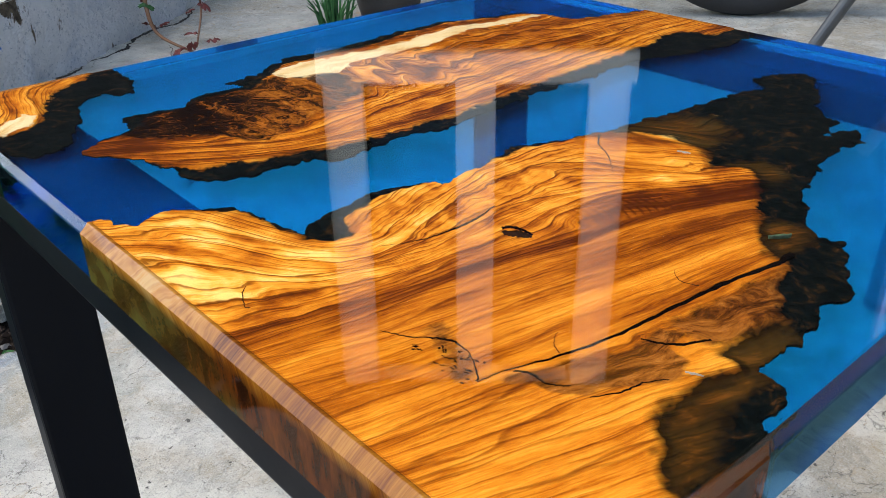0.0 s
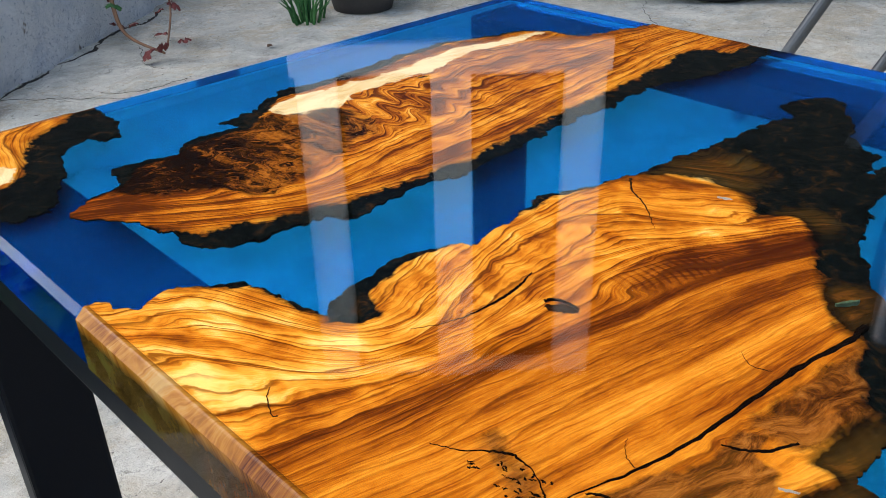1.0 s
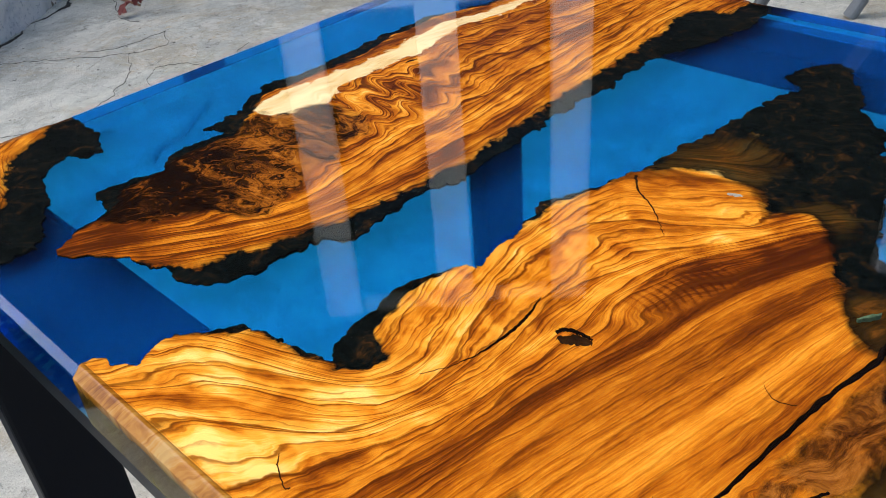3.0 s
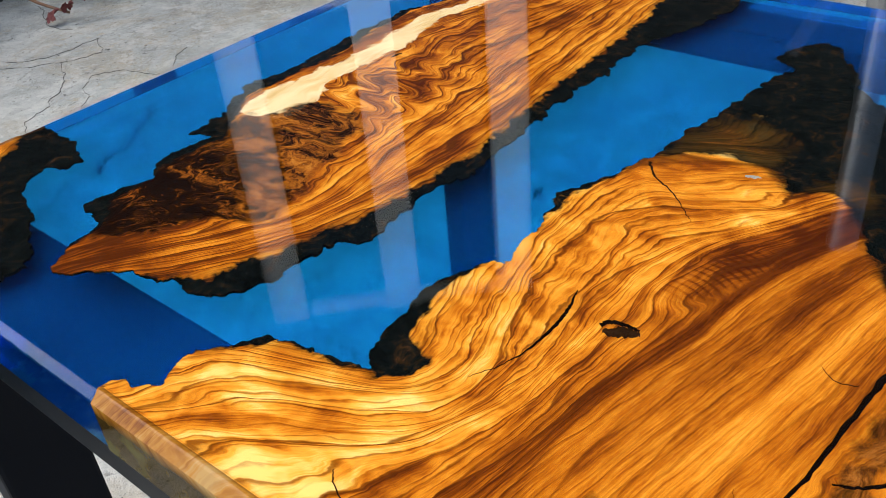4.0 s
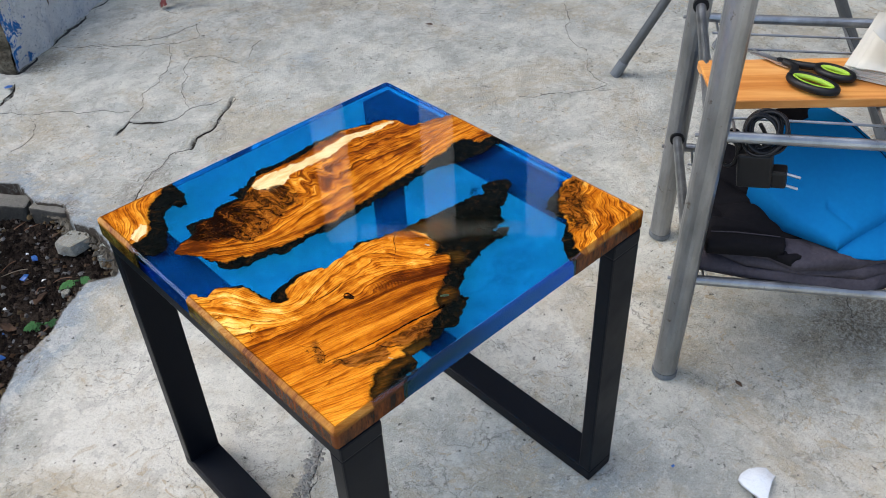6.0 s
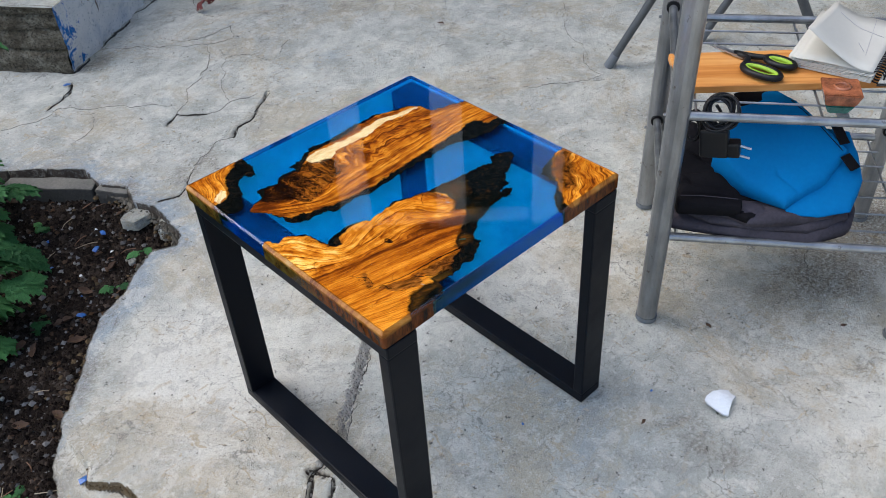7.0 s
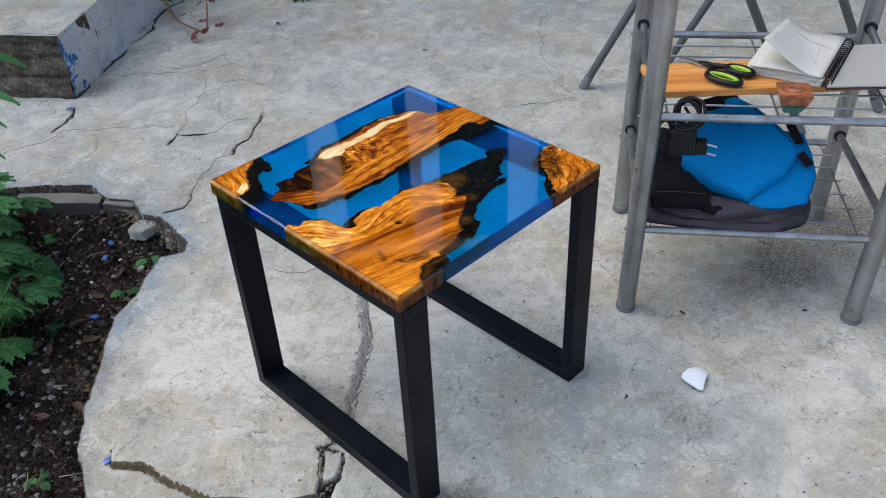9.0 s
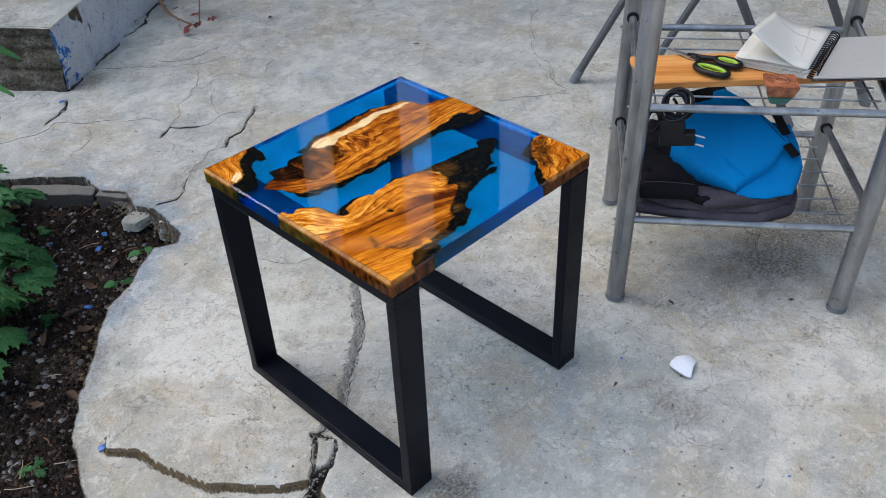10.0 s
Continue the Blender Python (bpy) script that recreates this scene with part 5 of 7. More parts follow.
TABLE = thing("side_table", "square side table of blue resin and olive wood, black steel frames", "table")
resin_block()
MAIN = wood_slab("olive_wood_slab", SLAB_MAIN, HEART_MAIN, grain_main, "honey-brown olive wood with dark bark edges", burl=CHAR_MAIN, burled=1.0, pale=light_main, soft=((0.030, -0.074, 0.036, 0.026), (0.012, -0.128, 0.020, 0.014), (-0.035, -0.165, 0.022, 0.012), (-0.115, -0.200, 0.03, 0.010), (-0.165, -0.205, 0.022, 0.016)),
                 lively=lambda x, y: 0.10 + 0.55 * smooth01(-growth(GROWTH_MAIN, x, y), -0.075, -0.050) + 0.25 * smooth01(-x, 0.15, 0.20) * smooth01(y, -0.09, -0.06) + 0.25 * np.exp(-(((x + 0.125) / 0.03) ** 2 + ((y + 0.065) / 0.012) ** 2)),
                 lines=lines_main, red=red_main, skin=skin_main)
wood_slab("olive_wood_slab", SLAB_FAR, HEART_FAR, grain_far, "figured olive wood with a cream sapwood strip and burl", SAP_FAR, BURL_FAR, burled=1.35, rind=lambda x, y: -0.006 + 0.009 * smooth01(y, 0.08, 0.12), drown=0.003,
          lines=lambda x, y: 1.25 + 0.0 * x, pale=lambda x, y: 0.10 - 0.85 * smooth01(-x, 0.075, 0.12) * smooth01(y, 0.072, 0.092) - 0.22 * smooth01(-x, 0.09, 0.15) - 0.4 * np.exp(-(((x - 0.035) / 0.030) ** 2 + ((y - 0.090) / 0.012) ** 2)) - 0.35 * np.exp(-(((x - 0.11) / 0.06) ** 2 + ((y - 0.112) / 0.010) ** 2)) + 0.15 * span(y, 0.03, 0.06, 0.01),
          seed=20, lively=lambda x, y: 0.36 + 0.75 * np.exp(-(((x + 0.012) / 0.05) ** 2 + ((y - 0.100) / 0.03) ** 2)))
wood_slab("olive_wood_slab", SLAB_CORNER, HEART_CORNER, grain_corner, "olive wood corner with dark bark edge", SAP_CORNER, seed=40, drown=0.006, pale=lambda x, y: 0.25 + 0.0 * x, lively=lambda x, y: 0.45 + 0.0 * x)
wood_slab("olive_wood_slab", SLAB_RIGHT, HEART_RIGHT, grain_right, "olive wood corner with burl and bark edge", None, BURL_RIGHT, seed=60, drown=0.006, burled=1.0, pale=lambda x, y: 0.20 + 0.0 * x, lively=lambda x, y: 0.5 + 0.0 * x, lines=lambda x, y: 1.2 + 0.0 * x)

ribbon("resin_crack", [(-0.180, -0.1535), (-0.168, -0.156), (-0.152, -0.1615), (-0.130, -0.166), (-0.104, -0.1685), (-0.080, -0.171), (-0.057, -0.1755), (-0.044, -0.1755)], (0.0003, 0.0006, 0.0010, 0.0013, 0.0018, 0.0022, 0.0018), "long black resin-filled crack", seed=1)
ribbon("resin_crack", [(-0.150, -0.069), (-0.141, -0.074), (-0.131, -0.077), (-0.118, -0.078), (-0.108, -0.0775)], (0.0002, 0.0003, 0.0005, 0.0011, 0.0013), "short black crack", seed=2)
ribbon("resin_crack", [(-0.108, -0.0775), (-0.101, -0.076), (-0.094, -0.074)], (0.0013, 0.0008, 0.0004), "", seed=3)
ribbon("resin_crack", [(-0.106, -0.0900), (-0.103, -0.0915), (-0.1015, -0.096), (-0.1015, -0.102)], (0.0016, 0.0020, 0.0018, 0.0010), "small dark knot hole", seed=4)
ribbon("knot_edge", [(-0.1080, -0.0920), (-0.1062, -0.0960), (-0.1042, -0.1000), (-0.1030, -0.1030)], (0.0015, 0.0052, 0.0050, 0.0010), "dark brown heart of the knot", KNOT_BROWN, 14)
ribbon("resin_crack", [(-0.001, -0.052), (-0.012, -0.061), (-0.018, -0.071), (-0.029, -0.082), (-0.034, -0.087)], (0.0011, 0.0008, 0.0006, 0.0003, 0.0001), "", KNOT_BROWN, 5)
ribbon("resin_crack", [(-0.201, -0.061), (-0.204, -0.064), (-0.208, -0.072), (-0.207, -0.074)], (0.0002, 0.0004, 0.0003, 0.0006), "", KNOT_BROWN, 6)
ribbon("resin_crack", [(-0.128, -0.172), (-0.126, -0.177), (-0.122, -0.182), (-0.113, -0.187)], (0.0006, 0.0010, 0.0012, 0.0008), "", seed=7)
ribbon("resin_crack", [(-0.088, -0.166), (-0.090, -0.160), (-0.085, -0.154)], (0.0004, 0.0003, 0.0001), "", KNOT_BROWN, 8)
ribbon("resin_crack", [(-0.152, -0.1605), (-0.150, -0.156), (-0.144, -0.152)], (0.0004, 0.0002, 0.0001), "", KNOT_BROWN, 9)
ribbon("resin_crack", [(-0.184, -0.114), (-0.180, -0.122), (-0.174, -0.129), (-0.171, -0.134)], (0.0002, 0.0004, 0.0007, 0.0012), "thin dark crack", seed=12)
ribbon("resin_crack", [(-0.171, -0.134), (-0.172, -0.141), (-0.176, -0.149), (-0.180, -0.1535)], (0.0010, 0.0003, 0.0004, 0.0007), "", seed=13)
ribbon("resin_crack", [(-0.169, -0.157), (-0.166, -0.161), (-0.166, -0.168), (-0.162, -0.173)], (0.0006, 0.0010, 0.0006, 0.0004), "", seed=15)
ribbon("resin_crack", [(-0.162, -0.180), (-0.154, -0.1845), (-0.146, -0.186), (-0.139, -0.190)], (0.0002, 0.0007, 0.0005, 0.0003), "", seed=16)
ribbon("resin_crack", [(0.030, 0.1235), (0.034, 0.1230), (0.038, 0.1222)], (0.0008, 0.0024, 0.0006), "small black knot at the sapwood", seed=18)
rnd_w = random.Random(8)
for k in range(40):
    # specks of black rot beside the crack's corner
    cx, cy = rnd_w.uniform(-0.184, -0.171), rnd_w.uniform(-0.152, -0.128)
    if cx + 0.45 * (cy + 0.14) < -0.1715:
        ribbon("rot_speck", [(cx, cy), (cx + rnd_w.uniform(-0.0015, 0.0015), cy + rnd_w.uniform(0.0008, 0.002))], (0.0002, rnd_w.uniform(0.0003, 0.0009), 0.0002), "", seed=30 + k)
ribbon("white_fleck", [(-0.1325, -0.191), (-0.1305, -0.196)], (0.0006, 0.0012, 0.0004), "chalky white fleck", WHITE_FLECK, 10)
ribbon("white_fleck", [(0.0085, -0.090), (0.0105, -0.096)], (0.0014, 0.0022, 0.001), "chalky white fleck", WHITE_FLECK, 11)
ribbon("green_fleck", [(-0.038, -0.163), (-0.030, -0.168)], (0.0005, 0.0013, 0.0004), "pale green stain", GREEN_FLECK, 17)


def frame_bars(sign):
    """One closed rectangle of flat steel tube under an edge of the top."""
    x, near, far = sign * 0.198, -0.226, 0.2195
    y, mid = (far - near) / 2, (far + near) / 2
    under = H - THICK - 0.0006
    part("top_bar", box((0.049, 2 * y, 0.020), pose(x, mid, under - 0.010), 0.0025, 2), BLACK_STEEL, TABLE)
    part("foot_bar", box((0.049, 2 * y, 0.020), pose(x, mid, 0.010), 0.0025, 2), BLACK_STEEL, TABLE)
    for s in (-1, 1):
        part("leg", box((0.0485, 0.020, under - 0.038), pose(x, mid + s * (y - 0.0102), 0.0195 + (under - 0.039) / 2), 0.0025, 2), BLACK_STEEL, TABLE)


frame_bars(-1)
frame_bars(1)

# ---- steel rack with two wire shelves ----
RACK_AT = Matrix.Translation((0.426, -0.178, 0)) @ Matrix((E1, E2, (0, 0, 1))).transposed().to_4x4()
DEEP, WIDE = 0.362, 0.447
SHELF_HI, SHELF_LO = 0.447, 0.200


def leg_x(z, w):
    return w + 0.018 * z


def build_rack():
    rack = thing("wire_shelf_rack", "grey tubular steel rack with two wire shelves", "rack", at=RACK_AT)
    for d, w in ((0, 0), (0, WIDE), (DEEP, 0), (DEEP, WIDE)):
        r = 0.0188
        leg = part("leg", tube([(d, leg_x(0.004, w), 0.004), (d, leg_x(0.95, w), 0.95)], r, 20), STEEL, rack)
        part("foot_cap", tube([(d, w, 0.0), (d, w + 0.0005, 0.01)], r + 0.0012, 20), DARK_CAP, leg)
        for z in (SHELF_HI, SHELF_LO):
            part("bolt", tube([(d, leg_x(z, w) - r - 0.004, z), (d, leg_x(z, w) - r + 0.002, z)], 0.003, 10), STEEL, leg, "small bolt head")
    for z, nwire in ((SHELF_HI, 7), (SHELF_LO, 7)):
        a, b = leg_x(z, 0), leg_x(z, WIDE)
        for d in (0, DEEP):
            part("cross_bar", tube([(d, a + 0.008, z), (d, b - 0.008, z)], 0.0075, 14), STEEL, rack)
        low = -0.012 if z == SHELF_HI else 0.045
        for w in (a, b):
            bar = part("side_bar", tube([(0.008, w, z + low), (DEEP - 0.008, w, z + 0.027)], 0.0080, 14), STEEL, rack)
            for d, up, way in ((0.0205, low, 1), (DEEP - 0.0205, 0.0277, -1)):
                part("collar", tube([(d - way * 0.006, w, z + up), (d + way * 0.001, w, z + up)], 0.0125, 14), BLACK_PLASTIC, bar, "black rubber collar")
        for k in range(1, nwire):
            d = DEEP * k / nwire
            part("shelf_wire", tube([(d, a + 0.02, z - 0.002), (d, b - 0.02, z - 0.002)], 0.0019, 8), STEEL, rack)
        for w in (a + 0.03, (a + b) / 2, b - 0.03):
            part("shelf_wire", tube([(0.0, w, z - 0.006), (DEEP, w, z - 0.006)], 0.0021, 8), STEEL, rack)


build_rack()

TOP_Z = SHELF_HI + 0.0005


def on_rack(d, w, z, turn=0.0):
    return RACK_AT @ pose(d, w, z, 0, 0, turn)


def build_board():
    bm = box((0.118, 0.40, 0.014), pose(0, 0, 0.007), 0.0015, 1)
    ob = part("wooden_board", bm, PLANK)
    ob.matrix_world = on_rack(0.152, 0.203, TOP_Z, -8)
    tagged(ob, "bright orange pine board lying on the wire shelf", "board")


build_board()
BOARD_Z = TOP_Z + 0.0145


def build_scissors():
    sc = thing("scissors", "scissors with black and lime green handles lying on the board", "scissors", at=on_rack(0.181, 0.109, BOARD_Z + 0.001, 36) @ Matrix.Scale(0.91, 4))

    def blade(turn, z):
        bm = bmesh.new()
        outline = [(0.004, -0.055), (0.006, 0.0), (0.004, 0.02), (-0.006, 0.02), (-0.008, 0.0), (-0.003, -0.03)]
        vs = [bm.verts.new((x, y, 0)) for x, y in outline]
        f = bm.faces.new(vs)
        up = bmesh.ops.extrude_face_region(bm, geom=[f])["geom"]
        for v in up:
            if isinstance(v, bmesh.types.BMVert):
                v.co.z += 0.0022
        bm.transform(pose(0, 0, z, 0, 0, turn))
        return bm

    part("blade", blade(8, 0.001), BRIGHT_STEEL, sc, "bright steel blade", smooth=False)
    part("blade", blade(-8, 0.0035), BRIGHT_STEEL, sc, "bright steel blade", smooth=False)
    part("pivot", tube([(0, 0, 0), (0, 0, 0.008)], 0.005, 12), BLACK_PLASTIC, sc)
    for side, c, ln, wd in ((1, (0.012, 0.083), 0.027, 0.014), (-1, (-0.040, 0.075), 0.036, 0.017)):
        ring, inner = [], []
        for k in range(28):
            q = 2 * math.pi * k / 28
            ring.append((c[0] + wd * math.sin(q), c[1] + ln * math.cos(q), 0.008))
            inner.append((c[0] + (wd - 0.0055) * math.sin(q), c[1] + (ln - 0.0055) * math.cos(q), 0.009))
        handle = part("handle", tube(ring, 0.0062, 10, True), BLACK_PLASTIC, sc, "black handle loop")
        part("handle_grip", tube(inner, 0.0042, 8, True), GREEN_RUBBER, handle, "lime green rubber lining")
        part("shank", tube(spline([(0.0, 0.005, 0.005), (side * 0.006 - 0.004, 0.03, 0.007), (c[0], c[1] - ln, 0.008)], 5), [0.006] * 10 + [0.0065], 10), BLACK_PLASTIC, handle)


build_scissors()


def build_notebook():
    turn = 24
    nb = thing("sketchbook", "open spiral-bound sketchbook with cream pages and faint pencil lines", "sketchbook", at=on_rack(0.094, 0.316, BOARD_Z + 0.001, turn))
    pw, ph = 0.126, 0.200
    rnd = random.Random(5)
    for k in range(9):
        w = pw + 0.012 - 0.0014 * k + rnd.uniform(-0.002, 0.002)
        part("page_sheaf", box((ph - 0.002 + rnd.uniform(-0.002, 0.002), w, 0.0015), pose(ph / 2, -w / 2 - 0.005, 0.0009 + 0.00178 * k, 0, 0, rnd.uniform(-0.7, 0.7)), 0.0004, 1), PAPER, nb, "sheaf of cream pages")
    for k in range(4):
        bm = bmesh.new()
        lift = 0.0012 + 0.0014 * k
        rows = []
        for i in range(13):
            t = i / 12
            y = -0.006 - pw * t * (1 - 0.04 * k)
            z = 0.0165 + 0.0009 * k + lift * math.sin(t * math.pi * 0.85) * (0.5 + 0.5 * t)
            rows.append([bm.verts.new((x - 0.004 * k * t, y - 0.0025 * (3 - k), z + (0.075 * max(0, t - 0.18 - 0.40 * (x / ph)) ** 1.4 if k == 3 else 0.0))) for x in np.linspace(0.001, ph - 0.001, 7)])
        for a, c in zip(rows, rows[1:]):
            for j in range(6):
                bm.faces.new((a[j], a[j + 1], c[j + 1], c[j]))
        low = bmesh.ops.extrude_face_region(bm, geom=list(bm.faces))["geom"]
        for v in low:
            if isinstance(v, bmesh.types.BMVert):
                v.co.z -= 0.0006
        part("loose_page", bm, PAPER, nb, "lifted curling page")
    part("right_page", box((ph, pw + 0.02, 0.004), pose(0, 0, 0, 14, 0, 0) @ pose(ph / 2, pw / 2 + 0.016, 0.002), 0.001, 1), GREY_PAPER, nb, "blank cream page")
    part("cover", box((ph + 0.006, pw + 0.024, 0.002), pose(0, 0, 0, 14, 0, 0) @ pose(ph / 2, pw / 2 + 0.016, -0.0012), 0.0006, 1), BLACK_PLASTIC, nb, "black cover")
    for k in range(20):
        x = 0.008 + k * (ph - 0.016) / 19
        ring = [(x + 0.001 * q / 6, 0.0105 * math.cos(q) + 0.001, 0.0095 + 0.0105 * math.sin(q)) for q in [2 * math.pi * j / 14 for j in range(14)]]
        part("binding_ring", tube(ring, 0.0013, 6, True), BLACK_PLASTIC, nb)
    for (xa, ya), (xb, yb) in (((0.05, -0.03), (0.19, -0.045)), ((0.13, -0.02), (0.15, -0.10)), ((0.06, -0.035), (0.085, -0.05))):
        pts = []
        for i in range(9):
            t = i / 8
            y, x = ya + (yb - ya) * t, xa + (xb - xa) * t
            tt = (-y - 0.006) / (pw * 0.88)
            z = 0.0165 + 0.0027 + 0.0054 * math.sin(tt * math.pi * 0.85) * (0.5 + 0.5 * tt) + 0.075 * max(0, tt - 0.18 - 0.40 * (x / ph)) ** 1.4
            pts.append((x, y, z + 0.0006))
        part("pencil_line", tube(pts, 0.0004, 5), PENCIL, nb)


build_notebook()


def build_block():
    at = on_rack(0.036, 0.252, TOP_Z + 0.001, 2)
    ob = thing("resin_pyramid", "small flared amber and teal resin block on the wire shelf", "ornament", at=at)

    def frustum(z0, z1, r0, r1):
        bm = bmesh.new()
        low = [bm.verts.new((r0 * sx, r0 * sy, z0)) for sx, sy in ((-1, -1), (1, -1), (1, 1), (-1, 1))]
        up = [bm.verts.new((r1 * sx, r1 * sy, z1)) for sx, sy in ((-1, -1), (1, -1), (1, 1), (-1, 1))]
        bm.faces.new(low[::-1])
        bm.faces.new(up)
        for j in range(4):
            bm.faces.new((low[j], low[(j + 1) % 4], up[(j + 1) % 4], up[j]))
        bmesh.ops.bevel(bm, geom=list(bm.edges), offset=0.0018, segments=2, affect="EDGES")
        return bm
    part("teal_base", frustum(0.0, 0.017, 0.014, 0.022), TEAL, ob, "dark teal resin")
    part("amber_body", frustum(0.0172, 0.040, 0.022, 0.029), AMBER, ob, "amber resin with copper shavings")
    part("ring", tube([(0.011 * math.cos(q), 0.011 * math.sin(q), 0.0405) for q in [2 * math.pi * j / 20 for j in range(20)]], 0.003, 8, True), AMBER, ob)


build_block()


LOW_Z = SHELF_LO + 0.001


def outlined_pad(name, outline, top_z, low_z, mat, parent, label="", step=0.0025, seed=0, drop=0.006):
    """A solid of cloth over an outline in the rack's plan, its edge rounded and its top wrinkled."""
    ds, ws = [p[0] for p in outline], [p[1] for p in outline]
    X, Y = np.meshgrid(np.arange(min(ds) - 2 * step, max(ds) + 2 * step, step), np.arange(min(ws) - 2 * step, max(ws) + 2 * step, step))
    sd = poly_sd(X, Y, outline)
    keep = 0.25 * (sd[:-1, :-1] + sd[1:, :-1] + sd[:-1, 1:] + sd[1:, 1:]) < 0
    # draw the stepped border onto the outline, and what lies just inside it a little away
    full = np.zeros(X.shape)
    for a, b in ((0, 0), (0, 1), (1, 0), (1, 1)):
        full[a:a + keep.shape[0], b:b + keep.shape[1]] += keep
    border = (full > 0) & (full < 4)
    aim = np.where(border, 0.0, np.minimum(sd, -0.45 * step))
    Xs, Ys = X.copy(), Y.copy()
    for _ in range(3):
        here, h = poly_sd(Xs, Ys, outline), 0.2 * step
        gx = (poly_sd(Xs + h, Ys, outline) - poly_sd(Xs - h, Ys, outline)) / (2 * h)
        gy = (poly_sd(Xs, Ys + h, outline) - poly_sd(Xs, Ys - h, outline)) / (2 * h)
        off = np.clip(here - aim, -step, step)
        Xs, Ys = Xs - gx * off, Ys - gy * off
    here = poly_sd(Xs, Ys, outline)
    Z = top_z(Xs, Ys) - drop * np.exp(np.minimum(0, here) / 0.004)
    me, _ = grid_mesh(name, Xs, Ys, Z, keep)
    bm = bmesh.new()
    bm.from_mesh(me)
    low = bmesh.ops.extrude_face_region(bm, geom=list(bm.faces))["geom"]
    for v in low:
        if isinstance(v, bmesh.types.BMVert):
            v.co.z = min(low_z, v.co.z - 0.002)
    ob = part(name, bm, mat, parent, label)
    ob.data.shade_smooth()
    return ob


def build_clothes():
    """Work clothes folded in layers on the lower shelf."""
    crease = lambda x, y, a, b, seed: 0.0060 * fbm(x * a, y * b, 0.7, 2, seed) - 0.0060 * (1 - np.clip(np.abs(fbm(x * b * 1.6, y * a * 0.22, 1.0, 2, seed + 4)) * 3, 0, 1)) ** 2
    low = thing("folded_trousers", "faded dark grey trousers folded on the lower wire shelf", "clothing", at=RACK_AT)
    outline = spline([(0.024, 0.020, 0), (0.012, 0.088, 0), (0.002, 0.166, 0), (-0.002, 0.255, 0), (0.014, 0.287, 0), (0.045, 0.330, 0), (0.130, 0.350, 0), (0.20, 0.33, 0), (0.25, 0.25, 0), (0.25, 0.06, 0), (0.15, 0.018, 0), (0.024, 0.020, 0)], 5)[:-1]
    edge = [(p[0], p[1]) for p in outline]
    face = lambda x, y: LOW_Z + 0.026 + crease(x, y, 42, 12, 3)
    outlined_pad("fabric", edge, face, LOW_Z, DARK_CLOTH, low, seed=11, drop=0.013)
    # the leg folded back over itself, its edge a second lip
    lip = [(0.016, 0.088), (0.006, 0.166), (0.004, 0.250), (0.019, 0.284), (0.048, 0.322), (0.13, 0.338), (0.2, 0.30), (0.2, 0.05), (0.05, 0.03)]
    outlined_pad("folded_leg", lip, lambda x, y: LOW_Z + 0.040 + crease(x, y, 30, 14, 23), LOW_Z + 0.020, DARK_CLOTH, low, "faded grey trouser leg", seed=13, drop=0.010)
    up = thing("folded_trousers", "dark grey folded trousers with a black waistband", "clothing", at=RACK_AT)
    edge = [(0.026, 0.030), (0.022, 0.085), (0.016, 0.120), (-0.004, 0.150), (0.002, 0.200), (0.010, 0.245), (0.030, 0.292), (0.075, 0.312), (0.15, 0.31), (0.21, 0.26), (0.22, 0.08), (0.15, 0.028), (0.08, 0.024)]
    outlined_pad("fabric", edge, lambda x, y: LOW_Z + 0.056 + crease(x, y, 34, 16, 33), LOW_Z + 0.034, DARK_CLOTH, up, seed=15, drop=0.010)
    cuff = [(0.040, 0.104), (0.034, 0.140), (0.004, 0.160), (-0.003, 0.146), (0.014, 0.118), (0.026, 0.102)]
    outlined_pad("cuff", cuff, lambda x, y: LOW_Z + 0.062 + crease(x, y, 60, 40, 43), LOW_Z + 0.040, BLACK_CLOTH, up, "black lining of the turned cuff", seed=17)
    band = [(0.030, 0.026), (0.032, 0.080), (0.030, 0.138), (0.008, 0.136), (0.008, 0.080), (0.007, 0.030)]
    outlined_pad("waistband", band, lambda x, y: LOW_Z + 0.070 + 0.0015 * fbm(x, y, 30, 2, 53), LOW_Z + 0.045, BLACK_CLOTH, up, "black stitched waistband", seed=19, drop=0.003)
    part("seam", tube([(0.0265 + 0.001 * math.sin(40 * w), w, LOW_Z + 0.0708 + 0.0015 * float(fbm(np.array([0.0265]), np.array([w]), 30, 2, 53)[0])) for w in (0.034, 0.05, 0.07, 0.09, 0.11, 0.13)], 0.0008, 6), DARK_CLOTH, up, "grey stitched seam")
    coat = thing("black_jacket", "crumpled black jacket on the folded trousers", "clothing", at=RACK_AT)
    edge = [(0.036, 0.030), (0.032, 0.090), (0.036, 0.150), (0.060, 0.190), (0.150, 0.17), (0.20, 0.12), (0.20, 0.05), (0.12, 0.022)]
    outlined_pad("fabric", edge, lambda x, y: LOW_Z + 0.066 + 0.34 * np.clip(x - 0.04, 0, 0.2) + 1.5 * crease(x, y, 36, 26, 63), LOW_Z + 0.050, BLACK_CLOTH, coat, seed=21, drop=0.012)


build_clothes()


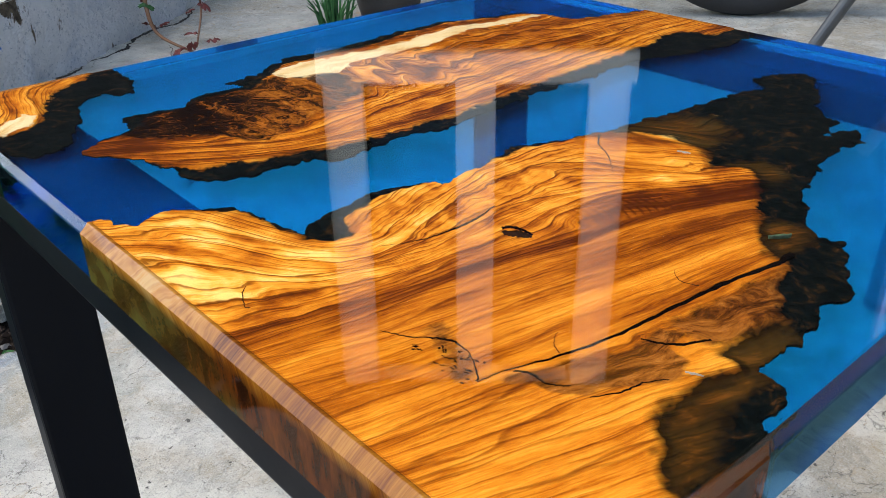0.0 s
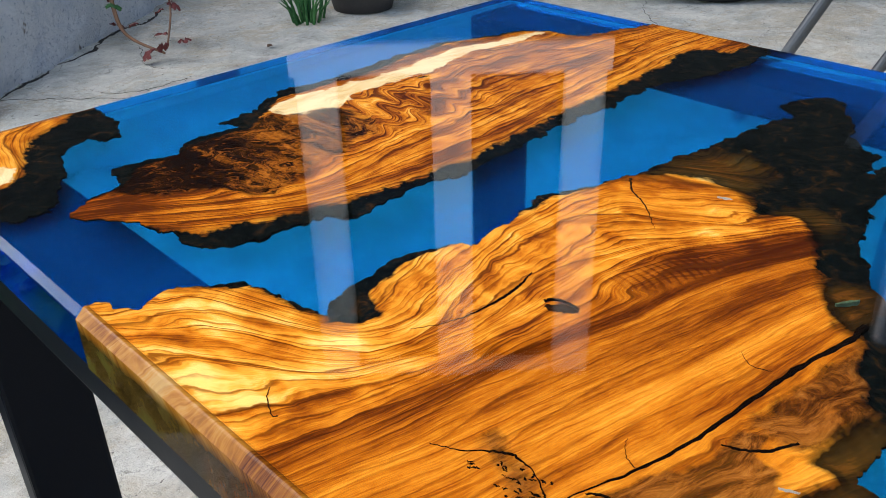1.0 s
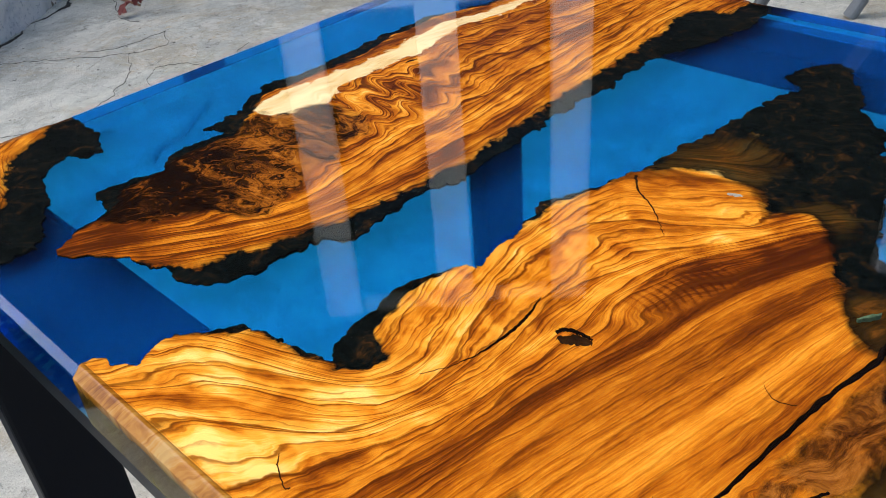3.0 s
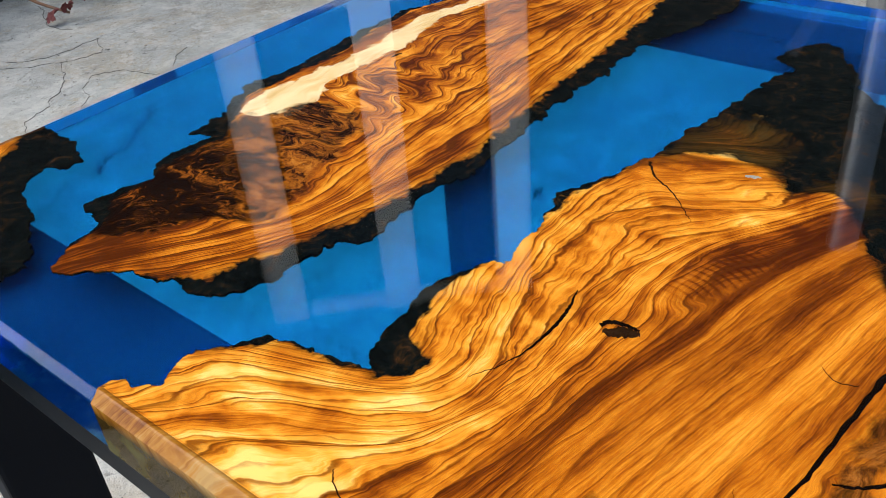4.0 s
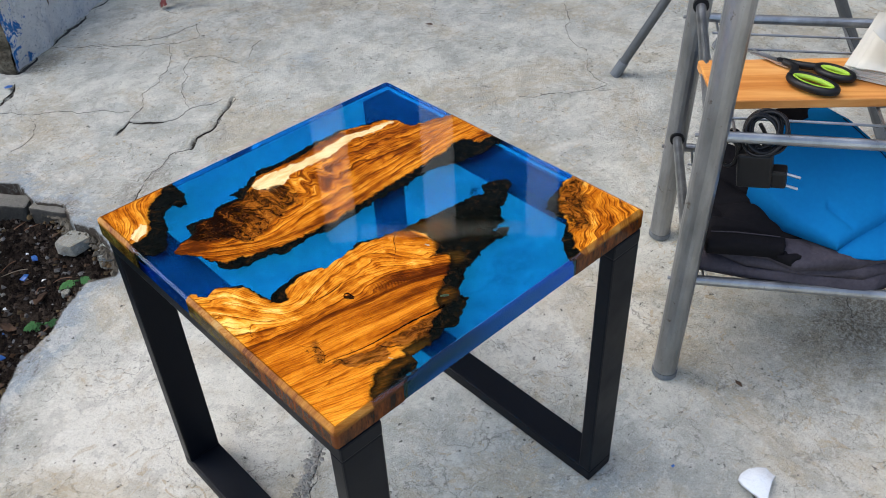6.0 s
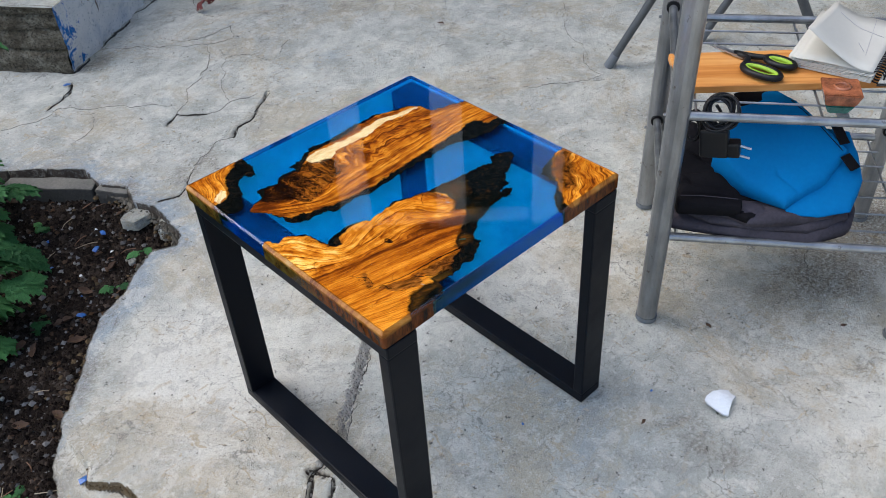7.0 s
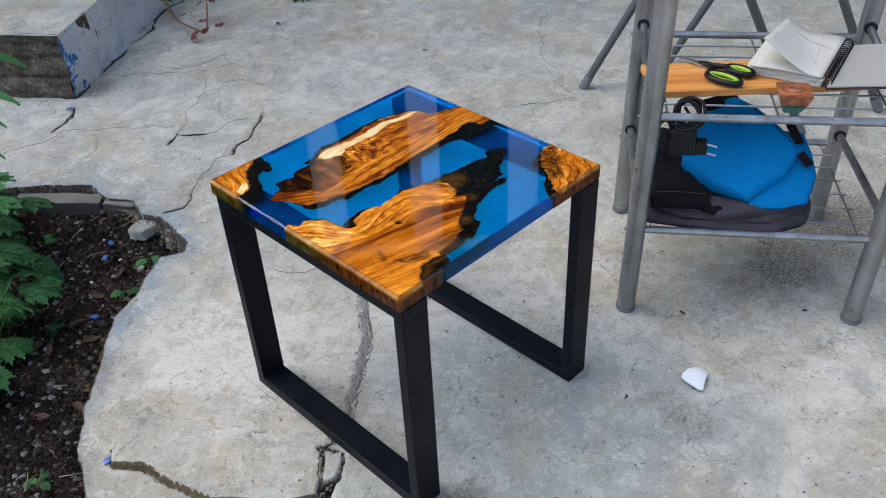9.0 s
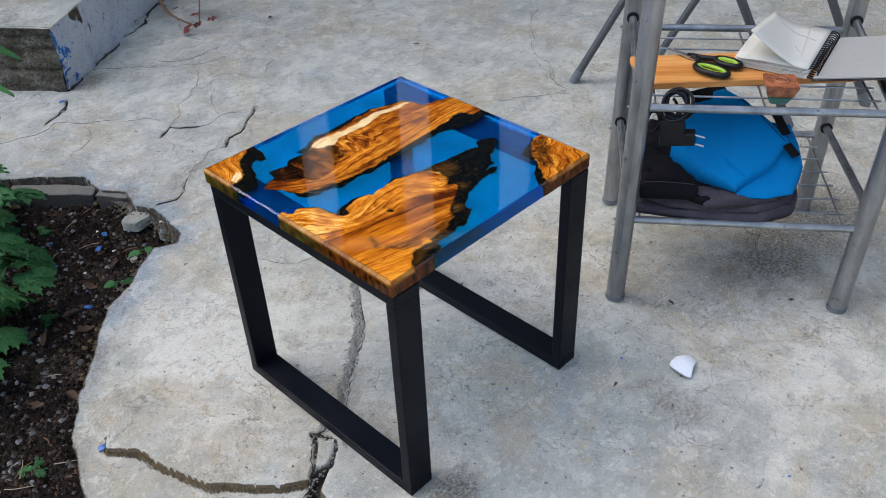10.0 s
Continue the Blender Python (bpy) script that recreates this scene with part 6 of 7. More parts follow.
def build_apron():
    slope = lambda d: 0.281 + 0.55 * (d - 0.03)
    bag = thing("blue_apron", "bright blue fabric apron folded over the dark clothes", "apron", at=RACK_AT)
    wrinkle = lambda x, y: 0.0035 * fbm(x, y, 11, 3, 7) - 0.004 * np.exp(-((0.8 * (x - 0.045) + 0.6 * (y - 0.215)) / 0.004) ** 2) * (y > 0.19)
    outline = [(0.213, 0.192), (0.193, 0.227), (0.150, 0.274), (0.111, 0.312), (0.060, 0.274), (0.035, 0.235), (0.015, 0.206), (0.050, 0.140), (0.099, 0.087), (0.140, 0.105), (0.176, 0.131), (0.205, 0.162)]
    outlined_pad("panel", outline, lambda x, y: slope(x) + 0.006 + wrinkle(x, y), 0.262, BLUE_CLOTH, bag, seed=3)
    tail = [(0.164, 0.262), (0.158, 0.319), (0.120, 0.332), (0.075, 0.337), (0.023, 0.315), (0.010, 0.262), (0.012, 0.208), (0.060, 0.200), (0.120, 0.250)]
    outlined_pad("tail", tail, lambda x, y: slope(x) - 0.011 + 0.003 * fbm(x, y, 22, 3, 17), 0.260, BLUE_CLOTH, bag, seed=5)
    seam = [(0.188, 0.218), (0.150, 0.260), (0.105, 0.301)]
    part("seam", tube([(d, w, slope(d) + 0.0066 + float(wrinkle(np.array([d]), np.array([w]))[0])) for d, w in seam], 0.0007, 6), BLACK_CLOTH, bag, "dark stitched seam")
    for nm, d, w, sd, sw, turn, up in (("black_strap", 0.196, 0.160, 0.028, 0.085, -31, 0.007), ("black_patch", 0.140, 0.297, 0.052, 0.020, -24, 0.004), ("black_patch", 0.088, 0.313, 0.030, 0.024, -40, 0.004)):
        part(nm, box((sd, sw, 0.0022), pose(d, w, slope(d) + up, 0, -28.8, turn), 0.0012, 1), BLACK_CLOTH, bag, "black hook-and-loop patch" if "patch" in nm else "black strap")


build_apron()


def build_charger():
    ch = thing("power_adapter", "black plug-in power adapter with coiled cable hanging under the shelf", "adapter", at=on_rack(0.030, 0.075, 0.384, 12))
    body = part("body", box((0.030, 0.046, 0.052), pose(0, 0, 0, 8, 0, 0), 0.005, 3), BLACK_PLASTIC, ch)
    plug = part("plug_head", box((0.024, 0.022, 0.026), pose(0.002, 0.032, -0.010, 8, 0, 0), 0.004, 2), BLACK_PLASTIC, ch)
    for z in (-0.002, -0.020):
        part("pin", tube([(0.002, 0.040, z - 0.002), (0.002, 0.060, z - 0.005)], 0.0020, 8), BRIGHT_STEEL, plug, "bright metal pin")
    rnd = random.Random(4)
    for k in range(9):
        c, r, tilt = (-0.012 + rnd.uniform(-0.008, 0.008), 0.004 + rnd.uniform(-0.006, 0.006), 0.062), 0.022 + rnd.uniform(-0.005, 0.005), rnd.uniform(-0.4, 0.4)
        ring = [(c[0] + r * 0.8 * math.cos(q) + tilt * 0.01, c[1] + r * math.sin(q), c[2] + r * (0.9 * math.cos(q) + tilt * math.sin(q)) * 0.9) for q in [2 * math.pi * j / 26 for j in range(26)]]
        part("cable_loop", tube(ring, 0.0022, 8, True), BLACK_PLASTIC, ch)
    for k in range(4):
        r = 0.020 + 0.003 * k
        ring = [(-0.01 + 0.005 * k, -0.036 + r * 0.5 * math.cos(q), 0.020 + r * math.sin(q)) for q in [2 * math.pi * j / 24 for j in range(24)]]
        part("cable_loop", tube(ring, 0.0022, 8, True), BLACK_PLASTIC, ch)
    part("cable", tube(spline([(0, 0.004, 0.026), (0.0, 0.004, 0.05), (-0.008, -0.005, 0.07)], 6), 0.0028, 8), BLACK_PLASTIC, ch)


build_charger()


# ---- thin-legged folding stand behind the rack ----
def build_stand():
    st = thing("folding_stand", "folding stand with thin crossed grey steel legs", "stand")
    for (x, y), lean in (((1.168, 0.494), 0.50), ((1.463, 0.393), 0.50), ((1.326, -0.118), -0.52), ((1.58, -0.22), -0.52)):
        foot, top = Vector((x, y, 0.03)), Vector((x, y, 0)) + E2 * lean * 0.85 + Vector((0, 0, 0.85))
        base = Vector((x, y, 0.002))
        d = (top - base).normalized()
        leg = part("leg", tube([base + d * 0.02, top], 0.0115, 14), DULL_STEEL, st)
        part("foot_cap", tube([base, base + d * 0.042], 0.0135, 14), DARK_CAP, leg, "ribbed grey plastic foot cap")


build_stand()


# ---- soil bed: plants, weeds and litter ----
def lobed_leaf(seed, lobes=7, cut=0.55, teeth=3):
    """A rounded leaf with shallow lobes, one unit long along +y."""
    rnd = random.Random(seed)
    bm = bmesh.new()
    steps = lobes * teeth * 6
    rim, mid = [], []
    for k in range(steps + 1):
        q = -2.45 + 4.9 * k / steps
        ph = (k / steps) * lobes
        lobe = abs(math.sin(math.pi * ph)) ** 0.55
        tooth = abs(math.sin(math.pi * ph * teeth))
        r = (0.62 - 0.10 * abs(q)) * ((1 - cut) + cut * lobe) * (0.86 + 0.14 * tooth) * rnd.uniform(0.96, 1.04)
        x, y = r * math.sin(q), 0.30 + r * math.cos(q)
        z = 0.12 * (1 - lobe) - 0.35 * r * r + 0.03 * math.sin(9 * q + seed)
        rim.append(bm.verts.new((x, y, z)))
        mid.append(bm.verts.new((x * 0.45, 0.30 + (y - 0.30) * 0.45, 0.04 + 0.05 * math.sin(ph * math.pi * 2))))
    c = bm.verts.new((0, 0.28, 0.0))
    for k in range(steps):
        bm.faces.new((mid[k], rim[k], rim[k + 1], mid[k + 1]))
        bm.faces.new((c, mid[k], mid[k + 1]))
    me = bpy.data.meshes.new("leaf")
    bmesh.ops.recalc_face_normals(bm, faces=bm.faces)
    bm.to_mesh(me)
    bm.free()
    me.shade_smooth()
    return me


def cut_leaf(seed):
    """A leaf cut into toothed lobes along its midrib, one unit long along +y, drooping to its tips."""
    rnd = random.Random(seed)
    bm = bmesh.new()

    def lobe(oy, angle, length, width, steps=12):
        ca, sa = math.sin(angle), math.cos(angle)
        rows = []
        for i in range(steps + 1):
            t = i / steps
            body = (0.55 * (1 - t) + 0.95 * math.sin(math.pi * min(1, t * 0.95 + 0.03)) ** 0.8) * (1 - t ** 5)
            edge = width * body * ((1.12 if i % 2 else 0.74) + rnd.uniform(-0.06, 0.06))
            row = []
            for side in (-1, 0, 1):
                fwd = t * length + (0.035 * (i % 2) * abs(side))
                px, py = ca * fwd + sa * side * edge, oy + sa * fwd - ca * side * edge
                r2 = px * px + (py - 0.45) ** 2
                row.append(bm.verts.new((px, py, -0.22 * r2 + 0.04 * abs(side) - 0.10 * t * t + 0.015 * math.sin(7 * px + 5 * py + seed))))
            rows.append(row)
        for a, c in zip(rows, rows[1:]):
            bm.faces.new((a[0], a[1], c[1], c[0]))
            bm.faces.new((a[1], a[2], c[2], c[1]))

    lobe(0.10, 0.0, 0.60, 0.11)
    lobe(0.52, rnd.uniform(-0.1, 0.1), 0.52, 0.15)
    for oy, ang, ln, wd in ((0.16, 1.75, 0.30, 0.09), (0.24, 1.32, 0.44, 0.13), (0.40, 1.02, 0.46, 0.14), (0.55, 0.74, 0.42, 0.12)):
        for side in (-1, 1):
            lobe(oy + rnd.uniform(-0.02, 0.02), side * (ang + rnd.uniform(-0.12, 0.12)), ln * rnd.uniform(0.85, 1.1), wd)
    me = bpy.data.meshes.new("leaf")
    bm.to_mesh(me)
    bm.free()
    me.shade_smooth()
    return me


LEAVES = [cut_leaf(s) for s in range(6)]
for me in LEAVES:
    me.materials.append(FOLIAGE)


def build_plant(x, y, leaves, seed, label, size=0.075, height=0.22, lean=(0.0, 0.0)):
    rnd = random.Random(seed)
    z = float(soil_height(np.array([x]), np.array([y]))[0])
    pl = thing("leafy_plant", label, "plant", at=pose(x, y, z - 0.01))
    for k in range(leaves):
        a = rnd.uniform(0, 2 * math.pi)
        h = height * rnd.uniform(0.3, 1.0)
        reach = min(0.11, 0.8 * height) * rnd.uniform(0.25, 1.0)
        tip = Vector((reach * math.cos(a) + lean[0] * h, reach * math.sin(a) + lean[1] * h, h))
        stem = spline([(0, 0, 0), (tip.x * 0.3, tip.y * 0.3, h * 0.6), tip], 4)
        part("leaf_stem", tube(stem, [0.0028 - 0.0014 * i / (len(stem) - 1) for i in range(len(stem))], 6), FOLIAGE, pl)
        lf = new("leaf", LEAVES[rnd.randrange(len(LEAVES))])
        lf.parent = pl
        s = size * rnd.uniform(0.9, 1.5)
        lf.matrix_basis = Matrix.Translation(tip) @ pose(0, 0, 0, rnd.uniform(-35, 5), rnd.uniform(-18, 18), math.degrees(a) - 90 + rnd.uniform(-30, 30)) @ Matrix.Diagonal((s, s, s, 1))


GREEN = "bushy green plant with deeply cut leaves in the soil bed"
for i, (x, y, n, size, height) in enumerate(((-0.320, 1.085, 11, 0.090, 0.18), (-0.36, 0.94, 11, 0.085, 0.20), (-0.47, 0.80, 12, 0.09, 0.26), (-0.47, 0.70, 10, 0.085, 0.22), (-0.515, 0.70, 11, 0.095, 0.17), (-0.62, 0.74, 12, 0.09, 0.28), (-0.62, 0.76, 10, 0.09, 0.22))):
    build_plant(x - 0.06, y + 0.06, n, 100 + i, GREEN, size * 0.85, height)


def spear_leaf():
    """A narrow toothed leaf, one unit long along +y, folded along its midrib."""
    bm = bmesh.new()
    rows = []
    for i in range(17):
        t = i / 16
        w = 0.15 * math.sin(math.pi * min(1, 0.06 + 0.94 * t)) ** 0.8 * (1.12 if i % 2 else 0.86)
        rows.append([bm.verts.new((sx * w, t + 0.02 * (i % 2) * abs(sx), 0.05 * abs(sx) - 0.22 * t * t)) for sx in (-1, 0, 1)])
    for p, q in zip(rows, rows[1:]):
        bm.faces.new((p[0], p[1], q[1], q[0]))
        bm.faces.new((p[1], p[2], q[2], q[1]))
    me = bpy.data.meshes.new("leaf")
    bm.to_mesh(me)
    bm.free()
    me.shade_smooth()
    me.materials.append(FOLIAGE)
    return me


def tall_plant(x, y):
    """Upright stems whose long leaves lean out over the bed."""
    z = float(soil_height(np.array([x]), np.array([y]))[0])
    pl = thing("tall_plant", "tall plant with long narrow toothed green leaves in the bed", "plant", at=pose(x, y, z - 0.01))
    spear = spear_leaf()
    for tip, size in (((-0.182, 1.017, 0.42), 0.11), ((-0.272, 0.856, 0.42), 0.10), ((-0.325, 0.815, 0.40), 0.07), ((-0.38, 0.695, 0.40), 0.07), ((-0.40, 0.86, 0.44), 0.10), ((-0.50, 0.98, 0.46), 0.11)):
        out = Vector((0.66, -0.62, -0.25)).normalized()
        base = Vector(tip) - out * size - Vector((x, y, z - 0.01))
        stem = spline([(0, 0, 0), (base.x * 0.25, base.y * 0.25, base.z * 0.6), base], 5)
        part("leaf_stem", tube(stem, [0.004 - 0.0022 * i / (len(stem) - 1) for i in range(len(stem))], 6), FOLIAGE, pl)
        lf = new("leaf", spear)
        lf.parent = pl
        side = out.cross(Vector((0, 0, 1))).normalized()
        m = Matrix((side, out, side.cross(out))).transposed().to_4x4()
        lf.matrix_basis = Matrix.Translation(base) @ m @ Matrix.Diagonal((size, size, size, 1))


tall_plant(-0.50, 0.93)
for i, (x, y) in enumerate(((-0.615, 0.365), (-0.232, 0.744), (-0.275, 1.065), (-0.125, 0.815), (-0.405, 0.775))):
    build_plant(x, y, 5, 160 + i, "small green weed sprouting in the soil", 0.022, 0.025)


def litter():
    """Loose things on the soil: leaves, stones and scraps, each on its own."""
    rnd = random.Random(77)
    bms = []
    for s in range(4):
        bm = bmesh.new()
        bmesh.ops.create_icosphere(bm, subdivisions=2, radius=1.0)
        for v in bm.verts:
            v.co *= 1 + 0.35 * noise.noise(v.co * 1.7 + Vector((s * 5, 0, 0)))
        me = bpy.data.meshes.new("pebble")
        bm.to_mesh(me)
        bm.free()
        me.materials.append((STONE, MORTAR, EARTH, STONE)[s])
        bms.append(me)
    dry = []
    for s in range(3):
        bm = bmesh.new()
        X, Y = np.meshgrid(np.linspace(-1, 1, 9), np.linspace(-1, 1, 13))
        Wd = (0.42 + 0.06 * s) * np.clip(1 - Y * Y, 0, 1) ** 0.8 * (1 + 0.5 * fbm(Y, Y * 0 + np.sign(X), 3.5, 3, 40 + s)) + 0.015
        me, _ = grid_mesh("dry_leaf", X * Wd + 0.15 * Y * Y, Y, (0.9 - 0.3 * s) * X * X * Wd + 0.25 * Y * Y + 0.22 * fbm(X, Y, 2, 3, s))
        me.shade_smooth()
        me.materials.append(DRY_LEAF)
        dry.append(me)
    spots = []
    while len(spots) < 290:
        x, y = rnd.uniform(-0.75, -0.05), rnd.uniform(0.15, 1.25)
        if float(poly_sd(np.array([x]), np.array([y]), BED)[0]) < -0.02:
            spots.append((x, y))
    for k, (x, y) in enumerate(spots):
        z = float(soil_height(np.array([x]), np.array([y]))[0])
        if k % 6 == 0:
            s = rnd.uniform(0.008, 0.021)
            ob = new("dry_leaf", dry[k % 3])
            ob.matrix_world = pose(x, y, z + 0.006, rnd.uniform(-15, 15), rnd.uniform(-15, 15), rnd.uniform(0, 360)) @ Matrix.Diagonal((s, s, s, 1))
            tagged(ob, "curled dry brown leaf lying on the soil", "leaf", "litter on the soil")
        else:
            s = rnd.uniform(0.002, 0.006) * (1.9 if k % 13 == 0 else 1)
            ob = new("pebble", bms[k % 4])
            ob.matrix_world = pose(x, y, z + s * 0.35, rnd.uniform(0, 360), rnd.uniform(0, 360), 0) @ Matrix.Diagonal((s, s * 0.8, s * 0.6, 1))
            tagged(ob, ("small dark stone on the soil", "small pale grey stone on the soil", "small brown lump of earth on the soil", "small dark stone on the soil")[k % 4], "stone", "stones on the soil")


litter()


def twigs():
    rnd = random.Random(91)
    made = 0
    while made < 34:
        x, y = rnd.uniform(-0.7, -0.08), rnd.uniform(0.2, 1.2)
        if float(poly_sd(np.array([x]), np.array([y]), BED)[0]) > -0.04:
            continue
        z = float(soil_height(np.array([x]), np.array([y]))[0])
        ln = rnd.uniform(0.015, 0.06)
        a = rnd.uniform(0, 6.28)
        d = Vector((math.cos(a), math.sin(a), 0)) * ln
        pts = spline([Vector((0, 0, 0.002)), d * 0.5 + Vector((rnd.uniform(-0.006, 0.006), rnd.uniform(-0.006, 0.006), 0.006)), d + Vector((0, 0, 0.003))], 4)
        ob = part("twig", tube(pts, [0.0013 - 0.0008 * i / (len(pts) - 1) for i in range(len(pts))], 5), STEM if made % 3 else PALE_TWIG)
        ob.matrix_world = pose(x, y, z + 0.003)
        tagged(ob, "thin dry twig lying on the soil", "twig", "twigs on the soil")
        made += 1


twigs()


def clods():
    """Crumbs of earth all over the bed."""
    rnd = np.random.RandomState(12)
    n = 26000
    x, y = rnd.uniform(-0.9, -0.05, n), rnd.uniform(0.1, 1.3, n)
    ok = poly_sd(x, y, BED) < -0.008
    x, y = x[ok], y[ok]
    z = soil_height(x, y)
    s = 0.0012 + 0.008 * rnd.uniform(0, 1, len(x)) ** 2.5
    base = np.array([(1, 0, 0), (-1, 0, 0), (0, 1, 0), (0, -1, 0), (0, 0, 1), (0, 0, -1)], float)
    tris = np.array([(0, 2, 4), (2, 1, 4), (1, 3, 4), (3, 0, 4), (2, 0, 5), (1, 2, 5), (3, 1, 5), (0, 3, 5)])
    q = rnd.uniform(0, 6.28, len(x))
    vs, fs = [], []
    for i in range(len(x)):
        c, d = math.cos(q[i]), math.sin(q[i])
        p = base * (s[i] * rnd.uniform(0.6, 1.2, (6, 3)))
        p = np.stack([p[:, 0] * c - p[:, 1] * d, p[:, 0] * d + p[:, 1] * c, p[:, 2] * 0.8], -1) + (x[i], y[i], z[i] + s[i] * 0.3)
        vs.append(p)
        fs.append(tris + 6 * i)
    me = bpy.data.meshes.new("soil_crumbs")
    me.from_pydata(np.concatenate(vs).tolist(), [], np.concatenate(fs).tolist())
    tagged(part("soil_crumbs", me, CRUMB, None, smooth=False), "loose crumbs of dark earth on the bed", "soil", kind="stuff")


clods()


BLUE_DOTS = ((0.279, -0.297), (0.068, -0.185), (0.232, -0.665))


def scrap(name, pts, at, mat, label, category, thick=0.002):
    bm = bmesh.new()
    vs = [bm.verts.new((x, y, z)) for x, y, z in pts]
    c = bm.verts.new([sum(p[i] for p in pts) / len(pts) + (0.2 * max(abs(q[0]) for q in pts) if i == 2 else 0) for i in range(3)])
    for a, b in zip(vs, vs[1:] + vs[:1]):
        bm.faces.new((c, a, b))
    low = bmesh.ops.extrude_face_region(bm, geom=list(bm.faces))["geom"]
    for v in low:
        if isinstance(v, bmesh.types.BMVert):
            v.co.z -= thick
    ob = part(name, bm, mat, smooth=False)
    ob.matrix_world = at
    return tagged(ob, label, category)


def build_shard():
    """A curved splinter of thin white foam: a bowed plate with a broken, notched rim."""
    rim = [(-0.026, 0.012), (-0.020, 0.019), (-0.008, 0.022), (0.006, 0.0225), (0.019, 0.023), (0.021, 0.014), (0.028, 0.010), (0.022, 0.004), (0.016, -0.004), (0.008, -0.016), (0.002, -0.026), (-0.006, -0.024), (-0.016, -0.012), (-0.024, 0.002)]
    bow = lambda x, y: 0.019 - 16.0 * (x + 0.004) ** 2 - 10.0 * (y - 0.004) ** 2 + 0.0012 * math.sin(160 * x + 90 * y)
    bm = bmesh.new()
    rings = [[bm.verts.new((x * k, y * k, bow(x * k, y * k))) for x, y in rim] for k in (1.0, 0.94, 0.7, 0.4)]
    mid = bm.verts.new((0, 0, bow(0, 0)))
    n = len(rim)
    for a, c in zip(rings, rings[1:]):
        for j in range(n):
            bm.faces.new((a[j], a[(j + 1) % n], c[(j + 1) % n], c[j]))
    for j in range(n):
        bm.faces.new((rings[-1][j], rings[-1][(j + 1) % n], mid))
    low = bmesh.ops.extrude_face_region(bm, geom=list(bm.faces))["geom"]
    for v in low:
        if isinstance(v, bmesh.types.BMVert):
            v.co.z -= 0.005
    ob = part("foam_shard", bm, WHITE_SHARD)
    ob.matrix_world = pose(0.333, -0.404, 0.004, 6, -10, -38)
    tagged(ob, "curved broken piece of white foam lying on the concrete", "foam piece")


build_shard()
for i, (x, y, z) in enumerate(((-0.520, 0.268, -0.012), (-0.205, 0.885, -0.05), (-0.165, 0.93, -0.05), (-0.33, 0.70, -0.05), (0.07, 1.585, 0.003))):
    scrap("plastic_scrap", [(-0.010, -0.004, 0), (0.0, -0.006, 0.002), (0.011, -0.003, 0), (0.009, 0.005, 0.001), (-0.008, 0.006, 0.002)], pose(x, y, z + 0.004, 0, 0, 40 * i), BLUE_SCRAP, "small scrap of blue plastic on the ground", "scrap")
for i, (x, y, s) in enumerate(((0.55, 0.38, 1.0), (0.48, -0.28, 0.5), (0.65, -0.46, 0.5), (0.88, 1.62, 1.0), (1.05, 1.05, 0.8), (0.21, -0.33, 0.4))):
    scrap("leaf_bit", [(-0.016 * s, -0.004 * s, 0), (0.0, -0.008 * s, 0.004 * s), (0.016 * s, 0, 0.002), (0.002, 0.009 * s, 0.003)], pose(x, y, 0.006, 0, 0, 70 * i), DRY_LEAF, "bit of dry brown leaf on the concrete", "leaf", 0.001)


rnd_s = random.Random(15)
for i in range(10):
    x, y = rnd_s.uniform(-0.32, -0.10), rnd_s.uniform(0.74, 1.05)
    if float(poly_sd(np.array([x]), np.array([y]), BED)[0]) < -0.02:
        k = rnd_s.uniform(0.25, 0.6)
        z = float(soil_height(np.array([x]), np.array([y]))[0])
        scrap("plastic_scrap" if i % 2 else "paper_scrap", [(-0.009 * k, -0.004 * k, 0), (0.002 * k, -0.006 * k, 0.003), (0.010 * k, 0.0, 0.001), (0.003 * k, 0.007 * k, 0.002), (-0.007 * k, 0.005 * k, 0.003)], pose(x, y, z + 0.006, rnd_s.uniform(-20, 20), 0, 360 * rnd_s.random()),
              BLUE_SCRAP if i % 2 else WHITE_SHARD, "small crumpled scrap of blue plastic in the soil" if i % 2 else "small white scrap of paper in the soil", "scrap", 0.0012)
for i, (x, y) in enumerate(BLUE_DOTS):
    scrap("plastic_scrap", [(-0.0025, -0.0015, 0), (0.002, -0.002, 0.0006), (0.003, 0.0012, 0), (-0.002, 0.002, 0.0005)], pose(x, y, 0.003, 0, 0, 70 * i), BLUE_SCRAP, "tiny fleck of blue plastic on the concrete", "scrap", 0.0012)


def concrete_chunk(x, y, z, s, seed, flat=0.35, turn=0):
    """A broken flake of concrete: a hull of a few random corners with a flat top."""
    rnd = random.Random(seed)
    bm = bmesh.new()
    for k in range(9):
        q = 2 * math.pi * k / 9 + rnd.uniform(-0.25, 0.25)
        r = rnd.uniform(0.55, 1.15)
        bm.verts.new((r * math.cos(q), 0.75 * r * math.sin(q), flat * rnd.uniform(0.85, 1.0)))
        bm.verts.new((1.1 * r * math.cos(q + 0.1), 0.82 * r * math.sin(q + 0.1), -flat))
    bmesh.ops.convex_hull(bm, input=bm.verts)
    bmesh.ops.subdivide_edges(bm, edges=list(bm.edges), cuts=3, use_grid_fill=True)
    for v in bm.verts:
        v.co += 0.05 * Vector((noise.noise(v.co * 3), noise.noise(v.co * 3 + Vector((9, 0, 0))), 0.7 * noise.noise(v.co * 5 + Vector((0, 9, 0)))))
    ob = part("concrete_chunk", bm, CONCRETE, smooth=False)
    ob.matrix_world = pose(x, y, z, rnd.uniform(-7, 7), rnd.uniform(-7, 7), turn) @ Matrix.Diagonal((s, s, s, 1))
    tagged(ob, "loose chunk of broken concrete at the bed's edge", "rubble")


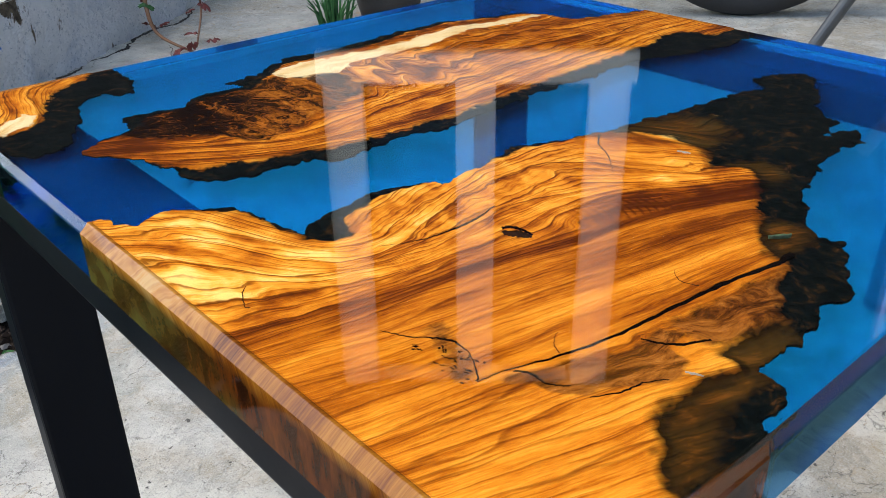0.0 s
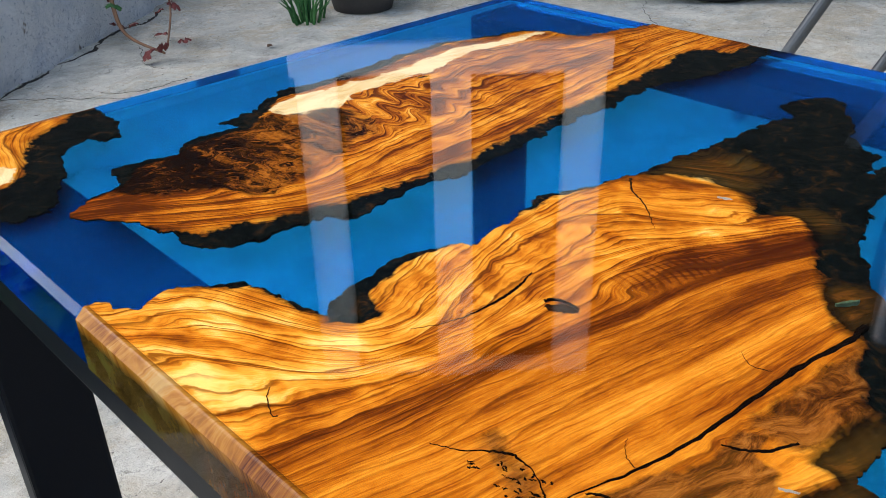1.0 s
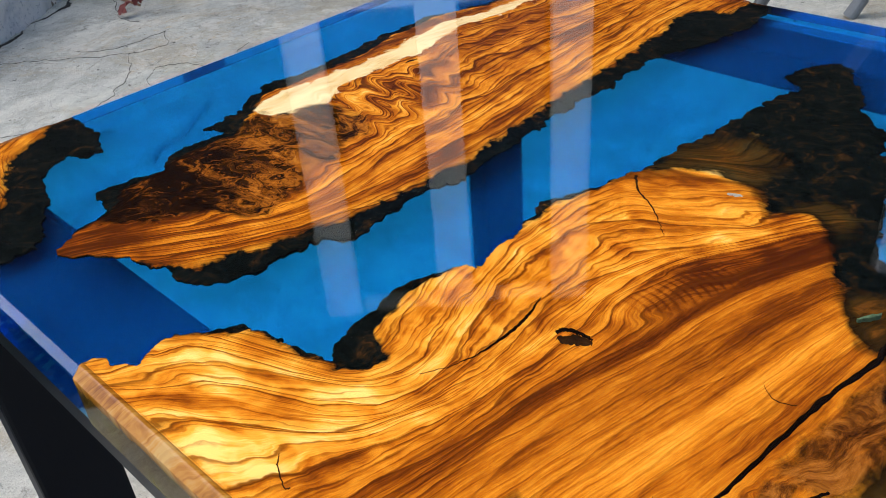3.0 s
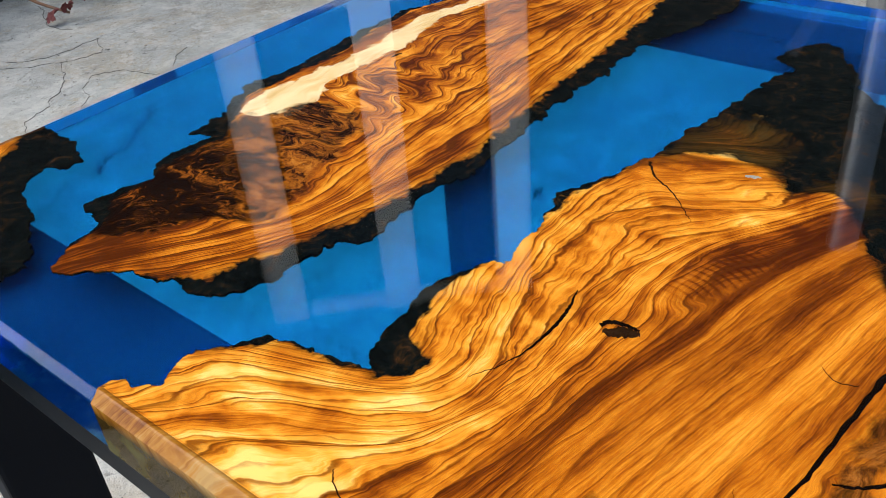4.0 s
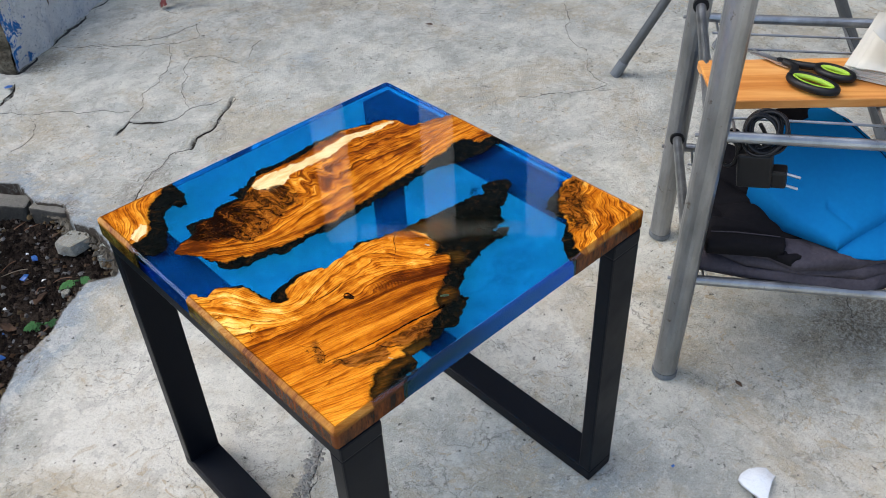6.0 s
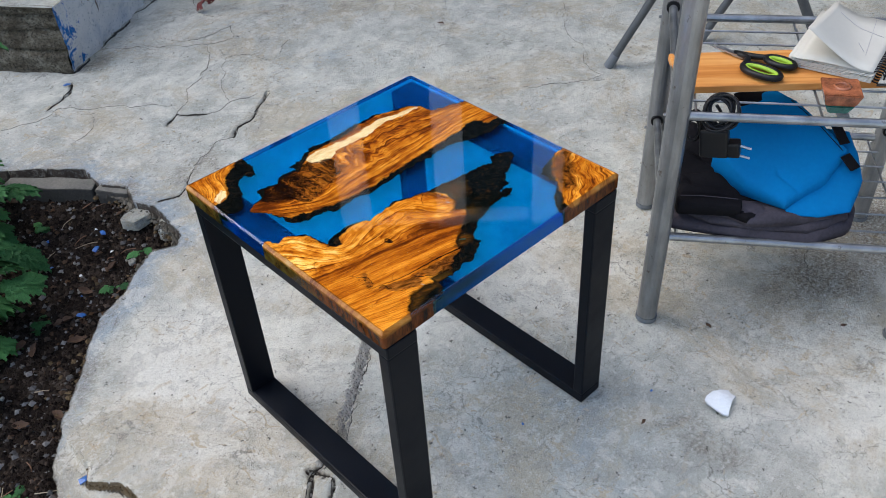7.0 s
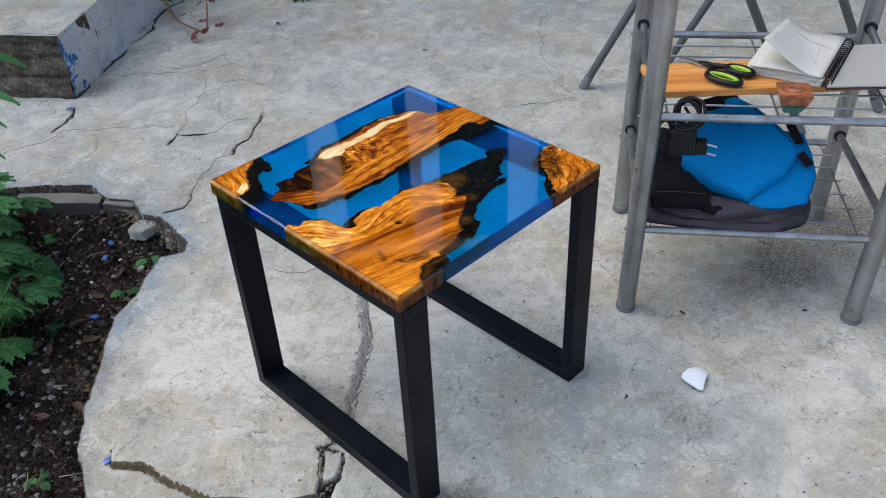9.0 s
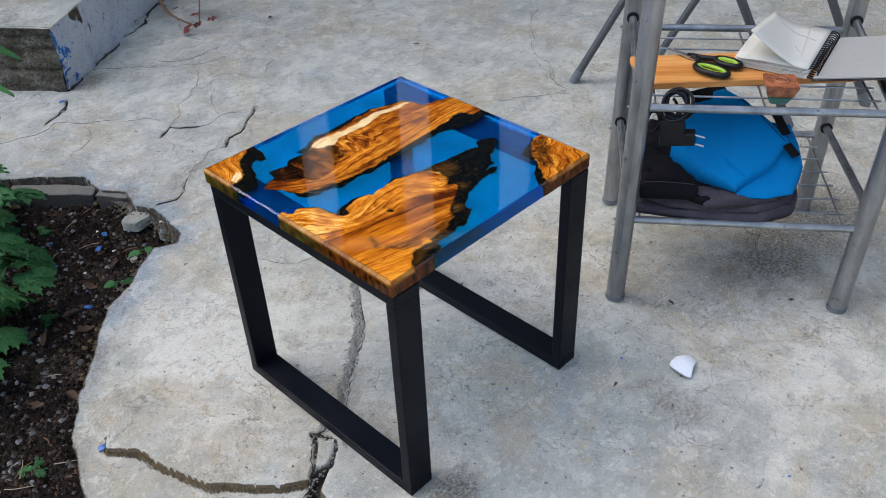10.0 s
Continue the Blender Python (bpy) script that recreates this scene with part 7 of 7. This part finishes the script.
for i, c in enumerate(((-0.092, 0.893, -0.030, 0.042, 0.30, 38), (-0.058, 0.815, -0.036, 0.030, 0.5, 60), (-0.165, 0.79, -0.056, 0.011, 0.5, 10))):
    concrete_chunk(c[0], c[1], c[2], c[3], i + 1, c[4], c[5])


def kerb_block(x0, y0, x1, y1, seed, wide=0.05):
    """A block of the old kerb whose face shows above the soil."""
    a, b = Vector((x0, y0, 0)), Vector((x1, y1, 0))
    bm = box(((b - a).length, wide, 0.13), None, 0.004, 2)
    bmesh.ops.subdivide_edges(bm, edges=[e for e in bm.edges if e.calc_length() > 0.03], cuts=5, use_grid_fill=True)
    for v in bm.verts:
        v.co += 0.0035 * Vector((noise.noise(v.co * 40), noise.noise(v.co * 40 + Vector((seed, 0, 0))), noise.noise(v.co * 30 + Vector((0, seed, 0)))))
    ob = part("kerb_block", bm, KERB)
    ob.data.materials.append(KERB_TOP)
    # upward faces get the paler colour, standing in for daylight on the top
    for f in ob.data.polygons:
        f.material_index = 1 if f.normal.z > 0.6 else 0
    d = b - a
    ob.matrix_world = Matrix.Translation((a + b) / 2 + Vector((-d.y, d.x, 0)).normalized() * (0.009 - wide / 2) + Vector((0, 0, -0.0715))) @ Matrix.Rotation(math.atan2(d.y, d.x), 4, "Z")
    tagged(ob, "damp concrete kerb block with a darker, shaded face along the soil bed", "kerb", "kerb blocks")


kerb_block(-0.112, 1.062, -0.262, 1.243, 2, 0.046)
kerb_block(-0.060, 0.978, -0.106, 1.051, 5, 0.040)


# ---- red-leaved creeper by the step ----
def build_creeper():
    cr = thing("red_creeper", "dry creeper with brown stem and dull red leaves", "plant")
    main = spline([(0.76, 2.22, 0.42), (0.70, 2.10, 0.22), (0.66, 2.00, 0.10), (0.62, 1.86, 0.045), (0.645, 1.72, 0.02)], 6)
    part("stem", tube(main, [0.009 - 0.006 * i / (len(main) - 1) for i in range(len(main))], 8), STEM, cr)
    side = spline([(0.66, 2.00, 0.10), (0.72, 1.93, 0.16), (0.73, 1.82, 0.12), (0.66, 1.73, 0.03)], 6)
    part("twig", tube(side, 0.0025, 6), STEM, cr)
    red = lobed_leaf(11, 5, 0.3, 2)
    red.materials.append(RED_LEAF)
    green = lobed_leaf(12, 5, 0.3, 2)
    green.materials.append(FOLIAGE)
    rnd = random.Random(9)
    for k in range(34):
        p = (main[10:] + side)[rnd.randrange(len(main[10:] + side))]
        if k > 13:
            p = Vector((0.70, 1.86, 0.14))
        s = rnd.uniform(0.025, 0.05)
        lf = new("leaf", green if k in (3, 20, 21) else red)
        lf.parent = cr
        lf.matrix_basis = Matrix.Translation(p + Vector((rnd.uniform(-0.04, 0.04), rnd.uniform(-0.05, 0.03), rnd.uniform(0.0, 0.06)))) @ pose(0, 0, 0, rnd.uniform(-60, 20), rnd.uniform(-30, 30), rnd.uniform(0, 360)) @ Matrix.Diagonal((s, s, s, 1))


build_creeper()


# ---- flower pot, potted green and bicycle wheel at the far side of the yard ----
def build_pot(x, y):
    pot = thing("flower_pot", "dark round plant pot standing on the concrete", "pot", at=pose(x, y, 0.0))
    prof = [(0.085, 0.002), (0.098, 0.05), (0.104, 0.055), (0.112, 0.13), (0.120, 0.135), (0.122, 0.165), (0.110, 0.165), (0.100, 0.12)]
    bm = bmesh.new()
    rings = [[bm.verts.new((r * math.cos(q), r * math.sin(q), z)) for q in [2 * math.pi * j / 28 for j in range(28)]] for r, z in prof]
    for a, c in zip(rings, rings[1:]):
        for j in range(28):
            bm.faces.new((a[j], a[(j + 1) % 28], c[(j + 1) % 28], c[j]))
    bm.faces.new(rings[0][::-1])
    bm.faces.new(rings[-1])
    part("body", bm, POT, pot)


build_pot(1.30, 1.76)
rnd_g = random.Random(31)
tuft = thing("grass_tuft", "tuft of fresh green blades beside the pot", "plant", at=pose(1.10, 1.76, 0))
for k in range(46):
    a, r = rnd_g.uniform(0, 6.28), rnd_g.uniform(0, 0.05)
    h = rnd_g.uniform(0.04, 0.14)
    p = Vector((r * math.cos(a), r * math.sin(a), 0))
    part("blade", tube([p, p * 1.4 + Vector((0, 0, h * 0.6)), p * 2.2 + Vector((0, 0, h))], [0.004, 0.003, 0.0008], 5), FOLIAGE, tuft)


def build_wheel(x, y, turn, R=0.33, r=0.045):
    wh = thing("wheel", "black rubber tyre on a wheel standing on the concrete", "wheel", at=pose(x, y, R + r, 0, 0, turn))
    ring = [(R * math.cos(q), 0, R * math.sin(q)) for q in [2 * math.pi * j / 72 for j in range(72)]]
    tyre = part("tyre", tube(ring, r, 18, True), RUBBER, wh)
    part("rim", tube([(p[0] * 0.86, 0, p[2] * 0.86) for p in ring], 0.018, 10, True), STEEL, wh)
    for k in range(12):
        q = 2 * math.pi * k / 12
        part("spoke", tube([(0.03 * math.cos(q), 0, 0.03 * math.sin(q)), (R * 0.85 * math.cos(q), 0, R * 0.85 * math.sin(q))], 0.003, 6), STEEL, wh)
    part("hub", tube([(0, -0.04, 0), (0, 0.04, 0)], 0.03, 14), STEEL, wh)


build_wheel(2.02, 1.02, -45)
